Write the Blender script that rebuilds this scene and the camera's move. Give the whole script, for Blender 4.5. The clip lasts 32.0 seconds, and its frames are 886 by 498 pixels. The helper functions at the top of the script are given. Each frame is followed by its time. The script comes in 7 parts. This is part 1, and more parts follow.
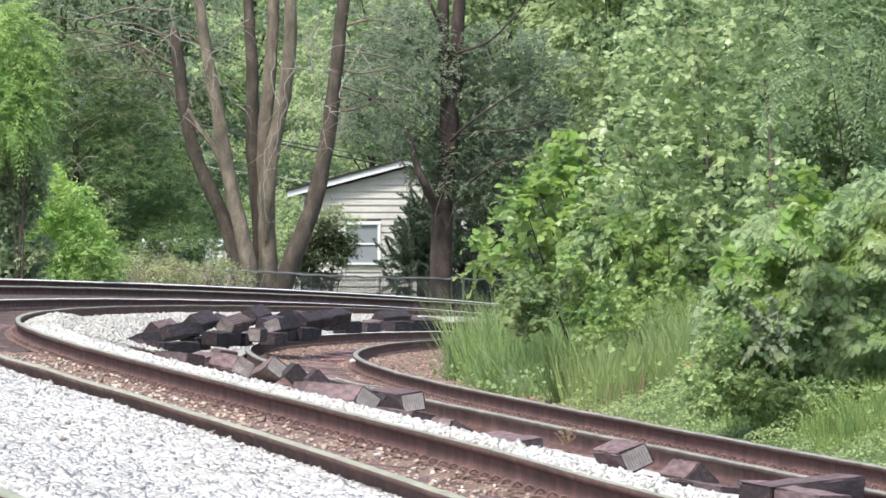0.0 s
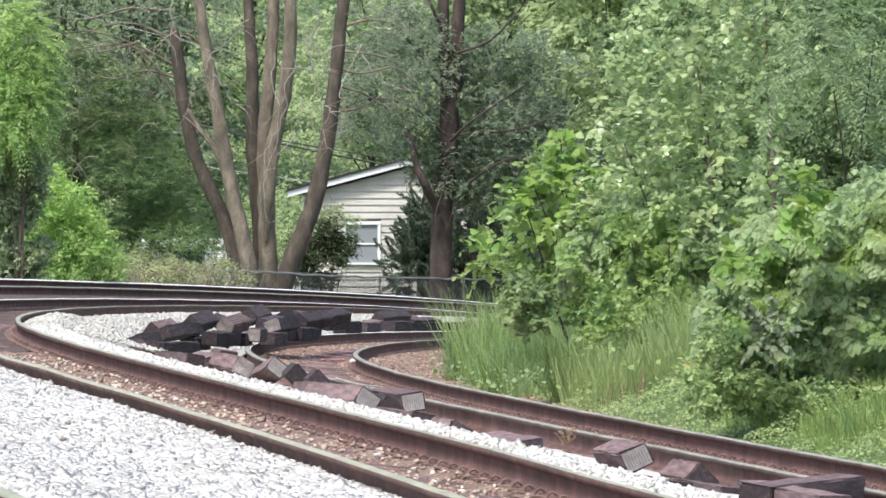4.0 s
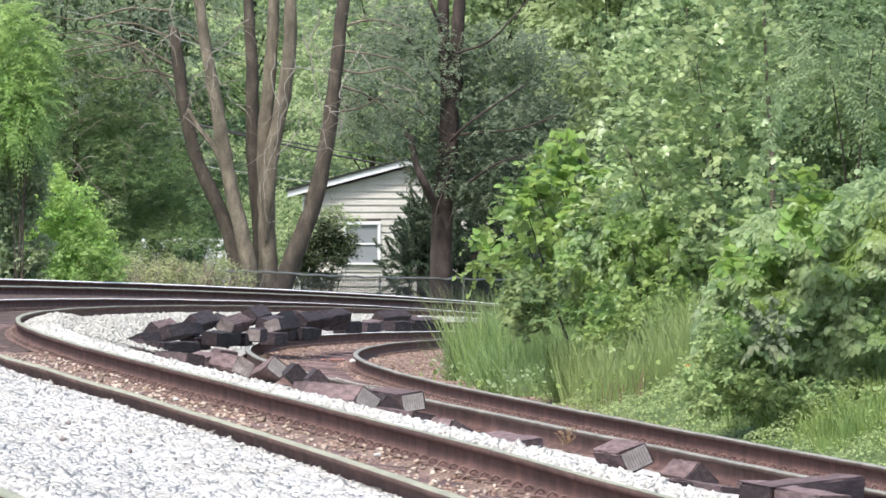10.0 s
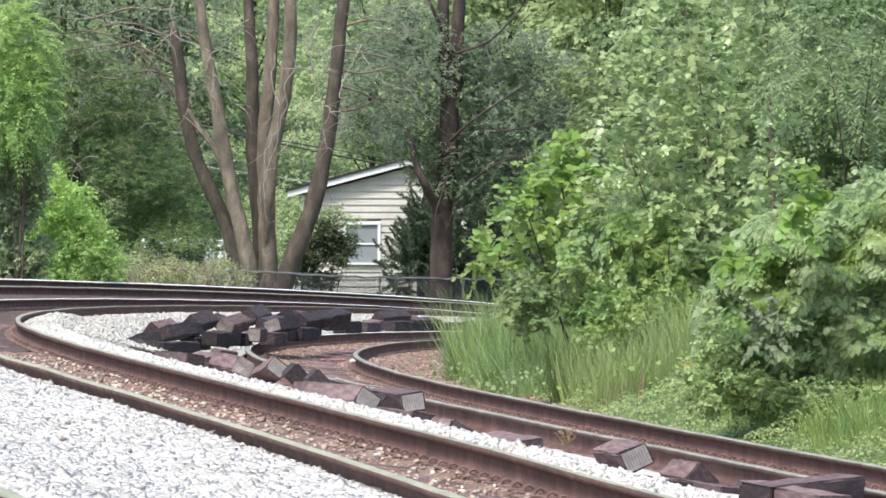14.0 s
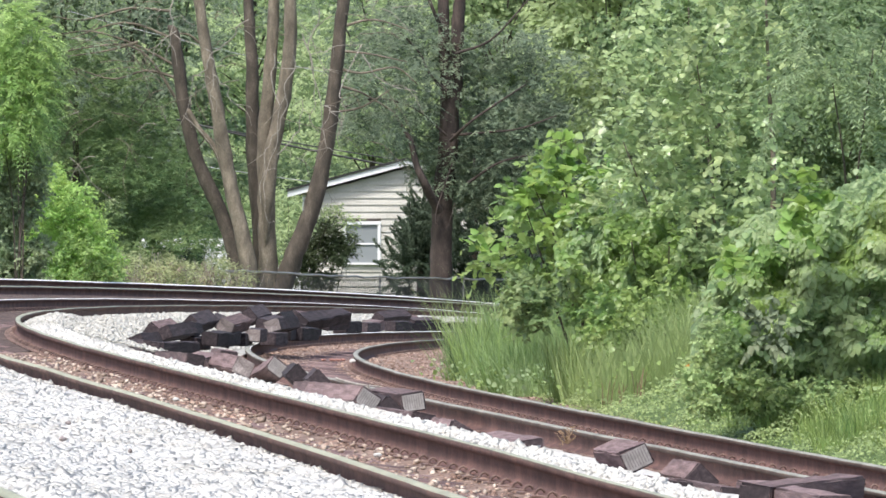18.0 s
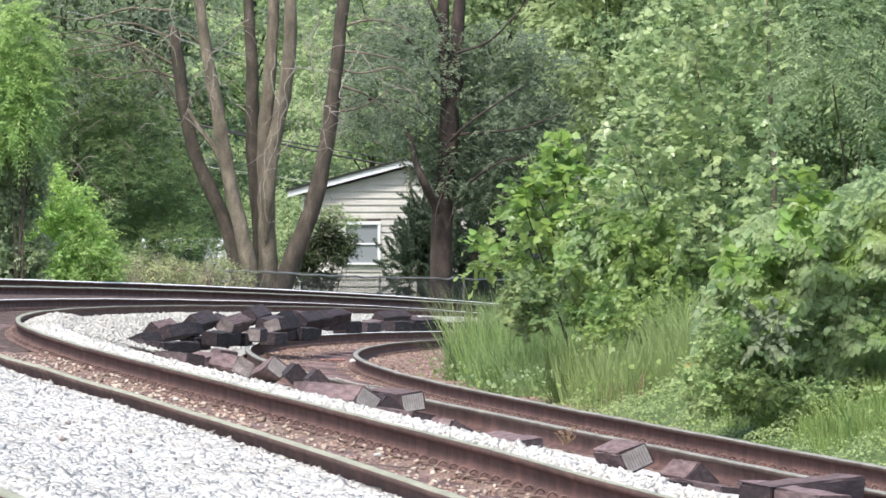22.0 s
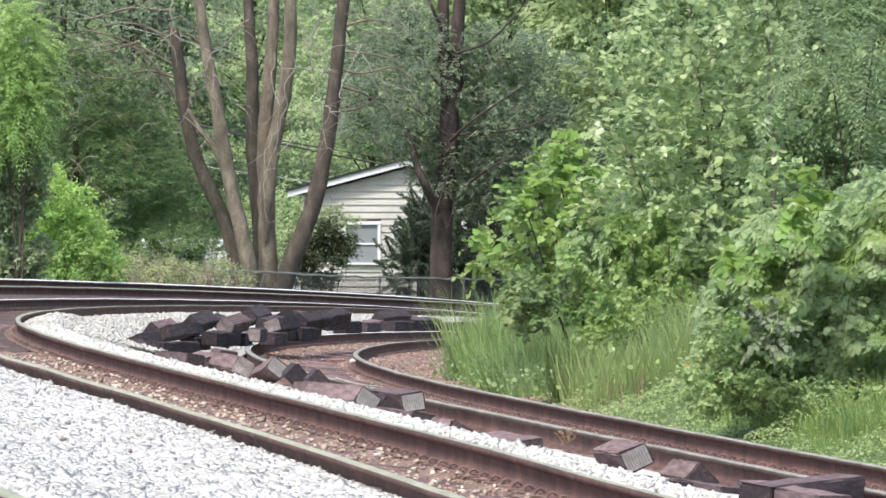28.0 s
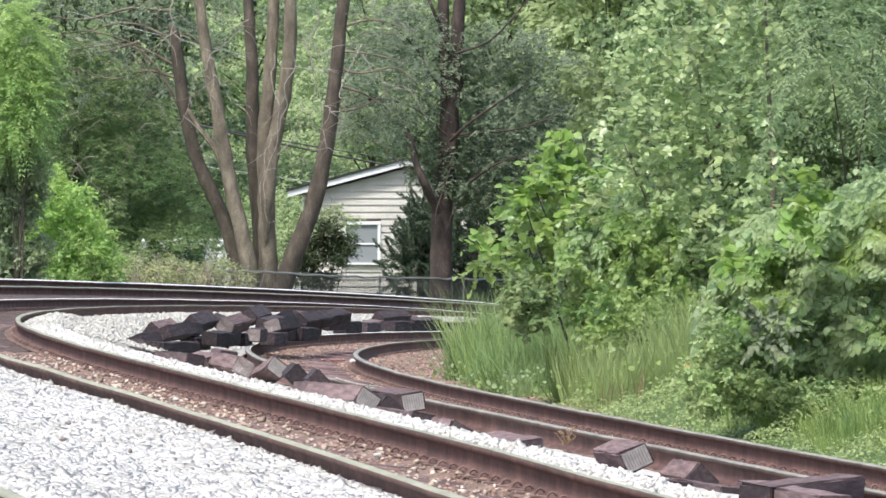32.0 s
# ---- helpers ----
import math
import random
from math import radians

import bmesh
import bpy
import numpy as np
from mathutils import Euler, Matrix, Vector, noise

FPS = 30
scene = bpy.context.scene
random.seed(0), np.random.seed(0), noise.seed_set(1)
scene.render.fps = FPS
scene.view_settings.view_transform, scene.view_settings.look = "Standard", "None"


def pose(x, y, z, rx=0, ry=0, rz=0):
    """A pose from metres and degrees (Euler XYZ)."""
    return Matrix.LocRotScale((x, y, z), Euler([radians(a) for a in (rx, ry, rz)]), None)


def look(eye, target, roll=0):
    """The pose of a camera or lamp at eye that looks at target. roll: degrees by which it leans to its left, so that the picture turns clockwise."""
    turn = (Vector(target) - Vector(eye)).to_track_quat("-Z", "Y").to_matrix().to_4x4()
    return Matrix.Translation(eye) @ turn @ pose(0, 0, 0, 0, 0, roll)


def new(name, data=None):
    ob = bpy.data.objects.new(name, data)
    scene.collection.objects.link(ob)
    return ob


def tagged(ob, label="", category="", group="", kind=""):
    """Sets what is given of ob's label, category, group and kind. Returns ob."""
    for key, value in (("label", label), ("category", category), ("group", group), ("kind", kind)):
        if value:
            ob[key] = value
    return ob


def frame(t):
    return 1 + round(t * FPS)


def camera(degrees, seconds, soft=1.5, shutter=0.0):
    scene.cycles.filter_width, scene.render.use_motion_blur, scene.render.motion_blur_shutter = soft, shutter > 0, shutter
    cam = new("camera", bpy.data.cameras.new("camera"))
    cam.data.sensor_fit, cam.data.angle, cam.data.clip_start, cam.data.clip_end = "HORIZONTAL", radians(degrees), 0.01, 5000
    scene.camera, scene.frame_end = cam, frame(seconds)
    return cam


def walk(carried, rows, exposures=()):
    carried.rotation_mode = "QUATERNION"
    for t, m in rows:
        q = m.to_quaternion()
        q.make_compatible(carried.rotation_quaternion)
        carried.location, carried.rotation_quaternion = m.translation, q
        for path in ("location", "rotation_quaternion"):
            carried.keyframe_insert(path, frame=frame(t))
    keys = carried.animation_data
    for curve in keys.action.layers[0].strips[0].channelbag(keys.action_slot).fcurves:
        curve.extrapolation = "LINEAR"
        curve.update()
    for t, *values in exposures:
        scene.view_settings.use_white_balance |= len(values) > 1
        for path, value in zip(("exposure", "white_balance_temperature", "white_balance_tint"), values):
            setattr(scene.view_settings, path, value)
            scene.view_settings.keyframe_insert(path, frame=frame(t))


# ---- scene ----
# ---------------- camera ----------------
EYE = (0.0, 0.0, 0.781)
cam = camera(6.051, 32.0, soft=1.6)
HELD = look(EYE, (0.0, 1000.0, 0.781 + 0.930))
walk(cam, [(0.0, HELD), (32.0, HELD)], exposures=[(0.0, 0.82), (32.0, 0.82)])

# ---------------- daylight ----------------
SUN_ELEV, SUN_AZ = 60.0, -150.0        # azimuth from +y, towards +x
world = bpy.data.worlds.new("world")
scene.world = world
world.use_nodes = True
wt = world.node_tree
sky = wt.nodes.new("ShaderNodeTexSky")
sky.sky_type, sky.sun_disc = "NISHITA", False
sky.sun_elevation, sky.sun_rotation = radians(SUN_ELEV), radians(SUN_AZ)
sky.air_density, sky.dust_density = 1.0, 3.0
back = wt.nodes["Background"]
back.inputs["Strength"].default_value = 0.15
wt.links.new(sky.outputs[0], back.inputs["Color"])
sun_data = bpy.data.lights.new("sun", "SUN")
sun_data.energy, sun_data.angle, sun_data.color = 2.5, radians(8.0), (1.0, 0.975, 0.94)
sun = new("sun", sun_data)
_e, _a = radians(SUN_ELEV), radians(SUN_AZ)
sun.matrix_world = look((200 * math.cos(_e) * math.sin(_a), 200 * math.cos(_e) * math.cos(_a), 200 * math.sin(_e)), (0, 0, 0))


# ---------------- materials ----------------
def stuff_mat(name, dark, light, scale=6.0, fine=60.0, rough=0.8, bump=0.3, metal=0.0, spec=0.4, third=None, piece=0.0,
              island=False, stretch=(1, 1, 1), bump_dist=0.02):
    """A rough surface in two tones with grain at two scales."""
    m = bpy.data.materials.new(name)
    m.use_nodes = True
    nt = m.node_tree
    b = nt.nodes["Principled BSDF"]
    tc = nt.nodes.new("ShaderNodeTexCoord")
    mp = nt.nodes.new("ShaderNodeMapping")
    mp.inputs["Scale"].default_value = stretch
    nt.links.new(tc.outputs["Object"], mp.inputs["Vector"])
    n1 = nt.nodes.new("ShaderNodeTexNoise")
    n1.inputs["Scale"].default_value, n1.inputs["Detail"].default_value, n1.inputs["Roughness"].default_value = scale, 6.0, 0.62
    n2 = nt.nodes.new("ShaderNodeTexNoise")
    n2.inputs["Scale"].default_value, n2.inputs["Detail"].default_value = fine, 4.0
    for n in (n1, n2):
        nt.links.new(mp.outputs[0], n.inputs["Vector"])
    mx = nt.nodes.new("ShaderNodeMath")
    mx.operation = "MULTIPLY_ADD"
    mx.inputs[1].default_value = 0.45
    nt.links.new(n2.outputs["Fac"], mx.inputs[0])
    nt.links.new(n1.outputs["Fac"], mx.inputs[2])
    fac = mx.outputs[0]
    if piece:
        if island:
            src = nt.nodes.new("ShaderNodeNewGeometry").outputs["Random Per Island"]
        else:
            src = nt.nodes.new("ShaderNodeObjectInfo").outputs["Random"]
        ad = nt.nodes.new("ShaderNodeMath")
        ad.operation = "MULTIPLY_ADD"
        ad.inputs[1].default_value = piece
        nt.links.new(src, ad.inputs[0])
        sb = nt.nodes.new("ShaderNodeMath")
        sb.operation = "SUBTRACT"
        sb.inputs[1].default_value = piece / 2
        nt.links.new(fac, ad.inputs[2])
        nt.links.new(ad.outputs[0], sb.inputs[0])
        fac = sb.outputs[0]
    r = nt.nodes.new("ShaderNodeValToRGB")
    e = r.color_ramp.elements
    e[0].position, e[0].color = 0.48, (*dark, 1)
    e[1].position, e[1].color = 0.98, (*light, 1)
    if third:
        k = e.new(0.74)
        k.color = (*third, 1)
    nt.links.new(fac, r.inputs["Fac"])
    nt.links.new(r.outputs["Color"], b.inputs["Base Color"])
    b.inputs["Roughness"].default_value, b.inputs["Metallic"].default_value = rough, metal
    b.inputs["Specular IOR Level"].default_value = spec
    if bump:
        bp = nt.nodes.new("ShaderNodeBump")
        bp.inputs["Strength"].default_value, bp.inputs["Distance"].default_value = bump, bump_dist
        nt.links.new(mx.outputs[0], bp.inputs["Height"])
        nt.links.new(bp.outputs[0], b.inputs["Normal"])
    return m


def leaf_mat(name, c_dark, c_mid, c_light, rough=0.42, spec=0.45, through_light=0.32, dust=0.31):
    """A leaf: its tone varies leaf by leaf and over the crown; light passes through it."""
    def dusty(c):
        g = 0.3 * c[0] + 0.6 * c[1] + 0.1 * c[2]
        return tuple(v * (0.95 - dust) + g * (0.05 + dust) for v in c)
    c_dark, c_mid, c_light = dusty(c_dark), dusty(c_mid), dusty(c_light)
    m = bpy.data.materials.new(name)
    m.use_nodes = True
    nt = m.node_tree
    b = nt.nodes["Principled BSDF"]
    out = nt.nodes["Material Output"]
    g = nt.nodes.new("ShaderNodeNewGeometry")
    tc = nt.nodes.new("ShaderNodeTexCoord")
    n = nt.nodes.new("ShaderNodeTexNoise")
    n.inputs["Scale"].default_value, n.inputs["Detail"].default_value = 1.1, 3.0
    nt.links.new(tc.outputs["Object"], n.inputs["Vector"])
    ma = nt.nodes.new("ShaderNodeMath")
    ma.operation = "MULTIPLY_ADD"
    ma.inputs[1].default_value = 0.48
    nt.links.new(g.outputs["Random Per Island"], ma.inputs[0])
    per_branch = nt.nodes.new("ShaderNodeObjectInfo").outputs["Random"]
    mo = nt.nodes.new("ShaderNodeMath")
    mo.operation = "MULTIPLY"
    mo.inputs[1].default_value = 0.45
    nt.links.new(per_branch, mo.inputs[0])
    nt.links.new(mo.outputs[0], ma.inputs[2])
    mb = nt.nodes.new("ShaderNodeMath")
    mb.operation = "MULTIPLY_ADD"
    mb.inputs[1].default_value = 0.5
    nt.links.new(n.outputs["Fac"], mb.inputs[0])
    nt.links.new(ma.outputs[0], mb.inputs[2])
    ms = nt.nodes.new("ShaderNodeMath")
    ms.operation = "ADD"
    ms.inputs[1].default_value = 0.1
    nt.links.new(mb.outputs[0], ms.inputs[0])
    r = nt.nodes.new("ShaderNodeValToRGB")
    e = r.color_ramp.elements
    e[0].position, e[0].color = 0.1, (*c_dark, 1)
    e[1].position, e[1].color = 0.92, (*c_light, 1)
    k = e.new(0.5)
    k.color = (*c_mid, 1)
    nt.links.new(ms.outputs[0], r.inputs["Fac"])
    # some branches are yellower, some bluer
    hue = nt.nodes.new("ShaderNodeMath")
    hue.operation = "MULTIPLY"
    hue.inputs[1].default_value = 7.3
    nt.links.new(per_branch, hue.inputs[0])
    wrap = nt.nodes.new("ShaderNodeMath")
    wrap.operation = "FRACT"
    nt.links.new(hue.outputs[0], wrap.inputs[0])
    span = nt.nodes.new("ShaderNodeMapRange")
    span.inputs["To Min"].default_value, span.inputs["To Max"].default_value = 0.486, 0.512
    nt.links.new(wrap.outputs[0], span.inputs["Value"])
    tint = nt.nodes.new("ShaderNodeHueSaturation")
    nt.links.new(span.outputs[0], tint.inputs["Hue"])
    nt.links.new(r.outputs["Color"], tint.inputs["Color"])
    nt.links.new(tint.outputs[0], b.inputs["Base Color"])
    b.inputs["Roughness"].default_value = rough
    b.inputs["Specular IOR Level"].default_value = spec
    fine = nt.nodes.new("ShaderNodeTexNoise")
    fine.inputs["Scale"].default_value = 45.0
    nt.links.new(tc.outputs["Object"], fine.inputs["Vector"])
    bp = nt.nodes.new("ShaderNodeBump")
    bp.inputs["Strength"].default_value, bp.inputs["Distance"].default_value = 0.35, 0.01
    nt.links.new(fine.outputs["Fac"], bp.inputs["Height"])
    nt.links.new(bp.outputs[0], b.inputs["Normal"])
    tr = nt.nodes.new("ShaderNodeBsdfTranslucent")
    hs = nt.nodes.new("ShaderNodeHueSaturation")
    hs.inputs["Hue"].default_value, hs.inputs["Saturation"].default_value, hs.inputs["Value"].default_value = 0.487, 0.95, 1.6
    nt.links.new(tint.outputs[0], hs.inputs["Color"])
    nt.links.new(hs.outputs[0], tr.inputs["Color"])
    mix = nt.nodes.new("ShaderNodeMixShader")
    mix.inputs[0].default_value = through_light
    nt.links.new(b.outputs[0], mix.inputs[1])
    nt.links.new(tr.outputs[0], mix.inputs[2])
    nt.links.new(mix.outputs[0], out.inputs["Surface"])
    return m


def plain_mat(name, colour, rough=0.5, metal=0.0, spec=0.5, transmission=0.0):
    m = bpy.data.materials.new(name)
    m.use_nodes = True
    b = m.node_tree.nodes["Principled BSDF"]
    b.inputs["Base Color"].default_value = (*colour, 1)
    b.inputs["Roughness"].default_value, b.inputs["Metallic"].default_value = rough, metal
    b.inputs["Specular IOR Level"].default_value = spec
    b.inputs["Transmission Weight"].default_value = transmission
    return m


M_GROUND = stuff_mat("meadow_ground", (0.035, 0.06, 0.018), (0.12, 0.17, 0.05), 0.6, 9.0, 0.95, 0.5, third=(0.07, 0.11, 0.03), bump_dist=0.06)
M_BALLAST = stuff_mat("limestone_ballast", (0.37, 0.357, 0.322), (0.53, 0.518, 0.488), 1.6, 40.0, 0.9, 0.4, third=(0.455, 0.443, 0.414), bump_dist=0.02)
M_BALLAST_DIRTY = stuff_mat("dirty_ballast", (0.24, 0.236, 0.205), (0.42, 0.412, 0.38), 1.6, 40.0, 0.9, 0.5, third=(0.33, 0.323, 0.29), bump_dist=0.02)
M_STONE = stuff_mat("ballast_stone", (0.4, 0.38, 0.336), (0.565, 0.552, 0.522), 0.9, 40.0, 0.95, 0.2, third=(0.5, 0.486, 0.452), piece=0.2, island=True)
M_STONE_DIRTY = stuff_mat("dirty_ballast_stone", (0.29, 0.283, 0.24), (0.54, 0.528, 0.488), 0.9, 40.0, 0.95, 0.2, third=(0.44, 0.428, 0.386), piece=0.25, island=True)
M_DIRT = stuff_mat("rusty_track_dirt", (0.095, 0.064, 0.051), (0.35, 0.265, 0.21), 4.0, 38.0, 0.95, 0.8, third=(0.195, 0.132, 0.103), bump_dist=0.04)
# Shade on the sides of ties and chips, put into the dirt's colour.
M_DIRT_SHADED = stuff_mat("shade_darkened_track_dirt", (0.03, 0.022, 0.02), (0.17, 0.12, 0.1), 5.0, 38.0, 0.95, 0.8, third=(0.075, 0.05, 0.042), bump_dist=0.04)
M_CHIP = stuff_mat("rusty_gravel", (0.11, 0.072, 0.058), (0.47, 0.35, 0.275), 2.0, 40.0, 0.92, 0.2, third=(0.26, 0.165, 0.125), piece=0.45, island=True)
M_PALECHIP = stuff_mat("pale_stone_chip", (0.24, 0.18, 0.14), (0.56, 0.48, 0.4), 3.0, 40.0, 0.9, 0.2, third=(0.39, 0.31, 0.245), piece=0.5, island=True)
M_RUST = stuff_mat("rusted_rail_steel", (0.06, 0.034, 0.029), (0.2, 0.108, 0.088), 3.0, 45.0, 0.8, 0.25, third=(0.115, 0.064, 0.054), spec=0.25)
M_HEAD = stuff_mat("worn_rail_head", (0.17, 0.172, 0.108), (0.38, 0.38, 0.26), 2.0, 30.0, 0.5, 0.05, spec=0.5)
M_HEAD_BRIGHT = stuff_mat("polished_rail_head", (0.23, 0.224, 0.145), (0.43, 0.418, 0.29), 2.0, 30.0, 0.5, 0.05, metal=0.1)
# Matt near-white colour stands in for sky glare on polished steel.
M_HEAD_GLARE = stuff_mat("polished_rail_head_painted_glare", (0.86, 0.855, 0.82), (0.95, 0.945, 0.91), 2.0, 30.0, 0.8, 0.05, spec=0.1)
M_HEAD_GREY = stuff_mat("dull_grey_rail_head", (0.15, 0.148, 0.125), (0.33, 0.325, 0.285), 2.0, 30.0, 0.75, 0.05, spec=0.2)
M_SIDEHEAD = stuff_mat("greased_rail_edge", (0.055, 0.038, 0.031), (0.14, 0.098, 0.078), 2.0, 26.0, 0.8, 0.1, spec=0.2)
M_TIE = stuff_mat("creosoted_timber", (0.014, 0.011, 0.013), (0.1, 0.075, 0.078), 2.4, 30.0, 0.85, 0.5, third=(0.04, 0.029, 0.032), piece=0.25, stretch=(9, 0.8, 9))
M_TIE_DUSTY = stuff_mat("dusty_creosoted_timber", (0.06, 0.042, 0.042), (0.27, 0.19, 0.185), 2.4, 30.0, 0.9, 0.5, third=(0.14, 0.094, 0.092), piece=0.25, stretch=(9, 0.8, 9))
M_ENDGRAIN = stuff_mat("grey_end_grain", (0.09, 0.075, 0.07), (0.42, 0.37, 0.35), 7.0, 60.0, 0.9, 0.4, third=(0.22, 0.185, 0.175), piece=0.2)
M_PLATE = stuff_mat("galvanised_nail_plate", (0.15, 0.135, 0.13), (0.36, 0.335, 0.32), 12.0, 80.0, 0.7, 0.1)
M_PLATE_DARK = stuff_mat("stained_plate_slots", (0.11, 0.1, 0.095), (0.24, 0.22, 0.21), 12.0, 80.0, 0.8, 0.1)
M_BARK = stuff_mat("brown_bark", (0.085, 0.071, 0.053), (0.31, 0.262, 0.2), 2.2, 26.0, 0.9, 0.6, third=(0.165, 0.138, 0.104), stretch=(2.2, 2.2, 0.9), bump_dist=0.04)
M_BARK_DARK = stuff_mat("dark_bark", (0.042, 0.035, 0.028), (0.16, 0.132, 0.104), 2.2, 26.0, 0.92, 0.6, third=(0.082, 0.067, 0.053), stretch=(2.2, 2.2, 0.9), bump_dist=0.04)
# Forked tree's reddish bark; the shade on its trunk is put into the colour.
M_BARK_SHADED = stuff_mat("shaded_reddish_bark", (0.028, 0.021, 0.018), (0.11, 0.083, 0.07), 2.2, 26.0, 0.92, 0.6, third=(0.056, 0.042, 0.036), stretch=(2.2, 2.2, 0.9), bump_dist=0.04)
M_TWIG = stuff_mat("bleached_dead_twig", (0.17, 0.15, 0.125), (0.43, 0.39, 0.34), 8.0, 50.0, 0.9, 0.3)
M_SIDING = stuff_mat("cream_clapboard_paint", (0.4, 0.38, 0.335), (0.56, 0.54, 0.485), 1.2, 18.0, 0.6, 0.12, third=(0.5, 0.48, 0.43), piece=0.1)
M_WHITE = stuff_mat("white_trim_paint", (0.62, 0.62, 0.62), (0.84, 0.84, 0.83), 1.5, 20.0, 0.5, 0.08)
M_SHINGLE = stuff_mat("dark_shingles", (0.01, 0.01, 0.011), (0.045, 0.043, 0.042), 4.0, 50.0, 0.9, 0.5, piece=0.3)
M_SOFFIT = stuff_mat("grey_brown_soffit", (0.14, 0.12, 0.1), (0.27, 0.24, 0.21), 2.0, 20.0, 0.8, 0.1)
M_GALV = stuff_mat("weathered_galvanised_pipe", (0.22, 0.22, 0.22), (0.48, 0.48, 0.47), 5.0, 40.0, 0.5, 0.1, metal=0.6)
M_POST = stuff_mat("dull_grey_fence_post", (0.1, 0.1, 0.1), (0.25, 0.25, 0.24), 5.0, 40.0, 0.7, 0.1, metal=0.3)
M_WIRE = stuff_mat("dark_fence_wire", (0.03, 0.03, 0.032), (0.1, 0.1, 0.1), 5.0, 40.0, 0.6, 0.0, metal=0.4)
M_CABLE = plain_mat("black_cable", (0.02, 0.02, 0.022), 0.6)
M_PALECABLE = plain_mat("grey_aluminium_cable", (0.35, 0.36, 0.36), 0.5, 0.5)
M_CARWHITE = plain_mat("white_car_paint", (0.8, 0.8, 0.81), 0.25)
M_CARGLASS = plain_mat("dark_car_glass", (0.02, 0.025, 0.03), 0.06, 0.0, 0.6)
M_RUBBER = stuff_mat("tyre_rubber", (0.012, 0.012, 0.012), (0.035, 0.035, 0.035), 8.0, 40.0, 0.85, 0.1)
M_GLASS = plain_mat("window_pane", (0.26, 0.28, 0.29), 0.08, 0.0, 0.6)
M_BLIND = stuff_mat("grey_window_blind", (0.36, 0.37, 0.37), (0.52, 0.53, 0.53), 2.0, 20.0, 0.8, 0.0)
M_ORANGE = stuff_mat("faded_orange_paint_mark", (0.2, 0.085, 0.066), (0.38, 0.2, 0.16), 9.0, 60.0, 0.8, 0.2)
M_PETAL = stuff_mat("orange_petal", (0.5, 0.2, 0.04), (0.75, 0.4, 0.1), 9.0, 60.0, 0.7, 0.1)
M_STRAW = stuff_mat("dry_straw", (0.12, 0.075, 0.045), (0.3, 0.2, 0.12), 8.0, 40.0, 0.9, 0.1)
M_RUST_LIGHT = stuff_mat("pale_rusty_steel", (0.085, 0.052, 0.043), (0.24, 0.16, 0.135), 8.0, 50.0, 0.7, 0.1, piece=0.3)
M_SOIL = stuff_mat("brown_leaf_litter", (0.04, 0.028, 0.018), (0.16, 0.12, 0.07), 4.0, 30.0, 0.95, 0.6)

L_BROAD = leaf_mat("broad_thicket_leaf", (0.035, 0.085, 0.014), (0.104, 0.196, 0.036), (0.24, 0.37, 0.082), 0.36, 0.5, 0.4, dust=0.08)
L_BRIGHT = leaf_mat("young_bright_leaf", (0.05, 0.13, 0.01), (0.11, 0.24, 0.018), (0.22, 0.38, 0.04), 0.4, 0.45, 0.4, dust=0.14)
L_GREY = leaf_mat("grey_green_sapling_leaf", (0.06, 0.115, 0.035), (0.17, 0.27, 0.082), (0.35, 0.47, 0.17), 0.34, 0.55, 0.36, dust=0.16)
L_VINE = leaf_mat("vine_leaf", (0.065, 0.13, 0.034), (0.158, 0.265, 0.085), (0.295, 0.42, 0.148), 0.45, 0.4, 0.42, dust=0.2)
L_COVER = leaf_mat("ground_cover_leaf", (0.06, 0.118, 0.024), (0.16, 0.262, 0.068), (0.32, 0.445, 0.132), 0.55, 0.3, 0.35, dust=0.18)
L_COVER_DARK = leaf_mat("creeping_vine_leaf", (0.028, 0.072, 0.012), (0.1, 0.19, 0.03), (0.25, 0.36, 0.07), 0.5, 0.3, 0.34, dust=0.2)
L_VINE_DARK = leaf_mat("dark_ivy_leaf", (0.06, 0.115, 0.054), (0.145, 0.228, 0.1), (0.27, 0.37, 0.16), 0.4, 0.45, 0.3, dust=0.2)
L_GRASS = leaf_mat("tall_grass_blade", (0.02, 0.052, 0.01), (0.085, 0.168, 0.034), (0.25, 0.37, 0.095), 0.5, 0.35, 0.35, dust=0.18)
L_TUFT = leaf_mat("fresh_grass_blade", (0.036, 0.086, 0.012), (0.1, 0.19, 0.026), (0.24, 0.36, 0.06), 0.5, 0.35, 0.36, dust=0.15)
L_FEATHER = leaf_mat("feathery_leaf", (0.07, 0.155, 0.045), (0.17, 0.31, 0.08), (0.33, 0.5, 0.135), 0.45, 0.4, 0.4, dust=0.1)
L_CEDAR = leaf_mat("cedar_needle", (0.032, 0.07, 0.028), (0.094, 0.172, 0.064), (0.21, 0.315, 0.115), 0.7, 0.2, 0.34, dust=0.08)
L_JUNIPER = leaf_mat("dark_juniper_needle", (0.018, 0.04, 0.02), (0.046, 0.086, 0.042), (0.105, 0.165, 0.085), 0.75, 0.12, 0.2, dust=0.31)
L_SHRUB = leaf_mat("dark_shrub_leaf", (0.010, 0.026, 0.007), (0.024, 0.052, 0.013), (0.07, 0.115, 0.026), 0.55, 0.25, 0.2)
L_DULL = leaf_mat("dull_grey_green_leaf", (0.028, 0.052, 0.028), (0.078, 0.125, 0.068), (0.2, 0.27, 0.15), 0.7, 0.2, 0.36, dust=0.2)
L_FOREST = leaf_mat("woodland_leaf", (0.045, 0.1, 0.028), (0.11, 0.195, 0.058), (0.24, 0.35, 0.11), 0.5, 0.4, 0.35, dust=0.26)
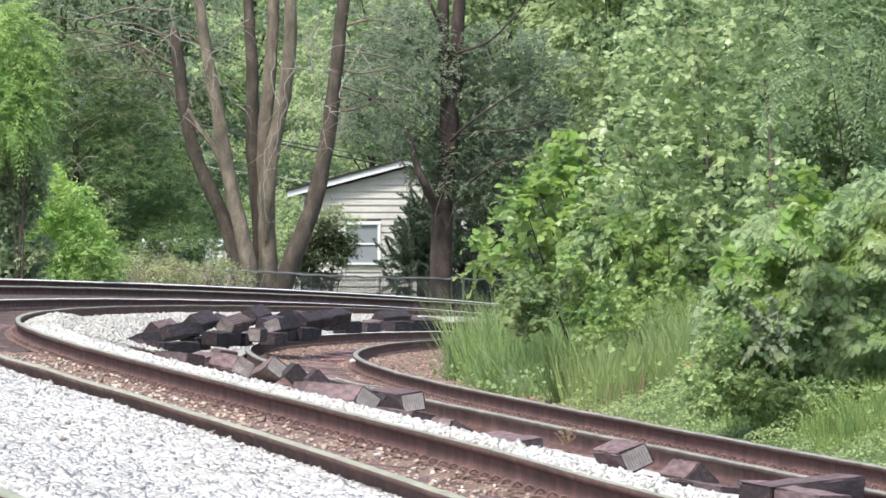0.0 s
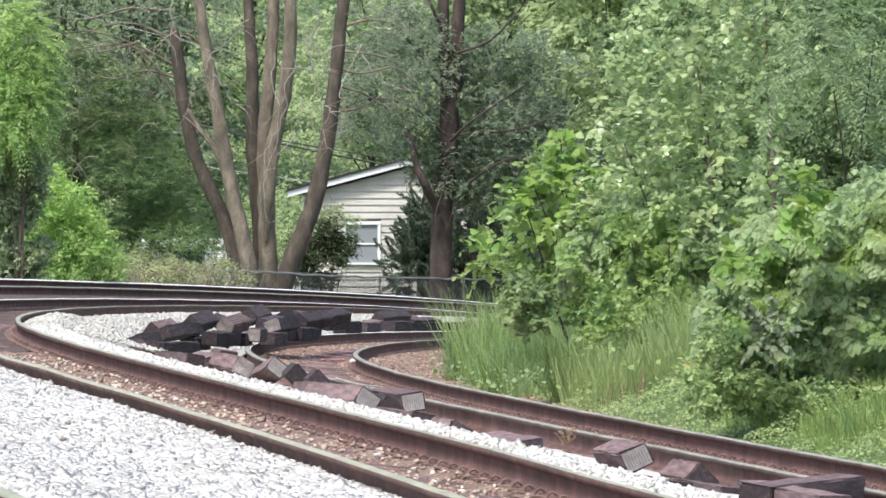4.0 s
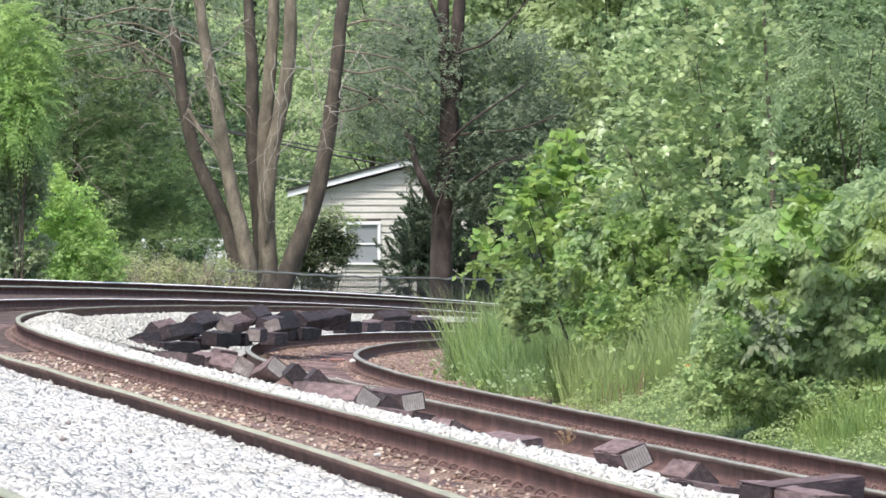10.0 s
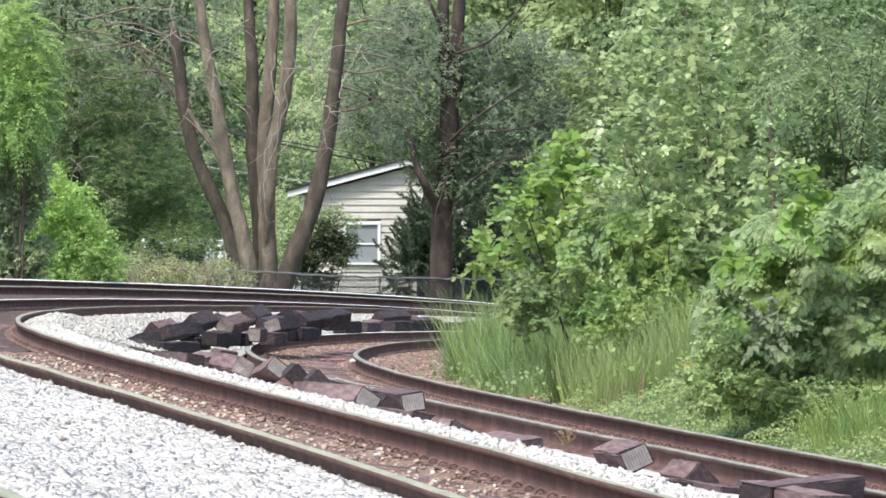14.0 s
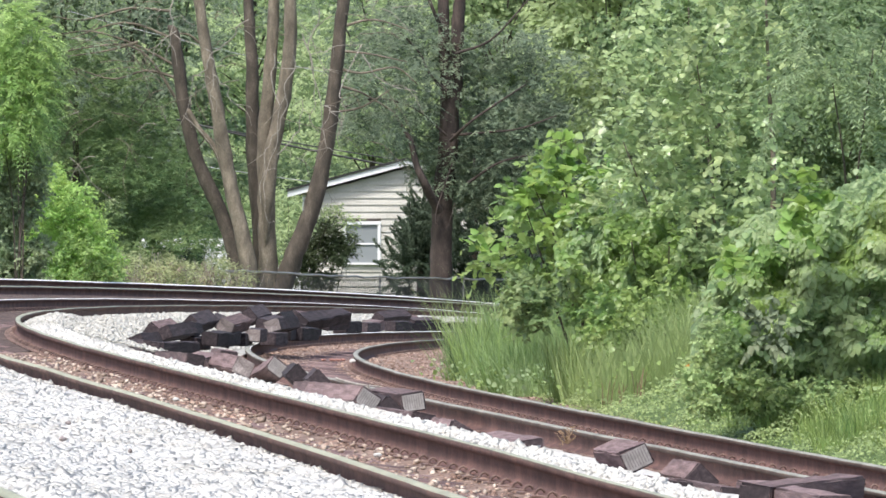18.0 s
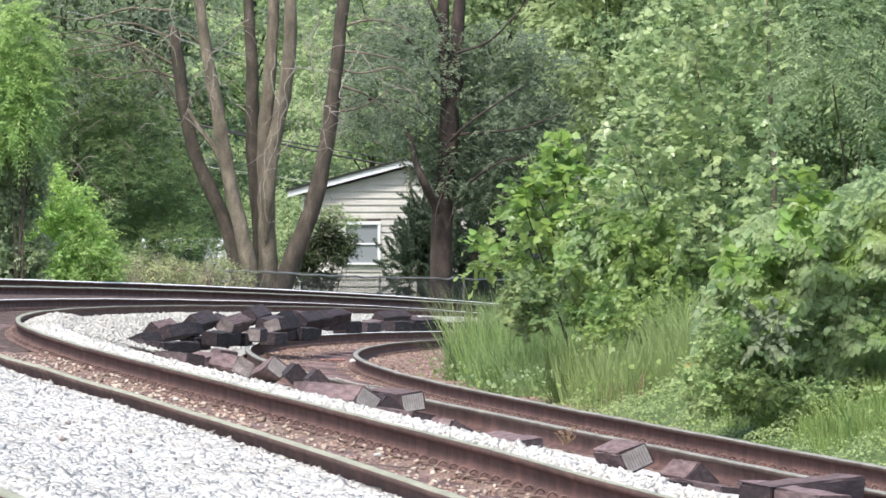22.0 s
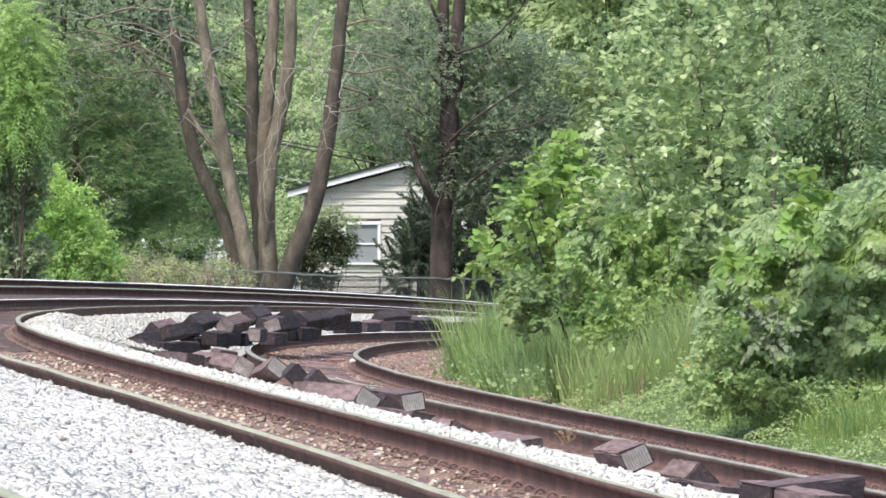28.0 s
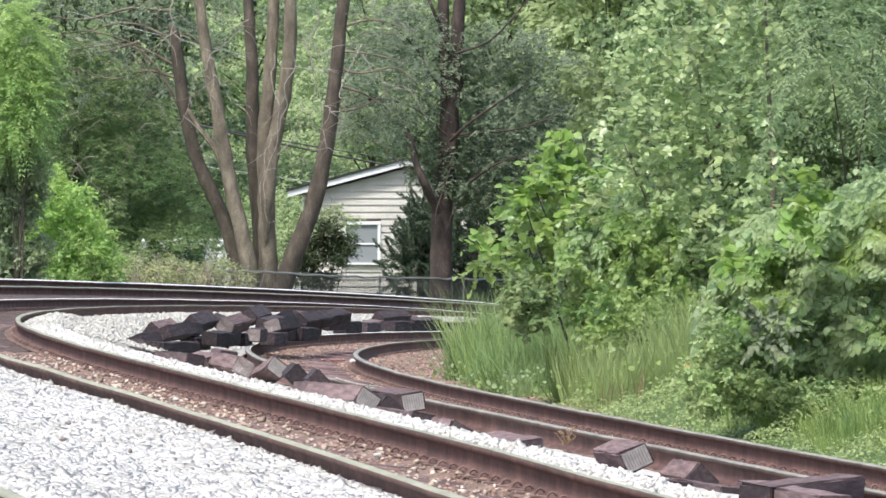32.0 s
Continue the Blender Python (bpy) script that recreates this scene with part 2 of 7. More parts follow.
# Darkened green: the shade in the thicket's gaps is put into the colour.
L_BACK = leaf_mat("shade_darkened_leaf", (0.028, 0.064, 0.018), (0.08, 0.15, 0.038), (0.19, 0.285, 0.08), 0.5, 0.35, 0.34, dust=0.15)
L_KUDZU = leaf_mat("sunlit_hillside_leaf", (0.07, 0.125, 0.035), (0.165, 0.26, 0.075), (0.33, 0.45, 0.15), 0.55, 0.3, 0.4, dust=0.24)
L_WEED = leaf_mat("olive_weed_leaf", (0.075, 0.095, 0.036), (0.185, 0.225, 0.08), (0.36, 0.42, 0.165), 0.6, 0.3, 0.3, dust=0.15)
# Darker version of L_FEATHER, with the frond tree's shade in its colour.
L_FROND = leaf_mat("shaded_frond_leaf", (0.04, 0.09, 0.03), (0.1, 0.18, 0.06), (0.22, 0.32, 0.115), 0.45, 0.4, 0.34, dust=0.2)
L_LITTER = leaf_mat("dead_brown_leaf", (0.08, 0.05, 0.03), (0.17, 0.115, 0.07), (0.32, 0.24, 0.16), 0.8, 0.2, 0.15)
L_WILT = leaf_mat("wilted_vine_leaf", (0.042, 0.064, 0.03), (0.09, 0.13, 0.06), (0.18, 0.23, 0.11), 0.6, 0.3, 0.25, dust=0.2)
L_LIME = leaf_mat("lime_shrub_leaf", (0.09, 0.2, 0.025), (0.19, 0.37, 0.045), (0.33, 0.52, 0.09), 0.45, 0.4, 0.4, dust=0.12)


# ---------------- mesh helpers ----------------
def mesh_np(name, verts, faces, mat, smooth=False):
    """A mesh from numpy arrays: verts (n, 3) and faces (m, k) of one size, or a list of such face arrays."""
    me = bpy.data.meshes.new(name)
    groups = faces if isinstance(faces, list) else [faces]
    me.vertices.add(len(verts))
    me.vertices.foreach_set("co", np.asarray(verts, dtype=np.float32).ravel())
    loops = np.concatenate([g.ravel() for g in groups]).astype(np.int32)
    sizes = np.concatenate([np.full(len(g), g.shape[1]) for g in groups]).astype(np.int32)
    me.loops.add(len(loops))
    me.loops.foreach_set("vertex_index", loops)
    me.polygons.add(len(sizes))
    me.polygons.foreach_set("loop_start", np.concatenate([[0], np.cumsum(sizes)[:-1]]).astype(np.int32))
    me.polygons.foreach_set("loop_total", sizes)
    if smooth:
        me.polygons.foreach_set("use_smooth", np.ones(len(sizes), dtype=bool))
    me.update(calc_edges=True)
    for m in (mat if isinstance(mat, (list, tuple)) else [mat]):
        me.materials.append(m)
    return me


def part_me(name, me, parent, label="", at=(0, 0, 0), turn=None):
    ob = new(name, me)
    ob.parent = parent
    ob.matrix_basis = Matrix.LocRotScale(Vector(at), turn, None)
    if label:
        tagged(ob, label)
    return ob


def part(name, bm, material, parent, label="", at=(0, 0, 0), turn=None):
    me = bpy.data.meshes.new(name)
    bm.to_mesh(me)
    bm.free()
    me.materials.append(material)
    return part_me(name, me, parent, label, at, turn)


def holder(name, at, label, category, group="", kind="", rz=0.0):
    ob = new(name)
    ob.matrix_basis = pose(*at, 0, 0, rz)
    return tagged(ob, label, category, group, kind)


def box_bm(sx, sy, sz, bevel=0.0, centre=(0, 0, 0), bm=None, turn=None):
    bm = bm or bmesh.new()
    m = Matrix.Translation(centre) @ (turn.to_4x4() if turn else Matrix()) @ Matrix.Diagonal((sx, sy, sz, 1))
    made = bmesh.ops.create_cube(bm, size=1, matrix=m)
    if bevel:
        edges = {e for v in made["verts"] for e in v.link_edges}
        bmesh.ops.bevel(bm, geom=list(edges), offset=bevel, segments=1, affect="EDGES")
    return bm


def tube(points, radii, sides=8, wobble=0.0, seed=0):
    """A tapered round limb along the points, as (verts, quads)."""
    P = np.array(points, float)
    R = np.array(radii, float)
    rng = np.random.default_rng(seed)
    T = np.gradient(P, axis=0)
    T /= np.linalg.norm(T, axis=1)[:, None] + 1e-9
    ref = np.array([0.0, 1.0, 0.0]) if abs(T[:, 1]).mean() < 0.8 else np.array([1.0, 0, 0])
    S = np.cross(T, ref)
    S /= np.linalg.norm(S, axis=1)[:, None] + 1e-9
    U = np.cross(S, T)
    a = np.arange(sides) / sides * 2 * np.pi
    lump = 1 + wobble * rng.standard_normal((len(P), sides))
    V = P[:, None] + (R[:, None, None] * lump[..., None]) * (np.cos(a)[None, :, None] * S[:, None] + np.sin(a)[None, :, None] * U[:, None])
    n = len(P)
    i, j = np.meshgrid(np.arange(n - 1), np.arange(sides), indexing="ij")
    k = (j + 1) % sides
    F = np.stack([i * sides + j, i * sides + k, (i + 1) * sides + k, (i + 1) * sides + j], -1).reshape(-1, 4)
    V = np.concatenate([V.reshape(-1, 3), P[-1:] + T[-1:] * R[-1]])
    tip = n * sides
    cap = np.array([[(n - 1) * sides + q, (n - 1) * sides + (q + 1) % sides, tip] for q in range(sides)])
    return V, F, cap


def tubes_me(name, lines, mat, sides=8, wobble=0.04, seed=0, origin=(0, 0, 0)):
    """Several limbs [(points, radii), ...] joined into one mesh, relative to origin."""
    vs, qs, ts, base = [], [], [], 0
    for q, (p, r) in enumerate(lines):
        p, r = smooth_line(p, r)
        V, F, C = tube(p, r, sides, wobble, seed + q)
        vs.append(V), qs.append(F + base), ts.append(C + base)
        base += len(V)
    return mesh_np(name, np.concatenate(vs) - np.array(origin), [np.concatenate(qs), np.concatenate(ts)], mat, True)


def smooth_line(p, r, per=4):
    """The points of a limb, rounded between its knots."""
    P, R = np.array(p, float), np.array(r, float)
    if len(P) < 3:
        return P, R
    t = np.arange(len(P))
    s = np.linspace(0, len(P) - 1, (len(P) - 1) * per + 1)
    i = np.clip(s.astype(int), 0, len(P) - 2)
    f = (s - i)[:, None]
    tang = np.gradient(P, axis=0)
    a, b, ta, tb = P[i], P[i + 1], tang[i], tang[i + 1]
    Q = (2 * f**3 - 3 * f**2 + 1) * a + (f**3 - 2 * f**2 + f) * ta + (-2 * f**3 + 3 * f**2) * b + (f**3 - f**2) * tb
    return Q, np.interp(s, t, R)


OUTLINES = {
    "simple": (np.array([[0, 0, 0], [.42, .3, .07], [1, 0, -.04], [.42, -.3, .07]]), np.array([[0, 1, 2], [0, 2, 3]])),
    "heart": (np.array([[0, 0, 0], [.2, .44, .06], [.6, .36, .05], [1, 0, -.06], [.6, -.36, .05], [.2, -.44, .06]]), np.array([[0, 1, 2, 3], [0, 3, 4, 5]])),
    "narrow": (np.array([[0, 0, 0], [.4, .13, .03], [1, 0, -.06], [.4, -.13, .03]]), np.array([[0, 1, 2], [0, 2, 3]])),
}


def leaves(P, D, N, S, outline="simple"):
    """Leaves at P that point along D with normals near N and lengths S, as (verts, faces)."""
    D = D / (np.linalg.norm(D, axis=1)[:, None] + 1e-9)
    W = np.cross(D, N)
    W /= np.linalg.norm(W, axis=1)[:, None] + 1e-9
    N = np.cross(W, D)
    shape, faces = OUTLINES[outline]
    V = P[:, None] + S[:, None, None] * (shape[None, :, 0:1] * D[:, None] + shape[None, :, 1:2] * W[:, None] + shape[None, :, 2:3] * N[:, None])
    k = len(shape)
    F = (np.arange(len(P)) * k)[:, None, None] + faces[None]
    return V.reshape(-1, 3), F.reshape(-1, faces.shape[1])


def sprigs(rng, C, U, L, k, size, outline, hang=0.5, jitter=0.3, facing=(0.0, -0.45, 0.15)):
    """Leafy sprigs from the places C along U, of lengths L, with k leaves each, set in turn on either side."""
    m = len(C)
    U = U / (np.linalg.norm(U, axis=1)[:, None] + 1e-9)
    W = np.cross(U, np.array([0, 0, 1.0])) + 1e-4
    W /= np.linalg.norm(W, axis=1)[:, None]
    up = np.cross(W, U) + 0.3 * rng.standard_normal((m, 3)) + np.array(facing)
    f = (np.arange(k) + 0.7) / k
    side = np.where(np.arange(k) % 2, 1.0, -1.0)
    P = C[:, None] + U[:, None] * (L[:, None] * f)[..., None]
    P = P - np.array([0, 0, 0.3]) * (L[:, None] * f * f)[..., None]
    D = U[:, None] * 0.5 + W[:, None] * side[None, :, None] * 0.85 + jitter * rng.standard_normal((m, k, 3)) - np.array([0, 0, hang])
    N = up[:, None] + jitter * rng.standard_normal((m, k, 3))
    S = size * rng.uniform(0.6, 1.25, (m, k)) * (1.1 - 0.45 * f)[None]
    return leaves(P.reshape(-1, 3), D.reshape(-1, 3), N.reshape(-1, 3), S.ravel(), outline)


def clump(rng, n, radii, size, outline="simple", droop=0.3, shell=0.55, up=0.7, per=6, facing=(0.0, -0.45, 0.15)):
    """Leaves of one leafy branch: sprigs that part from within an uneven ellipsoid about the origin."""
    m = max(3, int(n) // per)
    u = rng.standard_normal((m, 3))
    u /= np.linalg.norm(u, axis=1)[:, None]
    bump = 1 + 0.28 * np.sin(u[:, 0] * 5 + rng.uniform(0, 6)) * np.sin(u[:, 2] * 4 + rng.uniform(0, 6)) + 0.2 * np.sin(u[:, 1] * 6 + u[:, 2] * 5 + rng.uniform(0, 6))
    rad = bump * (shell + (1 - shell) * rng.random(m)) * rng.random(m) ** 0.25
    C = u * (rad * 0.8)[:, None] * np.array(radii)
    U = u + 0.5 * rng.standard_normal((m, 3)) + np.array([0, -0.2, 0.35 * up])
    return sprigs(rng, C, U, size * per * rng.uniform(0.25, 0.5, m), per, size, outline, droop * 1.5, 0.48, facing)


def pad(rng, n, radii, size, outline="simple", jitter=0.34):
    """A domed pad of foliage: leaves that lie over its top and hang at its rim."""
    n = int(n)
    u = rng.standard_normal((n, 3))
    u[:, 2] = np.abs(u[:, 2]) - 0.25
    u /= np.linalg.norm(u, axis=1)[:, None]
    p, q = rng.uniform(0, 6.28, 2)
    bump = 1 + 0.2 * np.sin(u[:, 0] * 5 + p) * np.sin(u[:, 1] * 4 + q) + 0.12 * np.sin(u[:, 0] * 11 + u[:, 2] * 7 + q)
    P = u * np.array(radii) * (bump * (0.8 + 0.2 * rng.random(n)))[:, None]
    N = u / np.array(radii)
    N /= np.linalg.norm(N, axis=1)[:, None]
    N = N + np.array([0, -0.15, 0.25]) + jitter * rng.standard_normal((n, 3))
    D = u * np.array([1, 1, 0.2]) - np.array([0, 0, 0.5]) + 0.45 * rng.standard_normal((n, 3))
    return leaves(P, D, N, size * rng.uniform(0.55, 1.3, n), outline)


def feather(rng, n, radii, size, outline="simple", rise=0.0, per=11, reach=0.34):
    """A feathery bough: many short sprigs that spread outwards from within a flat ellipsoid and nod at their tips."""
    m = max(4, int(n) // per)
    u = rng.standard_normal((m, 3))
    u /= np.linalg.norm(u, axis=1)[:, None]
    C = u * np.array(radii) * (0.35 + 0.55 * rng.random(m))[:, None]
    U = u * np.array([1, 1, 0.4]) + 0.4 * rng.standard_normal((m, 3)) + np.array([0, -0.25, rise])
    return sprigs(rng, C, U, reach * rng.uniform(0.6, 1.2, m), per, size, outline, 0.3 - 0.3 * rise, 0.36, (0.0, -0.35, 0.5))


def spray(rng, n, radii, size, lean=0.6, outline="simple", plume=0.5, per=60):
    """Conifer foliage: plumes of short sprigs that point up and out."""
    m = max(4, n // per)
    u = rng.standard_normal((m, 3))
    u /= np.linalg.norm(u, axis=1)[:, None]
    c = u * np.array(radii) * (0.55 + 0.5 * rng.random(m))[:, None]
    tips = u + np.array([0, 0, lean]) + 0.35 * rng.standard_normal((m, 3))
    tips /= np.linalg.norm(tips, axis=1)[:, None]
    k = max(1, n // m)
    f = rng.random((m, k, 1))
    P = c[:, None] + tips[:, None] * (f * plume) + rng.standard_normal((m, k, 3)) * 0.05 * (1.15 - f)
    D = tips[:, None] * 1.0 + rng.standard_normal((m, k, 3)) * 0.38
    P, D = P.reshape(-1, 3), D.reshape(-1, 3)
    N = rng.standard_normal(P.shape) + np.array([0, -0.4, 0.5])
    return leaves(P, D, N, size * rng.uniform(0.8, 1.9, len(P)), outline)


def fronds(rng, n, radii, length, leaflet, pairs=11):
    """Compound leaves: arching stalks with rows of leaflets."""
    u = rng.standard_normal((n, 3))
    u /= np.linalg.norm(u, axis=1)[:, None]
    P0 = u * np.array(radii) * rng.random((n, 1)) ** 0.4
    D = u + 0.5 * rng.standard_normal((n, 3))
    D[:, 2] += 0.1
    D /= np.linalg.norm(D, axis=1)[:, None]
    L = length * rng.uniform(0.7, 1.2, n)
    vs, fs, base = [], [], 0
    W = np.cross(D, np.array([0, 0, 1.0]))
    W /= np.linalg.norm(W, axis=1)[:, None] + 1e-9
    N = np.cross(W, D)
    for q in range(pairs):
        f = (q + 1) / pairs
        at = P0 + D * (L * f)[:, None] - np.array([0, 0, 1]) * (L * 0.5 * f * f)[:, None]
        for side in (-1, 1):
            dd = W * side + D * 0.45 - np.array([0, 0, 0.3 + 0.25 * f]) + 0.17 * rng.standard_normal((n, 3))
            V, F = leaves(at, dd, N + 0.4 * rng.standard_normal((n, 3)), leaflet * (1.1 - 0.5 * abs(f - 0.4)) * rng.uniform(0.85, 1.15, n), "narrow")
            vs.append(V), fs.append(F + base)
            base += len(V)
    return np.concatenate(vs), np.concatenate(fs)


SWAYING = []          # (part, rest place, sway in degrees, pace, phase, (bend of the whole plant here in metres, its phase))


LEAF_ONE = {}


def leaf_one(mat, outline):
    """One leaf a metre long, shared by all of its kind."""
    key = (mat.name, outline)
    if key not in LEAF_ONE:
        V, F = leaves(np.zeros((1, 3)), np.array([[0.0, -1.0, -0.25]]), np.array([[0.0, -0.2, 1.0]]), np.ones(1), outline)
        LEAF_ONE[key] = mesh_np("leaf", V, F, mat)
    return LEAF_ONE[key]


def leafy(parent, base, rng, spots, mat, size, outline="heart", name="foliage", sway=0.0, kind="clump", singles=0, bend=0.0, tall=3.0, **more):
    """Leafy branches of a plant: spots are (x, y, z, rx, ry, rz, number of leaves) in the world; each is a part of its own."""
    made = []
    lag = rng.uniform(0, 6.28)
    for x, y, z, rx, ry, rz, n in spots:
        if kind == "spray":
            V, F = spray(rng, n, (rx, ry, rz), size, outline=outline, **more)
        elif kind == "pad":
            V, F = pad(rng, n, (rx, ry, rz), size, outline)
        elif kind == "feather":
            V, F = feather(rng, n, (rx, ry, rz), size, outline, **more)
        elif kind == "frond":
            V, F = fronds(rng, n, (rx, ry, rz), size, **more)
        else:
            V, F = clump(rng, n, (rx, ry, rz), size, outline, **more)
        foot = np.array([0, 0, -rz * 0.9])
        me = mesh_np(name, V - foot, F, mat)
        place = Vector((x - base[0], y - base[1], z - base[2] - rz * 0.9))
        ob = tagged(part_me(name, me, parent, at=place), kind="stuff")
        for _ in range(singles):
            # leaves that stand clear of the rest
            u = rng.standard_normal(3)
            u[1] = -abs(u[1]) * 0.8
            u /= np.linalg.norm(u)
            p = u * np.array((rx, ry, rz)) * rng.uniform(0.85, 1.12) - foot
            e = Euler((rng.uniform(-0.9, 0.2), rng.uniform(-0.5, 0.5), rng.uniform(-3.1, 3.1)))
            lf = part_me("leaf", leaf_one(mat, outline), ob, at=p, turn=e.to_quaternion())
            lf.scale = Vector((1, 1, 1)) * size * rng.uniform(0.8, 1.25)
        made.append(ob)
        if sway:
            SWAYING.append((ob, place, sway * rng.uniform(0.6, 1.3), rng.uniform(0.75, 1.35), rng.uniform(0, 6.28),
                            (bend * max(0.0, (z - base[2]) / tall) ** 1.4, lag + 0.25 * x)))
    return made


# ---------------- the line of the tracks ----------------
CX, CY, RAD, EASE = -7.309, 120.888, 235.94, -0.335e-4
GRADE, CREST = 0.00012, -1.02684e-4
_t = np.linspace(-170, 170, 1361)
_h = np.clip(_t, -95, 95) / RAD + EASE * np.clip(_t, -95, 95) * np.abs(np.clip(_t, -95, 95))
_x = np.cumsum(np.sin(_h)) * 0.25
_y = np.cumsum(np.cos(_h)) * 0.25
_x += CX - _x[680]
_y += CY - _y[680]
GAUGE = 1.505


def off(rail, t):
    """Offset of a rail from rail A, outwards, at the arc length t."""
    t = np.clip(t, -95, 105)
    cd = -4.558 + 0.00012 * t - 0.10701e-3 * t * t
    ef = 3.4325 - 0.0137 * t - 0.27286e-3 * t * t
    return {"A": 0 * t, "B": 0 * t - GAUGE, "C": cd, "D": cd - GAUGE, "E": ef, "F": ef + GAUGE}[rail]


TOP = {"A": 0.1177, "B": 0.0, "C": -0.4794, "D": -0.587, "E": 0.3597, "F": 0.5234}


def crest(t):
    t = np.clip(t, -95, 120)
    return GRADE * t + CREST * t * t


def on_line(t, o, dz):
    """World place at arc length t, offset o outwards of rail A, dz over the line's own height."""
    t, o, dz = np.broadcast_arrays(np.asarray(t, float), o, dz)
    h = np.interp(t, _t, _h)
    X = np.interp(t, _t, _x) - np.cos(h) * o
    Y = np.interp(t, _t, _y) + np.sin(h) * o
    return np.stack([X, Y, crest(t) + dz], -1)


def near_line(X, Y):
    """Arc length and outward offset of places on the ground."""
    t = np.empty(len(X))
    o = np.empty(len(X))
    for a in range(0, len(X), 4000):
        dx = X[a:a + 4000, None] - _x[None, ::2]
        dy = Y[a:a + 4000, None] - _y[None, ::2]
        k = np.argmin(dx * dx + dy * dy, axis=1)
        r = np.arange(len(k))
        hh = _h[::2][k]
        t[a:a + 4000] = _t[::2][k]
        o[a:a + 4000] = -np.cos(hh) * dx[r, k] + np.sin(hh) * dy[r, k]
    return t, o


def ripple(X, Y, s, seed=0):
    """Cheap smooth noise over the plan."""
    v = 0
    rng = np.random.default_rng(seed)
    for _ in range(7):
        a, f, p = rng.uniform(0, 6.28), s * rng.uniform(0.5, 1.8), rng.uniform(0, 6.28)
        v = v + np.sin((X * math.cos(a) + Y * math.sin(a)) * f + p)
    return v / 7


def ground_z(X, Y):
    X, Y = np.atleast_1d(np.asarray(X, float)), np.atleast_1d(np.asarray(Y, float))
    t, o = near_line(X, Y)
    inner = off("D", t)
    rel = np.interp(o - inner, [-9, -5, -2.6, -1.3, -0.5, 0.6], [0.05, 0.02, -0.22, -0.62, -0.86, -0.98])
    open_side = np.interp(o - inner, [-9, -5, -3.2, -2.2, -0.5, 0.6], [0.05, -0.1, -0.45, -0.8, -0.9, -0.98])
    w_open = np.clip((t + 36) / 16, 0, 1)
    rel = rel * (1 - w_open) + open_side * w_open
    cross = np.interp(o, [-2.6, -1.4, 0, 2.6, 5.4, 6.6, 8.4], [-0.98, -0.55, -0.5, -0.15, -0.12, -0.12, -0.55])
    line = crest(t)
    z_in = line + rel
    z_mid = line + np.where(o < -2.6, rel, cross)
    z_out = -0.95 + 0.12 * ripple(X, Y, 0.25, 3)
    w_out = np.clip((o - 6.6) / 3.0, 0, 1)
    z = np.where(o < inner, z_in, z_mid) * (1 - w_out) + z_out * w_out
    far_in = np.clip((inner - o - 8) / 10, 0, 1)
    z = z * (1 - far_in) + (-0.3 + 0.2 * ripple(X, Y, 0.15, 4)) * far_in
    z = z + 0.06 * ripple(X, Y, 1.1, 5) * np.clip((inner - 0.8 - o) / 1.0, 0, 1)
    hill = np.clip(Y - 262 + 0.25 * np.abs(X), 0, 420)
    z = z + np.where(Y > 240, 30 * (1 - np.exp(-(hill / 120) ** 1.5)), 0) + 1.2 * ripple(X, Y, 0.06, 6) * np.clip(hill / 60, 0, 1)
    return z


def gz(x, y):
    return float(ground_z(x, y)[0])


# ---------------- ground ----------------
def build_ground():
    gx = np.concatenate([[-3500, -1500, -700, -350, -180, -100, -60, -40, -28], np.arange(-20, 20.1, 0.5), [28, 40, 60, 100, 180, 350, 700, 1500, 3500]])
    gy = np.concatenate([[-3500, -1500, -600, -250, -120, -60, -30], np.arange(-12, 36, 3.0), np.arange(36, 250, 0.9), np.arange(250, 420, 8.0), [450, 500, 600, 800, 1200, 2000, 3600]])
    X, Y = np.meshgrid(gx, gy, indexing="ij")
    Z = ground_z(X.ravel(), Y.ravel())
    n, m = X.shape
    i, j = np.meshgrid(np.arange(n - 1), np.arange(m - 1), indexing="ij")
    F = np.stack([i * m + j, (i + 1) * m + j, (i + 1) * m + j + 1, i * m + j + 1], -1).reshape(-1, 4)
    me = mesh_np("ground", np.stack([X.ravel(), Y.ravel(), Z], -1), F, M_GROUND, True)
    tagged(new("ground", me), "grassy ground with a bank beside the tracks and a rising hillside", "ground", kind="structure")


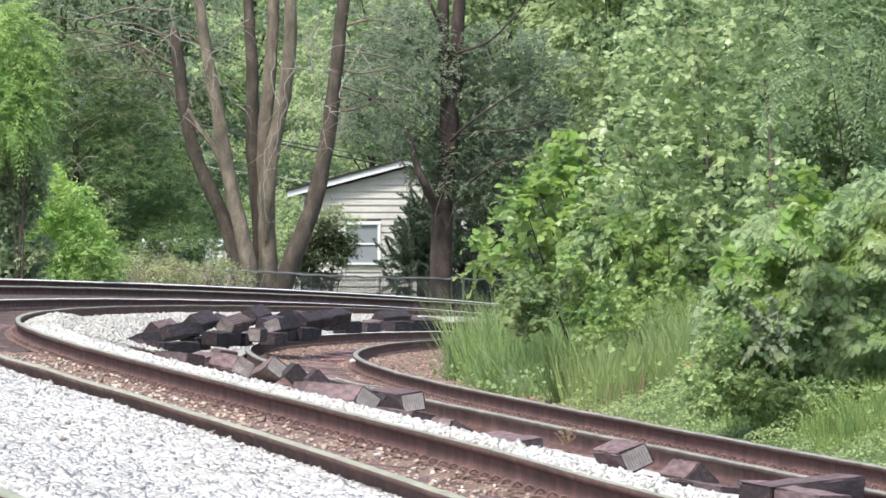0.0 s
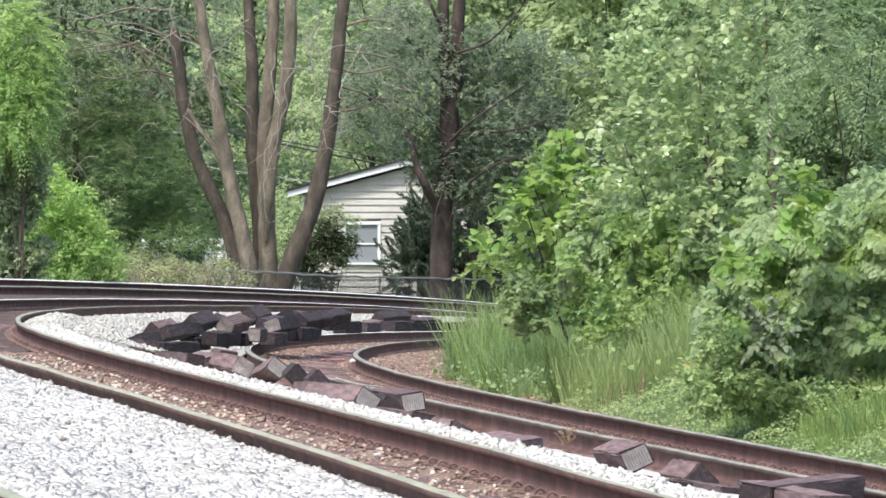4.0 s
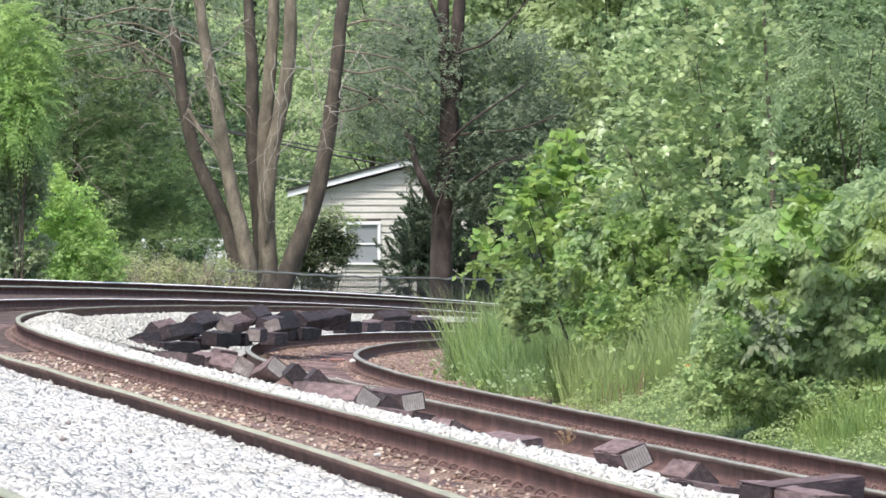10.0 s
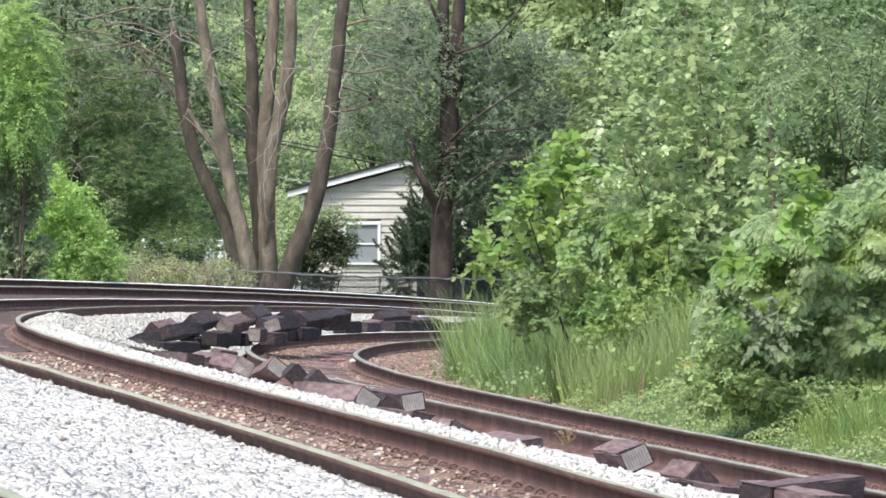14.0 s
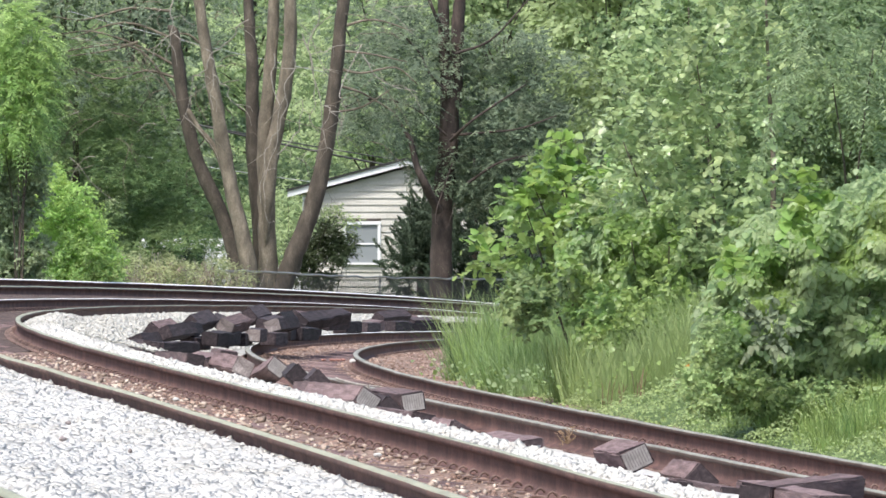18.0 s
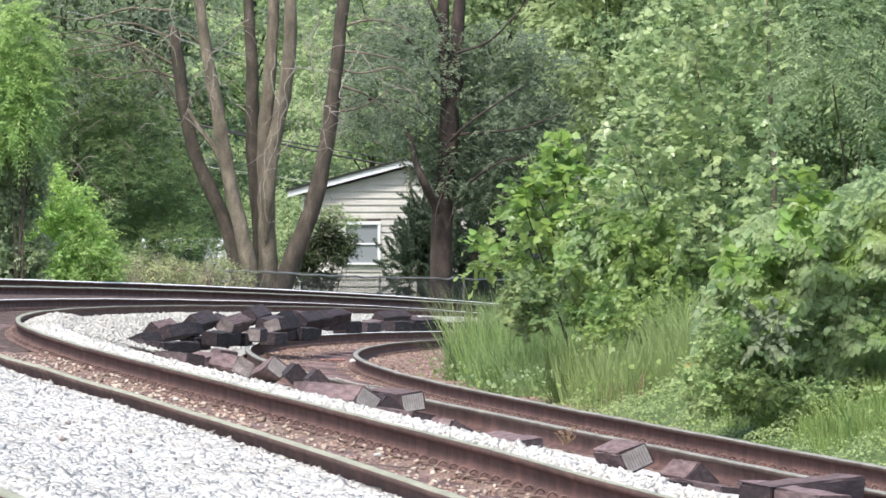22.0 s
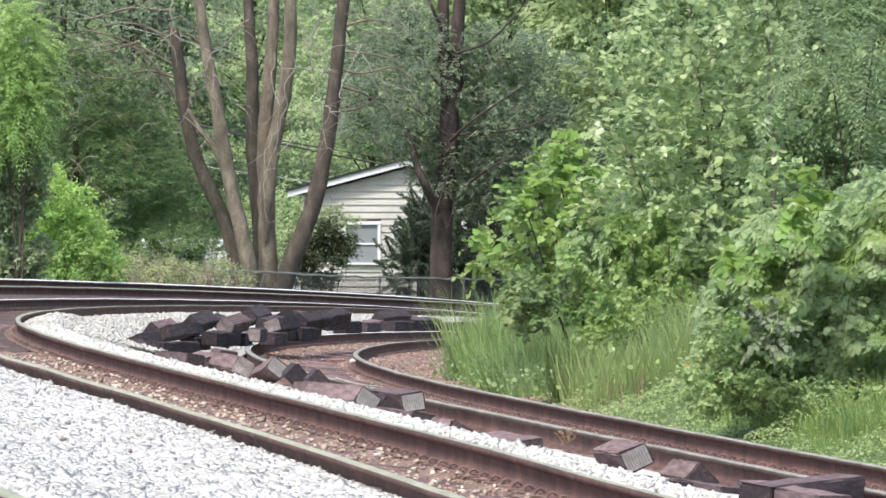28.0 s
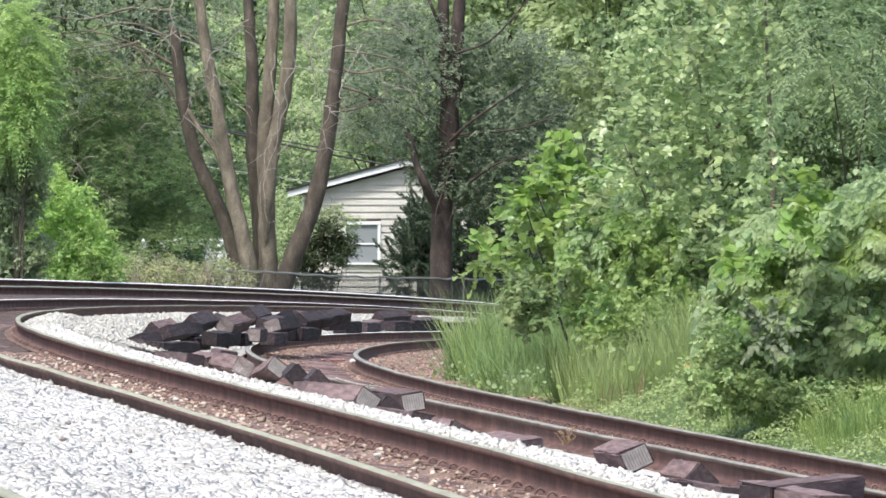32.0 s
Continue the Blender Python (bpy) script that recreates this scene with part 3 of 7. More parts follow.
def bed(name, nodes, mat, label, t0, t1, dt, do, rough, seed):
    """A strip of the trackbed. nodes: (rail, offset from it, height against that rail's top), from the inside outwards."""
    t = np.arange(t0, t1 + dt / 2, dt)
    if t0 < -95:
        t = np.concatenate([np.arange(-140, t0, 2.0), t])
    O = np.stack([off(r, t) + d for r, d, _ in nodes], -1)
    Zr = np.array([TOP[r] + h for r, _, h in nodes])
    width = float(np.abs(O[len(t) // 2, -1] - O[len(t) // 2, 0]))
    k = max(4, int(width / do))
    frac = np.linspace(0, 1, k)
    knots = (O - O[:, :1]) / (O[:, -1:] - O[:, :1])
    oo = O[:, :1] + (O[:, -1:] - O[:, :1]) * frac[None]
    zz = np.stack([np.interp(frac, knots[q], Zr) for q in range(len(t))])
    tt = np.repeat(t[:, None], k, 1)
    rng = np.random.default_rng(seed)
    zz = zz + rough * (0.6 * rng.standard_normal(zz.shape) + 1.5 * ripple(tt * 3, oo * 3, 1.6, seed))
    V = on_line(tt, oo, zz).reshape(-1, 3)
    n = len(t)
    i, j = np.meshgrid(np.arange(n - 1), np.arange(k - 1), indexing="ij")
    F = np.stack([i * k + j, i * k + j + 1, (i + 1) * k + j + 1, (i + 1) * k + j], -1).reshape(-1, 4)
    ob = tagged(new(name, mesh_np(name, V, F, mat)), label, "trackbed", kind="structure")

    def height(ts, os_):
        a = np.clip(np.searchsorted(t, ts), 0, n - 1)
        f = (os_ - oo[a, 0]) / (oo[a, -1] - oo[a, 0])
        return np.array([np.interp(ff, knots[q], Zr) for ff, q in zip(f, a)])
    return ob, height


def pebble_forms():
    rng = np.random.default_rng(5)
    V = np.array([[1, 0, 0], [-1, 0, 0], [0, 1, 0], [0, -1, 0], [0, 0, 1], [0, 0, -1]], float)
    F = np.array([[0, 2, 4], [2, 1, 4], [1, 3, 4], [3, 0, 4], [2, 0, 5], [1, 2, 5], [3, 1, 5], [0, 3, 5]])
    return [(V * rng.uniform(0.7, 1.15, (6, 1)) + 0.22 * rng.standard_normal((6, 3)), F) for _ in range(24)]


PEBBLES = pebble_forms()


def scatter(name, label, height, count, trange, edges, size, mat, seed, flat=0.75, lift=0.25, patchy=None):
    """Loose stones over a strip of the trackbed, joined: nobody could count them."""
    rng = np.random.default_rng(seed)
    t = rng.uniform(trange[0], trange[1], count)
    f = rng.random(count)
    o = off(edges[0][0], t) + edges[0][1]
    o = o + (off(edges[1][0], t) + edges[1][1] - o) * f
    if patchy is not None:
        keep = ripple(t * 0.9, o * 2.5, 1.6, seed) + 0.2 * rng.standard_normal(count) > patchy
        t, o = t[keep], o[keep]
        count = len(t)
    z = height(t, o)
    C = on_line(t, o, z)
    S = size * np.exp(0.33 * np.clip(rng.standard_normal(count), -2, 1.8))
    C[:, 2] += S * lift
    form = rng.integers(0, len(PEBBLES), count)
    base = np.stack([PEBBLES[k][0] for k in form])
    ang = rng.uniform(0, 6.28, (count, 3))
    ca, sa = np.cos(ang), np.sin(ang)
    x, y, w = base[..., 0], base[..., 1], base[..., 2] * flat
    x, y = x * ca[:, :1] - y * sa[:, :1], x * sa[:, :1] + y * ca[:, :1]
    y, w = y * np.cos(ang[:, 1:2] * .12) - w * np.sin(ang[:, 1:2] * .12), y * np.sin(ang[:, 1:2] * .12) + w * np.cos(ang[:, 1:2] * .12)
    V = np.stack([x, y, w], -1) * S[:, None, None] * 0.5 + C[:, None]
    F = PEBBLES[0][1][None] + (np.arange(count) * 6)[:, None, None]
    tagged(new(name, mesh_np(name, V.reshape(-1, 3), F.reshape(-1, 3), mat)), label, "gravel", kind="stuff")


def build_trackbeds():
    _, h = bed("ballast_bed", [("A", 0.06, -0.098), ("A", 0.5, -0.07), ("A", 1.3, -0.035), ("E", -0.5, -0.13), ("E", -0.06, -0.16)], M_BALLAST,
               "clean pale grey limestone ballast between two tracks", -100, -18, 0.2, 0.06, 0.006, 1)
    scatter("ballast_stones", "loose angular pale limestone ballast between the tracks", h, 40000, (-86, -38), (("A", 0.05), ("E", -0.07)), 0.07, M_STONE, 11, 0.36, -0.11)
    bed("old_ballast_bed", [("A", 0.06, -0.17), ("A", 1.0, -0.14), ("E", -0.75, -0.2), ("E", -0.06, -0.17)], M_DIRT_SHADED,
        "dirty gravel between the tracks beyond the bend, darkened further for shade", -18, 110, 0.4, 0.15, 0.01, 8)
    slope = [("C", 0.12, -0.19), ("C", 0.7, -0.1), ("B", -1.7, -0.5), ("B", -0.95, -0.27), ("B", -0.5, -0.06), ("B", -0.25, -0.04), ("B", -0.06, -0.1)]
    _, h = bed("ballast_shoulder", slope, M_BALLAST, "pale ballast shoulder sloping down towards the lower track", -100, -18, 0.2, 0.07, 0.008, 2)
    scatter("ballast_stones", "loose angular pale limestone ballast on the shoulder", h, 19500, (-85, -16), (("B", -0.85), ("B", -0.05)), 0.046, M_STONE, 13, 0.65, 0.1)
    _, h = bed("ballast_shoulder", slope, M_BALLAST_DIRTY, "dirt-stained ballast shoulder sloping down towards the lower track", -18, 0, 0.2, 0.07, 0.008, 2)
    scatter("ballast_stones", "dirt-stained loose ballast on the shoulder at the bend", h, 5000, (-18, 0), (("B", -1.2), ("B", -0.05)), 0.046, M_STONE_DIRTY, 18, 0.65, 0.1)
    _, h = bed("ballast_shoulder", [("C", 0.12, -0.19), ("C", 0.7, -0.1), ("B", -1.7, -0.4), ("B", -0.75, -0.17), ("B", -0.06, -0.15)], M_BALLAST_DIRTY,
               "dirt-stained ballast shoulder sloping down towards the lower track", 0, 110, 0.3, 0.1, 0.008, 9)
    scatter("ballast_stones", "loose angular pale limestone ballast on the shoulder", h, 18000, (-14, 75), (("C", 0.4), ("B", -0.06)), 0.05, M_STONE_DIRTY, 14, 0.7, 0.13)
    _, h = bed("track_floor_upper", [("B", 0.05, -0.18), ("B", 0.35, -0.205), ("B", 0.8, -0.15), ("A", -0.3, -0.215), ("A", -0.05, -0.19)], M_DIRT,
               "rust-brown dirt and crushed stone between the rails", -100, -28, 0.2, 0.07, 0.008, 3)
    # round the bend the floor's colour is darkened to stand for shade
    bed("track_floor_bend", [("B", 0.05, -0.18), ("B", 0.35, -0.205), ("B", 0.8, -0.15), ("A", -0.3, -0.215), ("A", -0.05, -0.19)], M_DIRT_SHADED,
        "dirt between the rails round the bend, darkened to stand for shade", -28, 110, 0.2, 0.07, 0.012, 23)
    scatter("rusty_chips", "rust-stained broken stone between the rails", h, 24000, (-86, -30), (("B", 0.1), ("A", -0.06)), 0.036, M_CHIP, 15, 0.4, 0.06, patchy=0.05)
    scatter("pale_chips", "scattered pale stone chips between the rails", h, 1900, (-86, -30), (("B", 0.1), ("A", -0.06)), 0.046, M_PALECHIP, 19, 0.5, 0.25)
    _, h = bed("track_floor_lower", [("D", 0.05, -0.18), ("D", 0.35, -0.2), ("D", 0.8, -0.16), ("C", -0.3, -0.2), ("C", -0.05, -0.18)], M_DIRT,
               "rust-brown dirt and old gravel between the lower rails", -100, 110, 0.2, 0.07, 0.008, 4)
    scatter("rusty_chips", "rust-stained old gravel between the lower rails", h, 13000, (-70, 40), (("D", 0.08), ("C", -0.06)), 0.03, M_CHIP, 16, 0.6, 0.1)
    _, h = bed("track_floor_inner", [("D", -2.2, -0.14), ("D", -1.0, -0.16), ("D", -0.06, -0.18)], M_DIRT,
               "brown gravelly strip inside the lower track", -40, 60, 0.3, 0.12, 0.01, 5)
    scatter("rusty_chips", "rust-stained old gravel inside the lower track", h, 7000, (-30, 40), (("D", -1.9), ("D", -0.06)), 0.032, M_CHIP, 17, 0.6, 0.1)
    bed("track_floor_outer", [("E", 0.05, -0.175), ("E", 0.75, -0.17), ("F", -0.05, -0.175)], M_DIRT_SHADED,
        "dirty gravel between the outer rails, darkened further for shade", -100, 110, 0.4, 0.15, 0.01, 6)
    bed("outer_shoulder", [("F", 0.06, -0.175), ("F", 0.6, -0.25), ("F", 1.6, -0.7), ("F", 2.6, -1.1)], M_DIRT,
        "dark gravel shoulder behind the outer track", -100, 110, 0.6, 0.2, 0.015, 7)


# ---------------- tracks ----------------


def rail_profile():
    half = [(0.076, -0.185), (0.076, -0.173), (0.022, -0.157), (0.0095, -0.135), (0.0095, -0.06), (0.016, -0.048), (0.037, -0.038), (0.036, -0.009), (0.028, 0.0)]
    return half + [(-a, b) for a, b in reversed(half)]


def build_rail(track, base, rail, label):
    t = np.concatenate([np.arange(-140, -90, 5.0), np.arange(-90, 112, 0.9)])
    pr = np.array(rail_profile())
    wav = 0.006 * ripple(t, t * 0, 0.8, ord(rail)) + 0.004 * ripple(t, t * 0, 2.5, ord(rail) + 1)
    if rail in "EF":          # heavier section
        pr[[5, 12], 1], pr[[6, 11], 1] = -0.06, -0.05
        pr[[7, 10], 1], pr[8, 0], pr[9, 0] = -0.022, 0.018, -0.018
    if rail == "A":           # worn round by wheel flanges
        pr[[7, 10], 1], pr[8, 0], pr[9, 0] = -0.01, 0.022, -0.022
    O = off(rail, t)[:, None] + pr[None, :, 0]
    Z = TOP[rail] + pr[None, :, 1] + wav[:, None]
    V = on_line(np.repeat(t[:, None], len(pr), 1), O, Z).reshape(-1, 3) - np.array(base)
    n, k = len(t), len(pr)
    i, j = np.meshgrid(np.arange(n - 1), np.arange(k), indexing="ij")
    q = (j + 1) % k
    F = np.stack([i * k + j, (i + 1) * k + j, (i + 1) * k + q, i * k + q], -1).reshape(-1, 4)
    me = mesh_np("rail", V, F, [M_RUST, M_HEAD_GREY if rail in "CD" else M_HEAD_BRIGHT if rail in "AF" else M_HEAD, M_SIDEHEAD, M_HEAD_GLARE])
    slot = np.zeros((n - 1, k), dtype=np.int32)
    slot[:, [7, 8, 9]] = 1
    if rail == "B":
        slot[:, 7] = 2
    if rail in "CD":
        slot[:, [6, 10]] = 2
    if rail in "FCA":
        slot[:, {"F": [8, 9], "C": [9], "A": [9]}[rail]] = 3      # gauge face of the high rail, polished by wheel flanges, its glare painted near-white
    me.polygons.foreach_set("material_index", slot.ravel())
    part_me("rail", me, track, label)


def anchor_me():
    """A spring-steel hook over the rail's foot: an arch across the line."""
    a = np.linspace(0, np.pi, 7)
    P = np.stack([0.034 * np.cos(a), np.zeros(7), 0.05 * np.sin(a) - 0.012], -1)
    V, F, C = tube(P, np.full(7, 0.0078), 6)
    return mesh_np("rail_anchor", V, [F, C], M_RUST_LIGHT)



def build_track(outer, inner, label, tie_range, tie_drop, dusty):
    base = on_line(0.0, off(inner, np.array(0.0)) + 0.75, TOP[inner] - 0.35)
    track = holder("railway_track", base, label, "railway track", group="railway tracks", kind="structure")
    build_rail(track, base, outer, "worn steel rail with rust-brown web")
    build_rail(track, base, inner, "worn steel rail with rust-brown web")
    rng = np.random.default_rng(ord(outer))
    bm = box_bm(0.225, 2.6, 0.17, 0.012)
    tie = bpy.data.meshes.new("tie")
    bm.to_mesh(tie)
    bm.free()
    tie.materials.append(M_TIE_DUSTY if dusty else M_TIE)
    bm = box_bm(0.19, 0.34, 0.016, 0.003)
    plate = bpy.data.meshes.new("tie_plate")
    bm.to_mesh(plate)
    bm.free()
    plate.materials.append(M_RUST_LIGHT)
    hook = anchor_me()
    cant = math.atan2(TOP[outer] - TOP[inner], GAUGE)
    t = tie_range[0]
    while t < tie_range[1]:
        tt = np.array(t)
        h = float(np.interp(t, _t, _h))
        mid = (off(outer, tt) + off(inner, tt)) / 2
        c = on_line(tt, mid, (TOP[outer] + TOP[inner]) / 2 - 0.185 - 0.09 - tie_drop + rng.uniform(-0.008, 0.012))
        # local y of a tie points outwards
        spin = Matrix(((math.sin(h), -math.cos(h), 0), (math.cos(h), math.sin(h), 0), (0, 0, 1))) @ Matrix.Rotation(cant, 3, "X")
        wob = Matrix.Rotation(rng.uniform(-0.04, 0.04), 3, "Z")
        part_me("tie", tie, track, at=Vector(c) - Vector(base), turn=(spin @ wob).to_quaternion())
        for rail in (outer, inner) if outer != "F" else ():
            r = on_line(tt, off(rail, tt), TOP[rail] - 0.19)
            part_me("tie_plate", plate, track, at=Vector(r) - Vector(base), turn=spin.to_quaternion())
            if rail == inner or t > -10:
                for side in ((1,) if t < 8 else (-1,)):
                    a = on_line(tt + 0.17, off(rail, tt + 0.17) + side * 0.08, TOP[rail] - 0.178)
                    part_me("rail_anchor", hook, track, at=Vector(a) - Vector(base), turn=(spin @ Matrix.Rotation(radians(90), 3, "Z")).to_quaternion())
        t += 0.5 + rng.uniform(-0.02, 0.02)


# ---------------- loose timbers ----------------
def tie_forms(length):
    forms = []
    for q in range(4):
        rng = np.random.default_rng(60 + q)
        bm = bmesh.new()
        bmesh.ops.create_cube(bm, size=1, matrix=Matrix.Translation((0, length / 2, 0)) @ Matrix.Diagonal((0.235, length, 0.185, 1)))
        cuts = [e for e in bm.edges if abs(e.verts[0].co.y - e.verts[1].co.y) > 0.6]
        bmesh.ops.subdivide_edges(bm, edges=cuts, cuts=7, use_grid_fill=True)
        edges = [e for e in bm.edges if len(e.link_faces) == 2 and e.calc_face_angle(0) > 0.6]
        bmesh.ops.bevel(bm, geom=edges, offset=0.014, segments=2, affect="EDGES")
        for v in bm.verts:
            v.co += Vector(rng.normal(0, 0.004, 3))
        me = bpy.data.meshes.new("timber")
        bm.to_mesh(me)
        bm.free()
        me.materials.append(M_TIE)
        me.materials.append(M_TIE)
        for p in me.polygons:
            if abs(p.normal.y) > 0.9:
                p.material_index = 1
        forms.append(me)
    return forms


def build_loose_ties():
    sets = {}
    for half in (0, 1):
        forms = tie_forms(1.3 if half else 2.6)
        dusty = []
        for me in forms:
            d = me.copy()
            d.materials[0] = M_TIE_DUSTY
            dusty.append(d)
        sets[half] = (forms, dusty)
    plate = bmesh.new()
    box_bm(0.2, 0.003, 0.152, 0, (0, 0, 0), plate)
    bars = bmesh.new()
    for q in range(8):
        box_bm(0.007, 0.003, 0.118, 0, (-0.077 + q * 0.022, -0.0028, 0.005), bars)
    plate_me = bpy.data.meshes.new("nail_plate")
    plate.to_mesh(plate_me)
    plate.free()
    plate_me.materials.append(M_PLATE)
    bars_me = bpy.data.meshes.new("plate_slots")
    bars.to_mesh(bars_me)
    bars.free()
    bars_me.materials.append(M_PLATE_DARK)
    # near end's centre, heading of its length from +y towards +x, roll, pitch, dusty, nail plate, cut short
    piles = [FAR_HEAP_END, FAR_HEAP_MIDDLE, FAR_HEAP_FRONT, FAR_HEAP_TAIL, MIDDLE_HEAP, NEAR_ROW, NEAREST_ROW]
    q = 0
    for pile in piles:
        for x, y, z, yaw, roll, pitch, old, plated, half in pile:
            label = "discarded dusty brown railroad tie lying beside the track" if old else "discarded black creosoted railroad tie in a loose heap"
            if plated == 2:
                label = "discarded railroad tie with a weathered grey sawn end"
            if plated == 1:
                label = "discarded railroad tie with a galvanised nail plate on its end"
            tie = holder("railroad_tie", (x, y, z), label, "railroad tie", group="discarded railroad ties")
            tie.matrix_basis = pose(x, y, z, 0, 0, -yaw) @ pose(0, 0, 0, pitch, 0, 0) @ pose(0, 0, 0, 0, roll, 0)
            body = sets[half][old][q % 4]
            if plated == 2:
                body = body.copy()
                body.materials[1] = M_ENDGRAIN
            part_me("timber", body, tie)
            if plated == 1:
                pl = part_me("nail_plate", plate_me, tie, "galvanised nail plate", at=(0, -0.004, 0))
                part_me("slots", bars_me, pl)
            q += 1


FAR_HEAP_END = [
    (-4.11, 112.00, -0.36, 12, -24, 0, 0, 0, 1),
    (-3.82, 111.50, -0.45, 20, 3, 0, 0, 0, 1),
    (-3.93, 113.50, -0.24, 10, 34, 2, 1, 0, 1),
    (-3.61, 114.50, -0.25, 8, -14, 1, 0, 0, 1),
    (-3.50, 115.00, -0.41, 8, 5, 0, 0, 0, 1),
    (-3.49, 116.20, -0.16, 10, 42, 3, 0, 0, 1),
    (-3.19, 117.00, -0.36, 10, 4, 0, 0, 0, 1),
    (-3.06, 117.70, -0.21, 10, 28, 3, 1, 2, 1),
    (-2.71, 119.50, -0.34, 3, 4, 0, 0, 2, 1),
    (-2.92, 119.00, -0.40, 3, 0, 0, 0, 0, 1),
]
FAR_HEAP_MIDDLE = [
    (-2.85, 123.00, -0.10, 8, 44, 2, 0, 0, 1),
    (-2.63, 122.50, -0.23, 10, 12, 2, 0, 0, 1),
    (-2.47, 124.00, -0.17, 7, -24, 1, 0, 0, 1),
    (-2.36, 123.50, -0.36, 5, 0, 0, 0, 0, 1),
    (-2.53, 121.00, -0.41, 7, 2, 0, 0, 0, 1),
    (-2.24, 127.00, -0.15, 14, 38, -4, 1, 0, 1),
    (-2.17, 126.00, -0.32, 10, 6, 0, 0, 0, 1),
    (-1.89, 132.00, -0.28, 14, 12, 1, 0, 0, 1),
    (-1.64, 133.50, -0.35, 10, 0, 0, 0, 0, 1),
]
FAR_HEAP_FRONT = [
    (-3.20, 114.90, -0.35, 9, 8, 0, 0, 0, 1),
    (-3.07, 117.40, -0.38, -6, 20, 0, 0, 0, 1),
    (-2.49, 122.00, -0.23, 12, -18, 1, 0, 2, 1),
    (-2.15, 126.10, -0.20, 16, 35, 2, 0, 0, 1),
    (-2.19, 124.30, -0.37, 10, 4, 0, 0, 0, 1),
    (-3.86, 110.60, -0.42, -8, 12, 0, 0, 0, 1),
    (-3.78, 113.00, -0.26, 14, -22, 2, 0, 0, 1),
    (-2.99, 118.60, -0.22, -10, 40, 3, 0, 0, 1),
    (-1.95, 130.20, -0.21, 18, 24, 3, 0, 0, 1),
]
FAR_HEAP_TAIL = [
    (-1.42, 157.20, -0.51, 10, 10, 0, 1, 2, 1),
    (-1.25, 160.20, -0.40, 24, 36, 2, 0, 0, 1),
    (-1.01, 162.10, -0.45, 24, 30, -2, 1, 0, 1),
    (-1.01, 159.00, -0.54, 14, 4, 0, 0, 0, 1),
    (-0.66, 162.50, -0.51, 24, 16, 0, 0, 0, 1),
    (-1.50, 154.90, -0.53, 10, 4, 0, 0, 0, 1),
    (-0.79, 161.90, -0.59, 30, 0, 0, 0, 0, 0),
    (-0.51, 163.50, -0.63, 24, 0, 0, 0, 0, 0),
    (-0.09, 168.80, -0.68, 20, 4, 0, 0, 0, 0),
]
MIDDLE_HEAP = [
    (-2.90, 98.00, -0.45, -10, 10, 0, 1, 0, 0),
    (-2.66, 99.00, -0.48, -8, -16, 0, 1, 0, 0),
    (-2.31, 97.00, -0.50, -14, 28, 2, 1, 2, 1),
    (-2.66, 104.00, -0.48, -4, 6, 0, 1, 0, 0),
    (-1.92, 97.00, -0.50, -11, 38, -7, 1, 1, 1),
    (-1.57, 91.00, -0.52, -3, 42, 0, 0, 0, 1),
    (-1.33, 90.00, -0.57, -3, 47, 0, 0, 0, 1),
    (-1.04, 84.00, -0.61, -9, 14, 0, 1, 0, 0),
]
NEAR_ROW = [
    (-0.71, 79.00, -0.57, -12, 34, 0, 1, 1, 0),
    (-0.90, 82.00, -0.60, -10, 30, 0, 1, 0, 0),
    (-0.50, 79.00, -0.67, -7, 45, 0, 0, 0, 1),
    (-0.42, 79.50, -0.68, -6, 5, 0, 0, 2, 1),
    (-0.28, 79.00, -0.59, -8, -9, 0, 1, 1, 0),
    (-0.18, 75.50, -0.72, -8, 6, 0, 1, 0, 0),
    (0.14, 73.00, -0.77, -8, 30, 0, 1, 0, 1),
    (0.72, 68.00, -0.79, -8, -10, 0, 1, 0, 0),
    (1.30, 64.00, -0.92, -7, 8, 0, 1, 0, 0),
]
NEAREST_ROW = [
    (1.48, 64.00, -0.76, -8, -25, 0, 1, 1, 1),
    (1.74, 62.00, -0.98, -7, 6, 0, 1, 0, 0),
    (1.98, 64.00, -0.93, -7, 42, 0, 1, 0, 1),
    (2.14, 61.50, -1.01, -7, 6, 0, 1, 0, 0),
    (2.12, 57.00, -0.86, 17, 4, 0, 1, 0, 0),
    (2.57, 60.00, -0.98, -6, 0, 0, 1, 0, 0),
    (2.85, 59.00, -1.03, -7, 12, 0, 1, 0, 0),
    (2.58, 55.00, -0.88, -6, 0, 0, 1, 0, 0),
    (3.03, 58.00, -1.08, -6, 10, 0, 1, 0, 0),
]


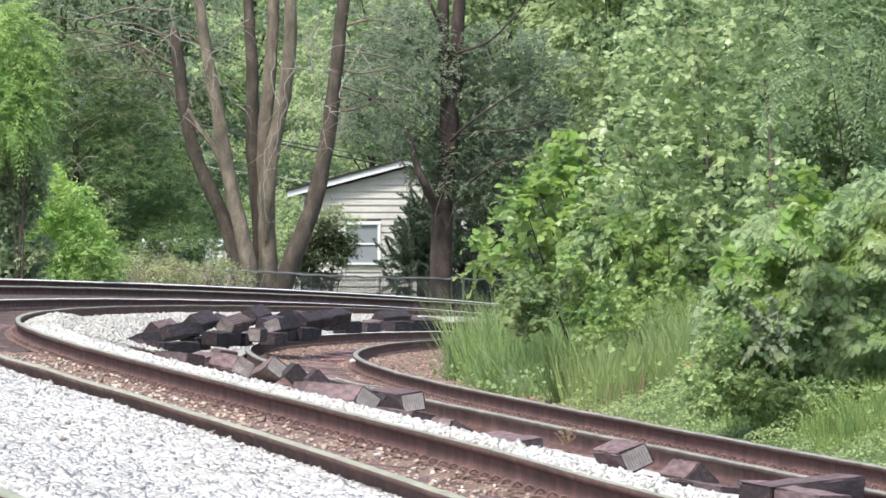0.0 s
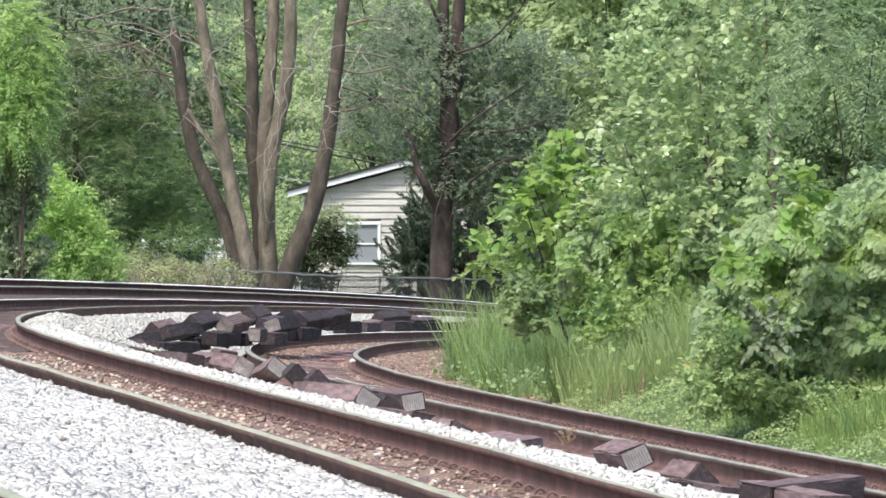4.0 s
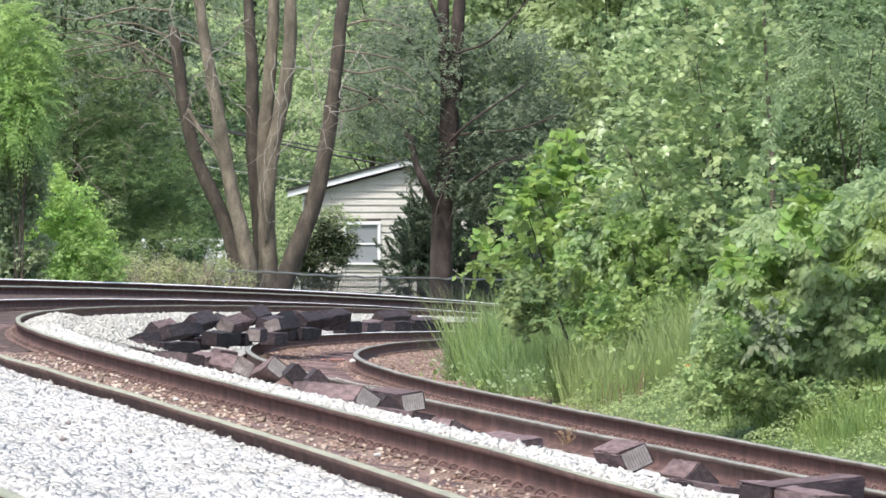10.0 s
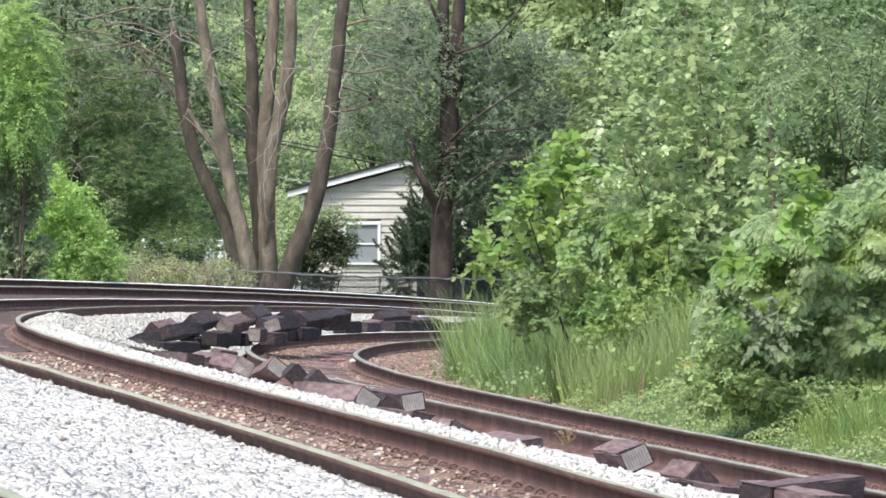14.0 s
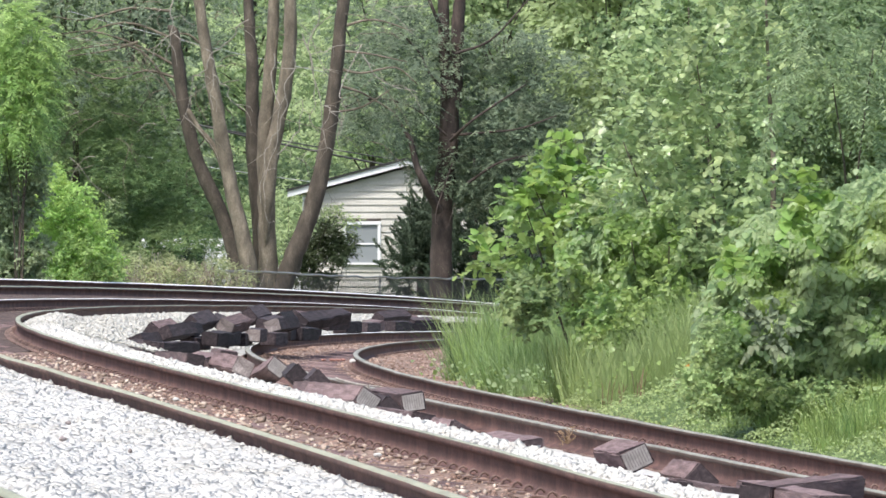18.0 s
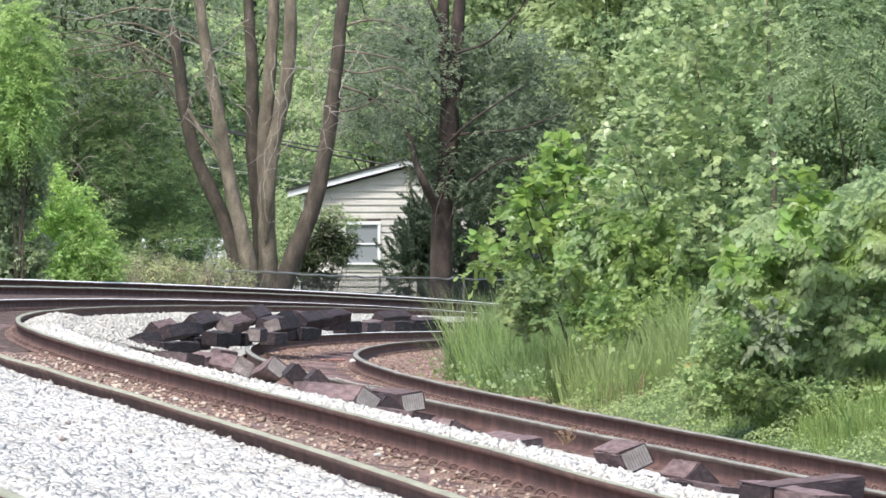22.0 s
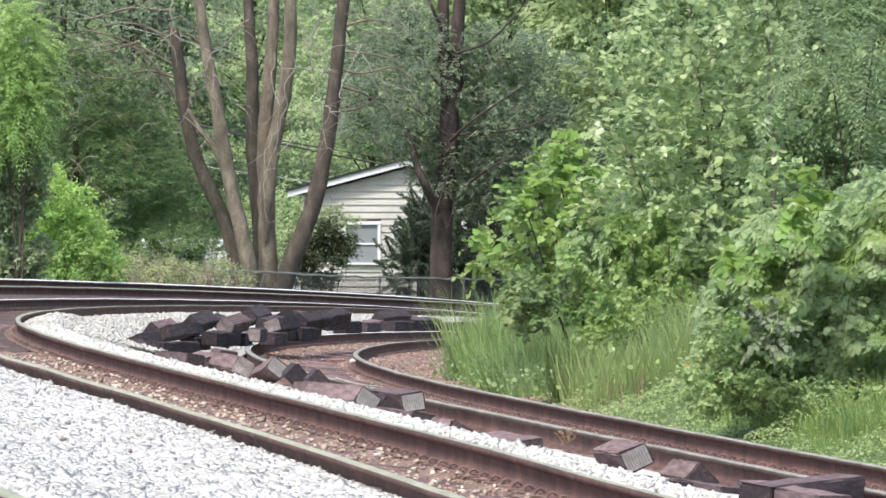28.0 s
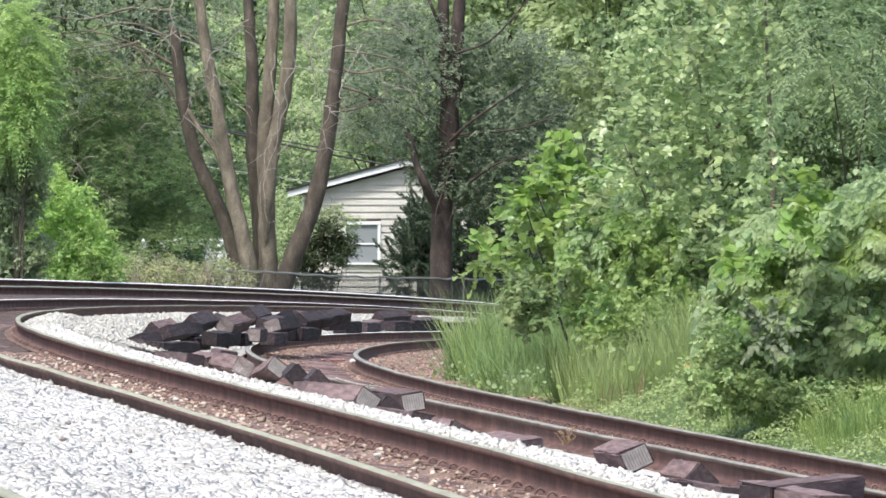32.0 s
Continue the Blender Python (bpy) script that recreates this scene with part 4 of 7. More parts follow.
# ---------------- fence ----------------
def build_fence():
    ends = [(-5.88, 192.00, 0.51), (-4.70, 197.00, 0.46), (-3.58, 201.00, 0.37), (-2.56, 206.00, 0.31), (-1.59, 211.00, 0.27), (-0.57, 216.00, 0.24), (0.54, 221.00, 0.22), (1.77, 226.00, 0.17), (3.38, 232.00, 0.12)]
    base = (ends[4][0], ends[4][1], ends[4][2] - 1.2)
    fence = holder("chain_link_fence", base, "weathered chain-link fence with a pale wavy top rail", "fence")
    B = np.array(base)
    rng = np.random.default_rng(8)
    line = []
    for a, b in zip(ends[:-1], ends[1:]):
        for q in range(5):
            f = q / 5
            line.append(np.array(a) * (1 - f) + np.array(b) * f + np.array([0, 0, 0.012 * rng.standard_normal() - 0.05 * f * (1 - f)]))
    line.append(np.array(ends[-1]))
    part_me("top_rail", tubes_me("top_rail", [(line, [0.026] * len(line))], M_GALV, 7, 0.0, 0, B), fence, "pale galvanised top rail")
    for e in (ends[1], ends[4], ends[6], ends[8]):
        part_me("post", tubes_me("post", [([(e[0], e[1], e[2] - 1.45), (e[0], e[1], e[2] + 0.03)], [0.024, 0.024])], M_POST, 8, 0.0, 0, B), fence)
    vs, fs, n = [], [], 0
    for a, b in zip(ends[:-1], ends[1:]):
        a, b = np.array(a), np.array(b)
        L = np.linalg.norm(b - a)
        d = (b - a) / L
        side = np.array([-d[1], d[0], 0]) * 0.0013
        for s in np.arange(-1.2, L, 0.055):
            for way in (1, -1):
                s0 = s
                lo, hi = (0.0, 1.2) if way == 1 else (1.2, 0.0)
                f0, f1 = max(0.0, -s0 / 1.2), min(1.0, (L - s0) / 1.2)
                if f1 <= f0:
                    continue
                p = a + d * (s0 + 1.2 * f0) + np.array([0, 0, -1.2 + lo + (hi - lo) * f0])
                r = a + d * (s0 + 1.2 * f1) + np.array([0, 0, -1.2 + lo + (hi - lo) * f1])
                up = np.array([0, 0, 0.0017])
                vs += [p - side, p + side + up, r + side + up, r - side, p + side - up, r + side - up]
                fs += [[n, n + 1, n + 2, n + 3], [n, n + 3, n + 5, n + 4]]
                n += 6
    part_me("chain_link", mesh_np("chain_link", np.array(vs) - B, np.array(fs), M_WIRE), fence, "dark woven wire mesh")


# ---------------- house ----------------
def build_house():
    """A small clapboard house; its gable end faces the tracks."""
    W, LEN, PITCH = 6.5, 9.0, math.tan(radians(14.7))
    gx, gy = -0.982, 235.0
    g0 = gz(gx, gy) - 0.05
    ridge = 3.503 - g0
    house = holder("house", (gx, gy, g0), "small cream clapboard house with white trim and a dark shingle roof", "house", rz=-6.0)
    wall_top = ridge - 0.22
    hw = W / 2 - 0.32
    # inner walls behind the boards
    bm = bmesh.new()
    prof = [(-hw, 0), (hw, 0), (hw, wall_top - PITCH * hw), (0, wall_top), (-hw, wall_top - PITCH * hw)]
    front = [bm.verts.new((x, 0.06, z)) for x, z in prof]
    rear = [bm.verts.new((x, LEN, z)) for x, z in prof]
    bm.faces.new(front)
    bm.faces.new(list(reversed(rear)))
    for q in range(5):
        bm.faces.new([front[q], rear[q], rear[(q + 1) % 5], front[(q + 1) % 5]])
    bmesh.ops.recalc_face_normals(bm, faces=bm.faces)
    part("wall", bm, M_SOFFIT, house)
    wx0, wx1 = -2.471 - gx, -1.838 - gx
    wx0 -= 0.25
    wz0, wz1 = 0.604 - g0, 1.681 - g0
    course = 0.19
    z = 0.12
    while z < wall_top - 0.05:
        top = min(z + course, wall_top - 0.01)
        x1 = min(hw, (wall_top - (z + 0.02)) / PITCH)
        x1t = min(hw, max(0.02, (wall_top - top) / PITCH))
        spans = [(-x1, x1, -x1t, x1t)]
        if z < wz1 + 0.09 and top > wz0 - 0.09:
            spans = [(-x1, wx0 - 0.09, -x1t, wx0 - 0.09), (wx1 + 0.09, x1, wx1 + 0.09, x1t)]
        for a, b, at_, bt in spans:
            if b - a < 0.05:
                continue
            bm = bmesh.new()
            lo = [bm.verts.new((a, 0.0, z)), bm.verts.new((b, 0.0, z))]
            hi = [bm.verts.new((bt, 0.034, top + 0.012)), bm.verts.new((at_, 0.034, top + 0.012))]
            bk = [bm.verts.new((a, 0.058, z)), bm.verts.new((b, 0.058, z))]
            bm.faces.new([lo[0], lo[1], hi[0], hi[1]])
            bm.faces.new([bk[0], bk[1], lo[1], lo[0]])
            part("clapboard", bm, M_SIDING, house)
        z = top
    for sx in (-1, 1):
        part("corner_board", box_bm(0.1, 0.1, wall_top - PITCH * hw, 0.006, (sx * hw, 0.04, (wall_top - PITCH * hw) / 2)), M_WHITE, house)
    # window
    win = part("window", box_bm(wx1 - wx0, 0.02, wz1 - wz0, 0, ((wx0 + wx1) / 2, 0.05, (wz0 + wz1) / 2)), M_BLIND, house, "white sash window with a grey blind")
    cx_, cz_ = (wx0 + wx1) / 2, (wz0 + wz1) / 2
    for sx in (wx0 - 0.045, wx1 + 0.045):
        part("casing", box_bm(0.09, 0.07, wz1 - wz0 + 0.18, 0.006, (sx, 0.0, cz_)), M_WHITE, win)
    part("head_casing", box_bm(wx1 - wx0 + 0.2, 0.075, 0.09, 0.006, (cx_, 0.0, wz1 + 0.045)), M_WHITE, win)
    part("sill", box_bm(wx1 - wx0 + 0.26, 0.12, 0.05, 0.006, (cx_, -0.02, wz0 - 0.025)), M_WHITE, win)
    part("apron", box_bm(wx1 - wx0 + 0.18, 0.05, 0.2, 0.004, (cx_, 0.024, wz0 - 0.15)), M_SIDING, win)
    part("meeting_rail", box_bm(wx1 - wx0, 0.05, 0.045, 0.004, (cx_, 0.015, cz_)), M_WHITE, win)
    for zc in ((wz0 + cz_) / 2, (wz1 + cz_) / 2):
        pane = part("pane", box_bm(wx1 - wx0 - 0.02, 0.006, (wz1 - wz0) / 2 - 0.05, 0, (cx_, 0.03, zc)), M_GLASS, win)
        pane.visible_shadow = False
    # roof: two slopes, each with shingle courses
    over = 0.22
    run = W / 2 + 0.12
    for sx in (-1, 1):
        bm = bmesh.new()
        th = 0.09
        pts = [(0, ridge - th), (0, ridge), (sx * run, ridge - PITCH * run), (sx * run, ridge - PITCH * run - th)]
        a = [bm.verts.new((x, -over, z)) for x, z in pts]
        b = [bm.verts.new((x, LEN + 0.3, z)) for x, z in pts]
        bm.faces.new(a)
        bm.faces.new(list(reversed(b)))
        for q in range(4):
            bm.faces.new([a[q], b[q], b[(q + 1) % 4], a[(q + 1) % 4]])
        bmesh.ops.recalc_face_normals(bm, faces=bm.faces)
        roof = part("roof", bm, M_SOFFIT, house, "low-pitched roof with dark shingles")
        n = 18
        for q in range(n):
            x0, x1 = run * (n - q) / n, run * (n - q - 1) / n
            bm = bmesh.new()
            v = [bm.verts.new((sx * (x0 + 0.03), -over - 0.04, ridge - PITCH * x0 + 0.012)), bm.verts.new((sx * (x0 + 0.03), LEN + 0.3, ridge - PITCH * x0 + 0.012)),
                 bm.verts.new((sx * x1, LEN + 0.3, ridge - PITCH * x1 + 0.02)), bm.verts.new((sx * x1, -over - 0.04, ridge - PITCH * x1 + 0.02))]
            f = bm.faces.new(v)
            ext = bmesh.ops.extrude_face_region(bm, geom=[f])
            for w in ext["geom"]:
                if isinstance(w, bmesh.types.BMVert):
                    w.co.z += 0.016
            bmesh.ops.recalc_face_normals(bm, faces=bm.faces)
            part("shingle_course", bm, M_SHINGLE, roof)
        # white barge board
        bm = bmesh.new()
        hgt = 0.165
        a = [bm.verts.new((0, -over - 0.03, ridge + 0.0)), bm.verts.new((0, -over - 0.03, ridge - hgt)),
             bm.verts.new((sx * run, -over - 0.03, ridge - PITCH * run - hgt)), bm.verts.new((sx * run, -over - 0.03, ridge - PITCH * run))]
        f = bm.faces.new(a)
        ext = bmesh.ops.extrude_face_region(bm, geom=[f])
        for w in ext["geom"]:
            if isinstance(w, bmesh.types.BMVert):
                w.co.y += 0.028
        bmesh.ops.recalc_face_normals(bm, faces=bm.faces)
        part("barge_board", bm, M_WHITE, house, "white barge board")
        # thick dark edge of the shingles over the barge board
        bm = bmesh.new()
        a = [bm.verts.new((0, -over - 0.075, ridge + 0.006)), bm.verts.new((0, -over - 0.075, ridge + 0.062)),
             bm.verts.new((sx * (run + 0.04), -over - 0.075, ridge - PITCH * (run + 0.04) + 0.062)), bm.verts.new((sx * (run + 0.04), -over - 0.075, ridge - PITCH * (run + 0.04) + 0.006))]
        f = bm.faces.new(a)
        ext = bmesh.ops.extrude_face_region(bm, geom=[f])
        for w in ext["geom"]:
            if isinstance(w, bmesh.types.BMVert):
                w.co.y += 0.034
        bmesh.ops.recalc_face_normals(bm, faces=bm.faces)
        part("shingle_edge", bm, M_SHINGLE, house, "dark edge of the roof shingles")


# ---------------- white van behind the trees ----------------
def build_van():
    x0, y0 = -5.6, 228.0
    z0 = gz(x0 - 2, y0)
    van = holder("van", (x0 - 0.4, y0, z0), "white van parked behind the cedar and the tree trunks", "van")
    prof = [(-2.4, 0.35), (2.25, 0.35), (2.35, 0.9), (2.2, 1.3), (1.4, 1.5), (0.6, 2.08), (0.2, 2.22), (-2.2, 2.22), (-2.4, 1.8)]
    bm = bmesh.new()
    a = [bm.verts.new((x, -0.92, z)) for x, z in prof]
    b = [bm.verts.new((x, 0.92, z)) for x, z in prof]
    bm.faces.new(a)
    bm.faces.new(list(reversed(b)))
    for q in range(len(prof)):
        bm.faces.new([a[q], b[q], b[(q + 1) % len(prof)], a[(q + 1) % len(prof)]])
    bmesh.ops.recalc_face_normals(bm, faces=bm.faces)
    bmesh.ops.bevel(bm, geom=list(bm.edges), offset=0.06, segments=2, affect="EDGES")
    part("body", bm, M_CARWHITE, van)
    bm = bmesh.new()
    v = [bm.verts.new(p) for p in ((-0.45, -0.935, 1.9), (-0.45, -0.935, 1.45), (-1.9, -0.935, 1.45), (-1.9, -0.935, 1.9))]
    bm.faces.new(v)
    v2 = [bm.verts.new((p.co.x, -0.915, p.co.z)) for p in v]
    bm.faces.new(list(reversed(v2)))
    part("side_window", bm, M_CARGLASS, van, "dark side window")
    bm = bmesh.new()
    v = [bm.verts.new(p) for p in ((0.73, -0.78, 2.02), (0.73, 0.78, 2.02), (1.33, 0.78, 1.58), (1.33, -0.78, 1.58))]
    bm.faces.new(v)
    part("windscreen", bm, M_CARGLASS, van, "dark windscreen")
    wheel = bmesh.new()
    bmesh.ops.create_cone(wheel, cap_ends=True, segments=20, radius1=0.34, radius2=0.34, depth=0.22, matrix=Matrix.Rotation(radians(90), 4, "X"))
    bmesh.ops.bevel(wheel, geom=[e for e in wheel.edges if e.calc_face_angle(0) > 1], offset=0.04, segments=2, affect="EDGES")
    me = bpy.data.meshes.new("wheel")
    wheel.to_mesh(me)
    wheel.free()
    me.materials.append(M_RUBBER)
    for x in (-1.6, 1.5):
        for y in (-0.84, 0.84):
            part_me("wheel", me, van, at=(x, y, 0.34))


# ---------------- cables ----------------
def build_cables():
    def cable(a, b, sag, r, mat, label):
        P = [np.array(a) * (1 - f) + np.array(b) * f - np.array([0, 0, 4 * sag * f * (1 - f)]) for f in np.linspace(0, 1, 13)]
        ob = new("overhead_cable", tubes_me("overhead_cable", [(P, [r] * 13)], mat, 6, 0.0))
        tagged(ob, label, "cable", group="overhead cables")
    cable((-10.69, 250.00, 5.61), (5.18, 243.00, 2.47), 0.35, 0.03, M_CABLE, "black overhead cable strung between the trees")
    cable((-10.69, 250.00, 5.48), (5.18, 243.00, 2.83), 0.3, 0.02, M_CABLE, "black overhead cable strung between the trees")
    cable((-11.28, 252.00, 8.17), (4.48, 250.00, 4.99), 0.3, 0.011, M_PALECABLE, "pale aluminium overhead cable strung between the trees")
    cable((-11.28, 252.00, 4.18), (4.48, 250.00, 2.13), 0.2, 0.011, M_PALECABLE, "pale aluminium overhead cable strung between the trees")


# ---------------- trees behind the fence ----------------
def wavy(p, rng, by=0.055):
    """A twig's knots with crooked ones between them."""
    P = [np.array(p[0])]
    for a, b in zip(p[:-1], p[1:]):
        a, b = np.array(a), np.array(b)
        for f in (0.33, 0.67):
            P.append(a + (b - a) * f + rng.normal(0, by, 3) * np.array([1, 0.5, 0.6]))
        P.append(b)
    return [tuple(q) for q in P]


def build_stem_tree():
    base = (-4.450, 205.0, gz(-4.450, 205.0))
    tree = holder("multi_stem_tree", base, "tall tree of six bare brown stems leaning apart from one foot", "tree")

    def stem(q, p, r, m):
        part_me("stem", tubes_me("stem", [(p, [w * 0.86 for w in r])], m, 12, 0.07, q * 7, base), tree)
    stem(0, [(-4.89, 205.00, -0.67), (-4.98, 205.00, 0.16), (-5.18, 205.00, 1.12), (-5.46, 205.00, 1.95), (-5.78, 205.00, 2.62), (-6.07, 205.00, 3.33), (-6.29, 205.00, 4.23), (-6.45, 205.00, 5.34), (-6.58, 205.00, 6.24), (-6.69, 205.00, 6.40)], [.25, .23, .21, .2, .2, .18, .18, .17, .15, .08], M_BARK_DARK)
    stem(1, [(-4.65, 204.00, -0.67), (-4.72, 204.00, 0.43), (-4.94, 204.00, 1.53), (-5.17, 204.00, 2.50), (-5.34, 204.00, 3.46), (-5.56, 204.00, 4.70), (-5.79, 204.00, 6.00), (-5.94, 204.00, 7.04), (-6.04, 204.00, 7.86)], [.27, .25, .22, .21, .2, .19, .16, .15, .13], M_BARK)
    stem(2, [(-4.39, 206.00, -0.68), (-4.42, 206.00, 0.43), (-4.50, 206.00, 1.68), (-4.61, 206.00, 2.93), (-4.69, 206.00, 4.32), (-4.69, 206.00, 5.43), (-4.76, 206.00, 6.54), (-4.83, 206.00, 7.93)], [.3, .27, .24, .24, .2, .18, .15, .12], M_BARK_DARK)
    stem(3, [(-4.26, 205.00, -0.67), (-4.28, 205.00, 0.57), (-4.31, 205.00, 1.81), (-4.33, 205.00, 2.92), (-4.34, 205.00, 3.89), (-4.26, 205.00, 4.99), (-4.17, 205.00, 6.10), (-4.10, 205.00, 7.90)], [.3, .27, .25, .25, .22, .2, .17, .14], M_BARK)
    stem(4, [(-4.34, 204.80, 0.99), (-4.28, 204.60, 2.30), (-4.18, 204.60, 3.26), (-4.00, 204.60, 4.16), (-3.82, 204.60, 5.19), (-3.72, 204.60, 6.16), (-3.72, 204.60, 7.88)], [.02, .2, .22, .21, .2, .19, .16], M_BARK)
    stem(5, [(-4.09, 205.00, -0.67), (-3.92, 205.00, 0.09), (-3.62, 205.00, 0.85), (-3.29, 205.00, 1.68), (-3.05, 205.00, 2.51), (-2.83, 205.00, 3.58), (-2.68, 205.00, 4.72), (-2.54, 205.00, 6.10), (-2.43, 205.00, 7.07), (-2.36, 205.00, 7.90)], [.34, .3, .27, .25, .24, .22, .2, .19, .18, .16], M_BARK_DARK)
    stem(6, [(-5.34, 204.30, 2.91), (-5.56, 204.30, 3.44), (-5.95, 204.30, 3.90), (-6.20, 204.30, 4.35)], [.1, .09, .08, .06], M_BARK)
    rng = np.random.default_rng(31)

    def dead_twig(q, *p):
        p = wavy(p, rng)
        lines = [(p, np.linspace(0.017, 0.008, len(p)))]
        for _ in range(3):
            a = np.array(p[rng.integers(1, len(p))])
            b = a + np.array([rng.uniform(-0.5, 0.5), rng.uniform(-0.2, 0.2), rng.uniform(-0.7, 0.1)])
            lines.append(([tuple(a), tuple((a + b) / 2 + [0.08, 0, 0.05]), tuple(b)], [0.008, 0.006, 0.004]))
        part_me("dead_twig", tubes_me("dead_twig", lines, M_TWIG, 5, 0.05, q, base), tree, "bleached hanging dead twig")
    dead_twig(0, (-1.98, 204.00, 5.94), (-2.52, 203.50, 4.69), (-2.36, 203.50, 4.35), (-2.52, 203.50, 3.45))
    dead_twig(1, (-4.09, 203.00, 5.70), (-4.13, 203.00, 4.95), (-3.98, 203.00, 4.27), (-4.05, 203.00, 3.42), (-4.35, 203.00, 2.49), (-4.23, 203.00, 1.60))
    dead_twig(2, (-3.61, 203.00, 5.64), (-3.82, 203.00, 4.68), (-3.96, 203.00, 3.86), (-4.32, 203.00, 3.31), (-4.41, 203.00, 2.08))
    dead_twig(3, (-4.71, 203.00, 6.53), (-5.32, 203.00, 5.91), (-5.65, 203.00, 5.64), (-5.57, 203.00, 5.23), (-5.56, 203.00, 4.34))
    dead_twig(4, (-5.65, 203.00, 5.61), (-5.87, 203.00, 5.23), (-6.05, 203.00, 5.16), (-6.10, 203.00, 4.40))
    dead_twig(5, (-5.58, 203.00, 5.20), (-5.19, 203.00, 4.88), (-5.01, 203.00, 4.47))
    dead_twig(6, (-6.53, 203.00, 7.01), (-6.60, 203.00, 6.18), (-6.73, 203.00, 5.50))
    dead_twig(7, (-3.00, 203.00, 6.80), (-3.27, 203.00, 5.91), (-3.12, 203.00, 5.09), (-2.93, 203.00, 4.06), (-2.82, 203.00, 3.42))
    dead_twig(8, (-3.41, 203.00, 6.18), (-3.17, 203.00, 5.50), (-3.13, 203.00, 4.68), (-3.07, 203.00, 3.86))
    dead_twig(9, (-4.02, 203.00, 3.24), (-3.68, 203.00, 3.58), (-3.48, 203.00, 3.93), (-3.41, 203.00, 4.61))
    dead_twig(10, (-6.46, 203.00, 6.25), (-6.97, 203.00, 5.84), (-7.14, 203.00, 5.47))
    dead_twig(11, (-2.86, 203.00, 4.43), (-2.45, 203.00, 4.27), (-2.55, 203.00, 3.72))
    dead_twig(12, (-1.97, 203.00, 5.70), (-1.29, 203.00, 4.95), (-0.67, 203.00, 4.68))
    # a tangle of thin bare twigs
    for q in range(80):
        u = np.array([rng.uniform(-9.6, -1.2), rng.uniform(202.6, 206.5), rng.uniform(3.0, 7.2)])
        p, d = [u], np.array([rng.choice([-1, 1]) * rng.uniform(0.2, 0.6), 0, rng.uniform(-0.1, 0.3)])
        for _ in range(4):
            d = d * 0.85 + np.array([rng.uniform(-.2, .2), rng.uniform(-.1, .1), rng.uniform(-0.36, 0.1)])
            p.append(p[-1] + d * rng.uniform(0.5, 0.9))
        lines = [(p, np.linspace(0.011, 0.004, 5))]
        for k in (1, 2, 3):
            lines.append(([p[k], p[k] + d * 0.4 + np.array([rng.uniform(-.3, .3), 0, rng.uniform(-.3, .1)])], [0.005, 0.003]))
        part_me("dead_twig", tubes_me("dead_twig", lines, M_TWIG if q % 3 == 1 else M_BARK, 5, 0.05, q, base), tree)
    tufts = lumps(rng, [(-11.0, 5.0, 7.3), (-9.0, 4.9, 7.5), (-7.0, 4.4, 7.5), (-5.6, 5.2, 7.4)], 205.4, 4.4, 72, 0.42, 150)
    tufts += lumps(rng, [(-5.6, 6.0, 7.4), (-4.2, 6.6, 7.4), (-2.6, 6.0, 7.4)], 207.0, 3.0, 20, 0.4, 110)
    tufts += lumps(rng, [(-2.6, 3.6, 7.4), (-1.6, 3.3, 7.4), (-0.2, 4.6, 7.2)], 206.4, 2.8, 46, 0.42, 190)
    leafy(tree, base, rng, tufts, L_DULL, 0.09, "simple", kind="feather")

    def limb(q, *p):
        part_me("limb", tubes_me("limb", [(p, np.linspace(0.04, 0.012, len(p)))], M_BARK, 7, 0.05, q + 40, base), tree)
    limb(0, (-6.30, 206.00, 4.25), (-7.42, 206.00, 5.85), (-8.80, 206.00, 5.92), (-10.05, 206.00, 5.57))
    limb(1, (-6.58, 206.00, 6.12), (-7.83, 206.00, 6.54), (-9.22, 206.00, 6.12))
    limb(2, (-6.49, 206.00, 5.43), (-7.55, 206.00, 5.99), (-8.67, 206.00, 6.33), (-9.64, 206.00, 6.19))
    limb(3, (-2.61, 205.00, 5.41), (-1.99, 205.00, 5.27), (-1.16, 205.00, 5.41), (-0.61, 205.00, 4.99))
    limb(4, (-2.60, 205.00, 5.82), (-1.85, 205.00, 5.75), (-0.88, 205.00, 5.55))
    limb(5, (-6.72, 206.00, 6.82), (-7.69, 206.00, 6.89), (-8.80, 206.00, 6.61), (-9.57, 206.00, 6.68))
    limb(6, (-6.47, 206.00, 5.15), (-7.28, 206.00, 5.36), (-8.11, 206.00, 5.15), (-9.08, 206.00, 5.43))
    limb(7, (-7.49, 206.00, 6.06), (-8.25, 206.00, 5.85), (-9.22, 206.00, 5.71))
    limb(8, (-5.75, 206.00, 5.78), (-6.30, 206.00, 6.26), (-7.00, 206.00, 6.12))
    limb(9, (-2.69, 206.00, 5.01), (-2.00, 206.00, 4.81), (-1.17, 206.00, 4.32))
    limb(10, (-2.76, 206.00, 4.32), (-2.00, 206.00, 4.46), (-1.31, 206.00, 4.88))
    limb(11, (-2.56, 206.00, 6.40), (-1.72, 206.00, 6.61), (-0.75, 206.00, 6.33))


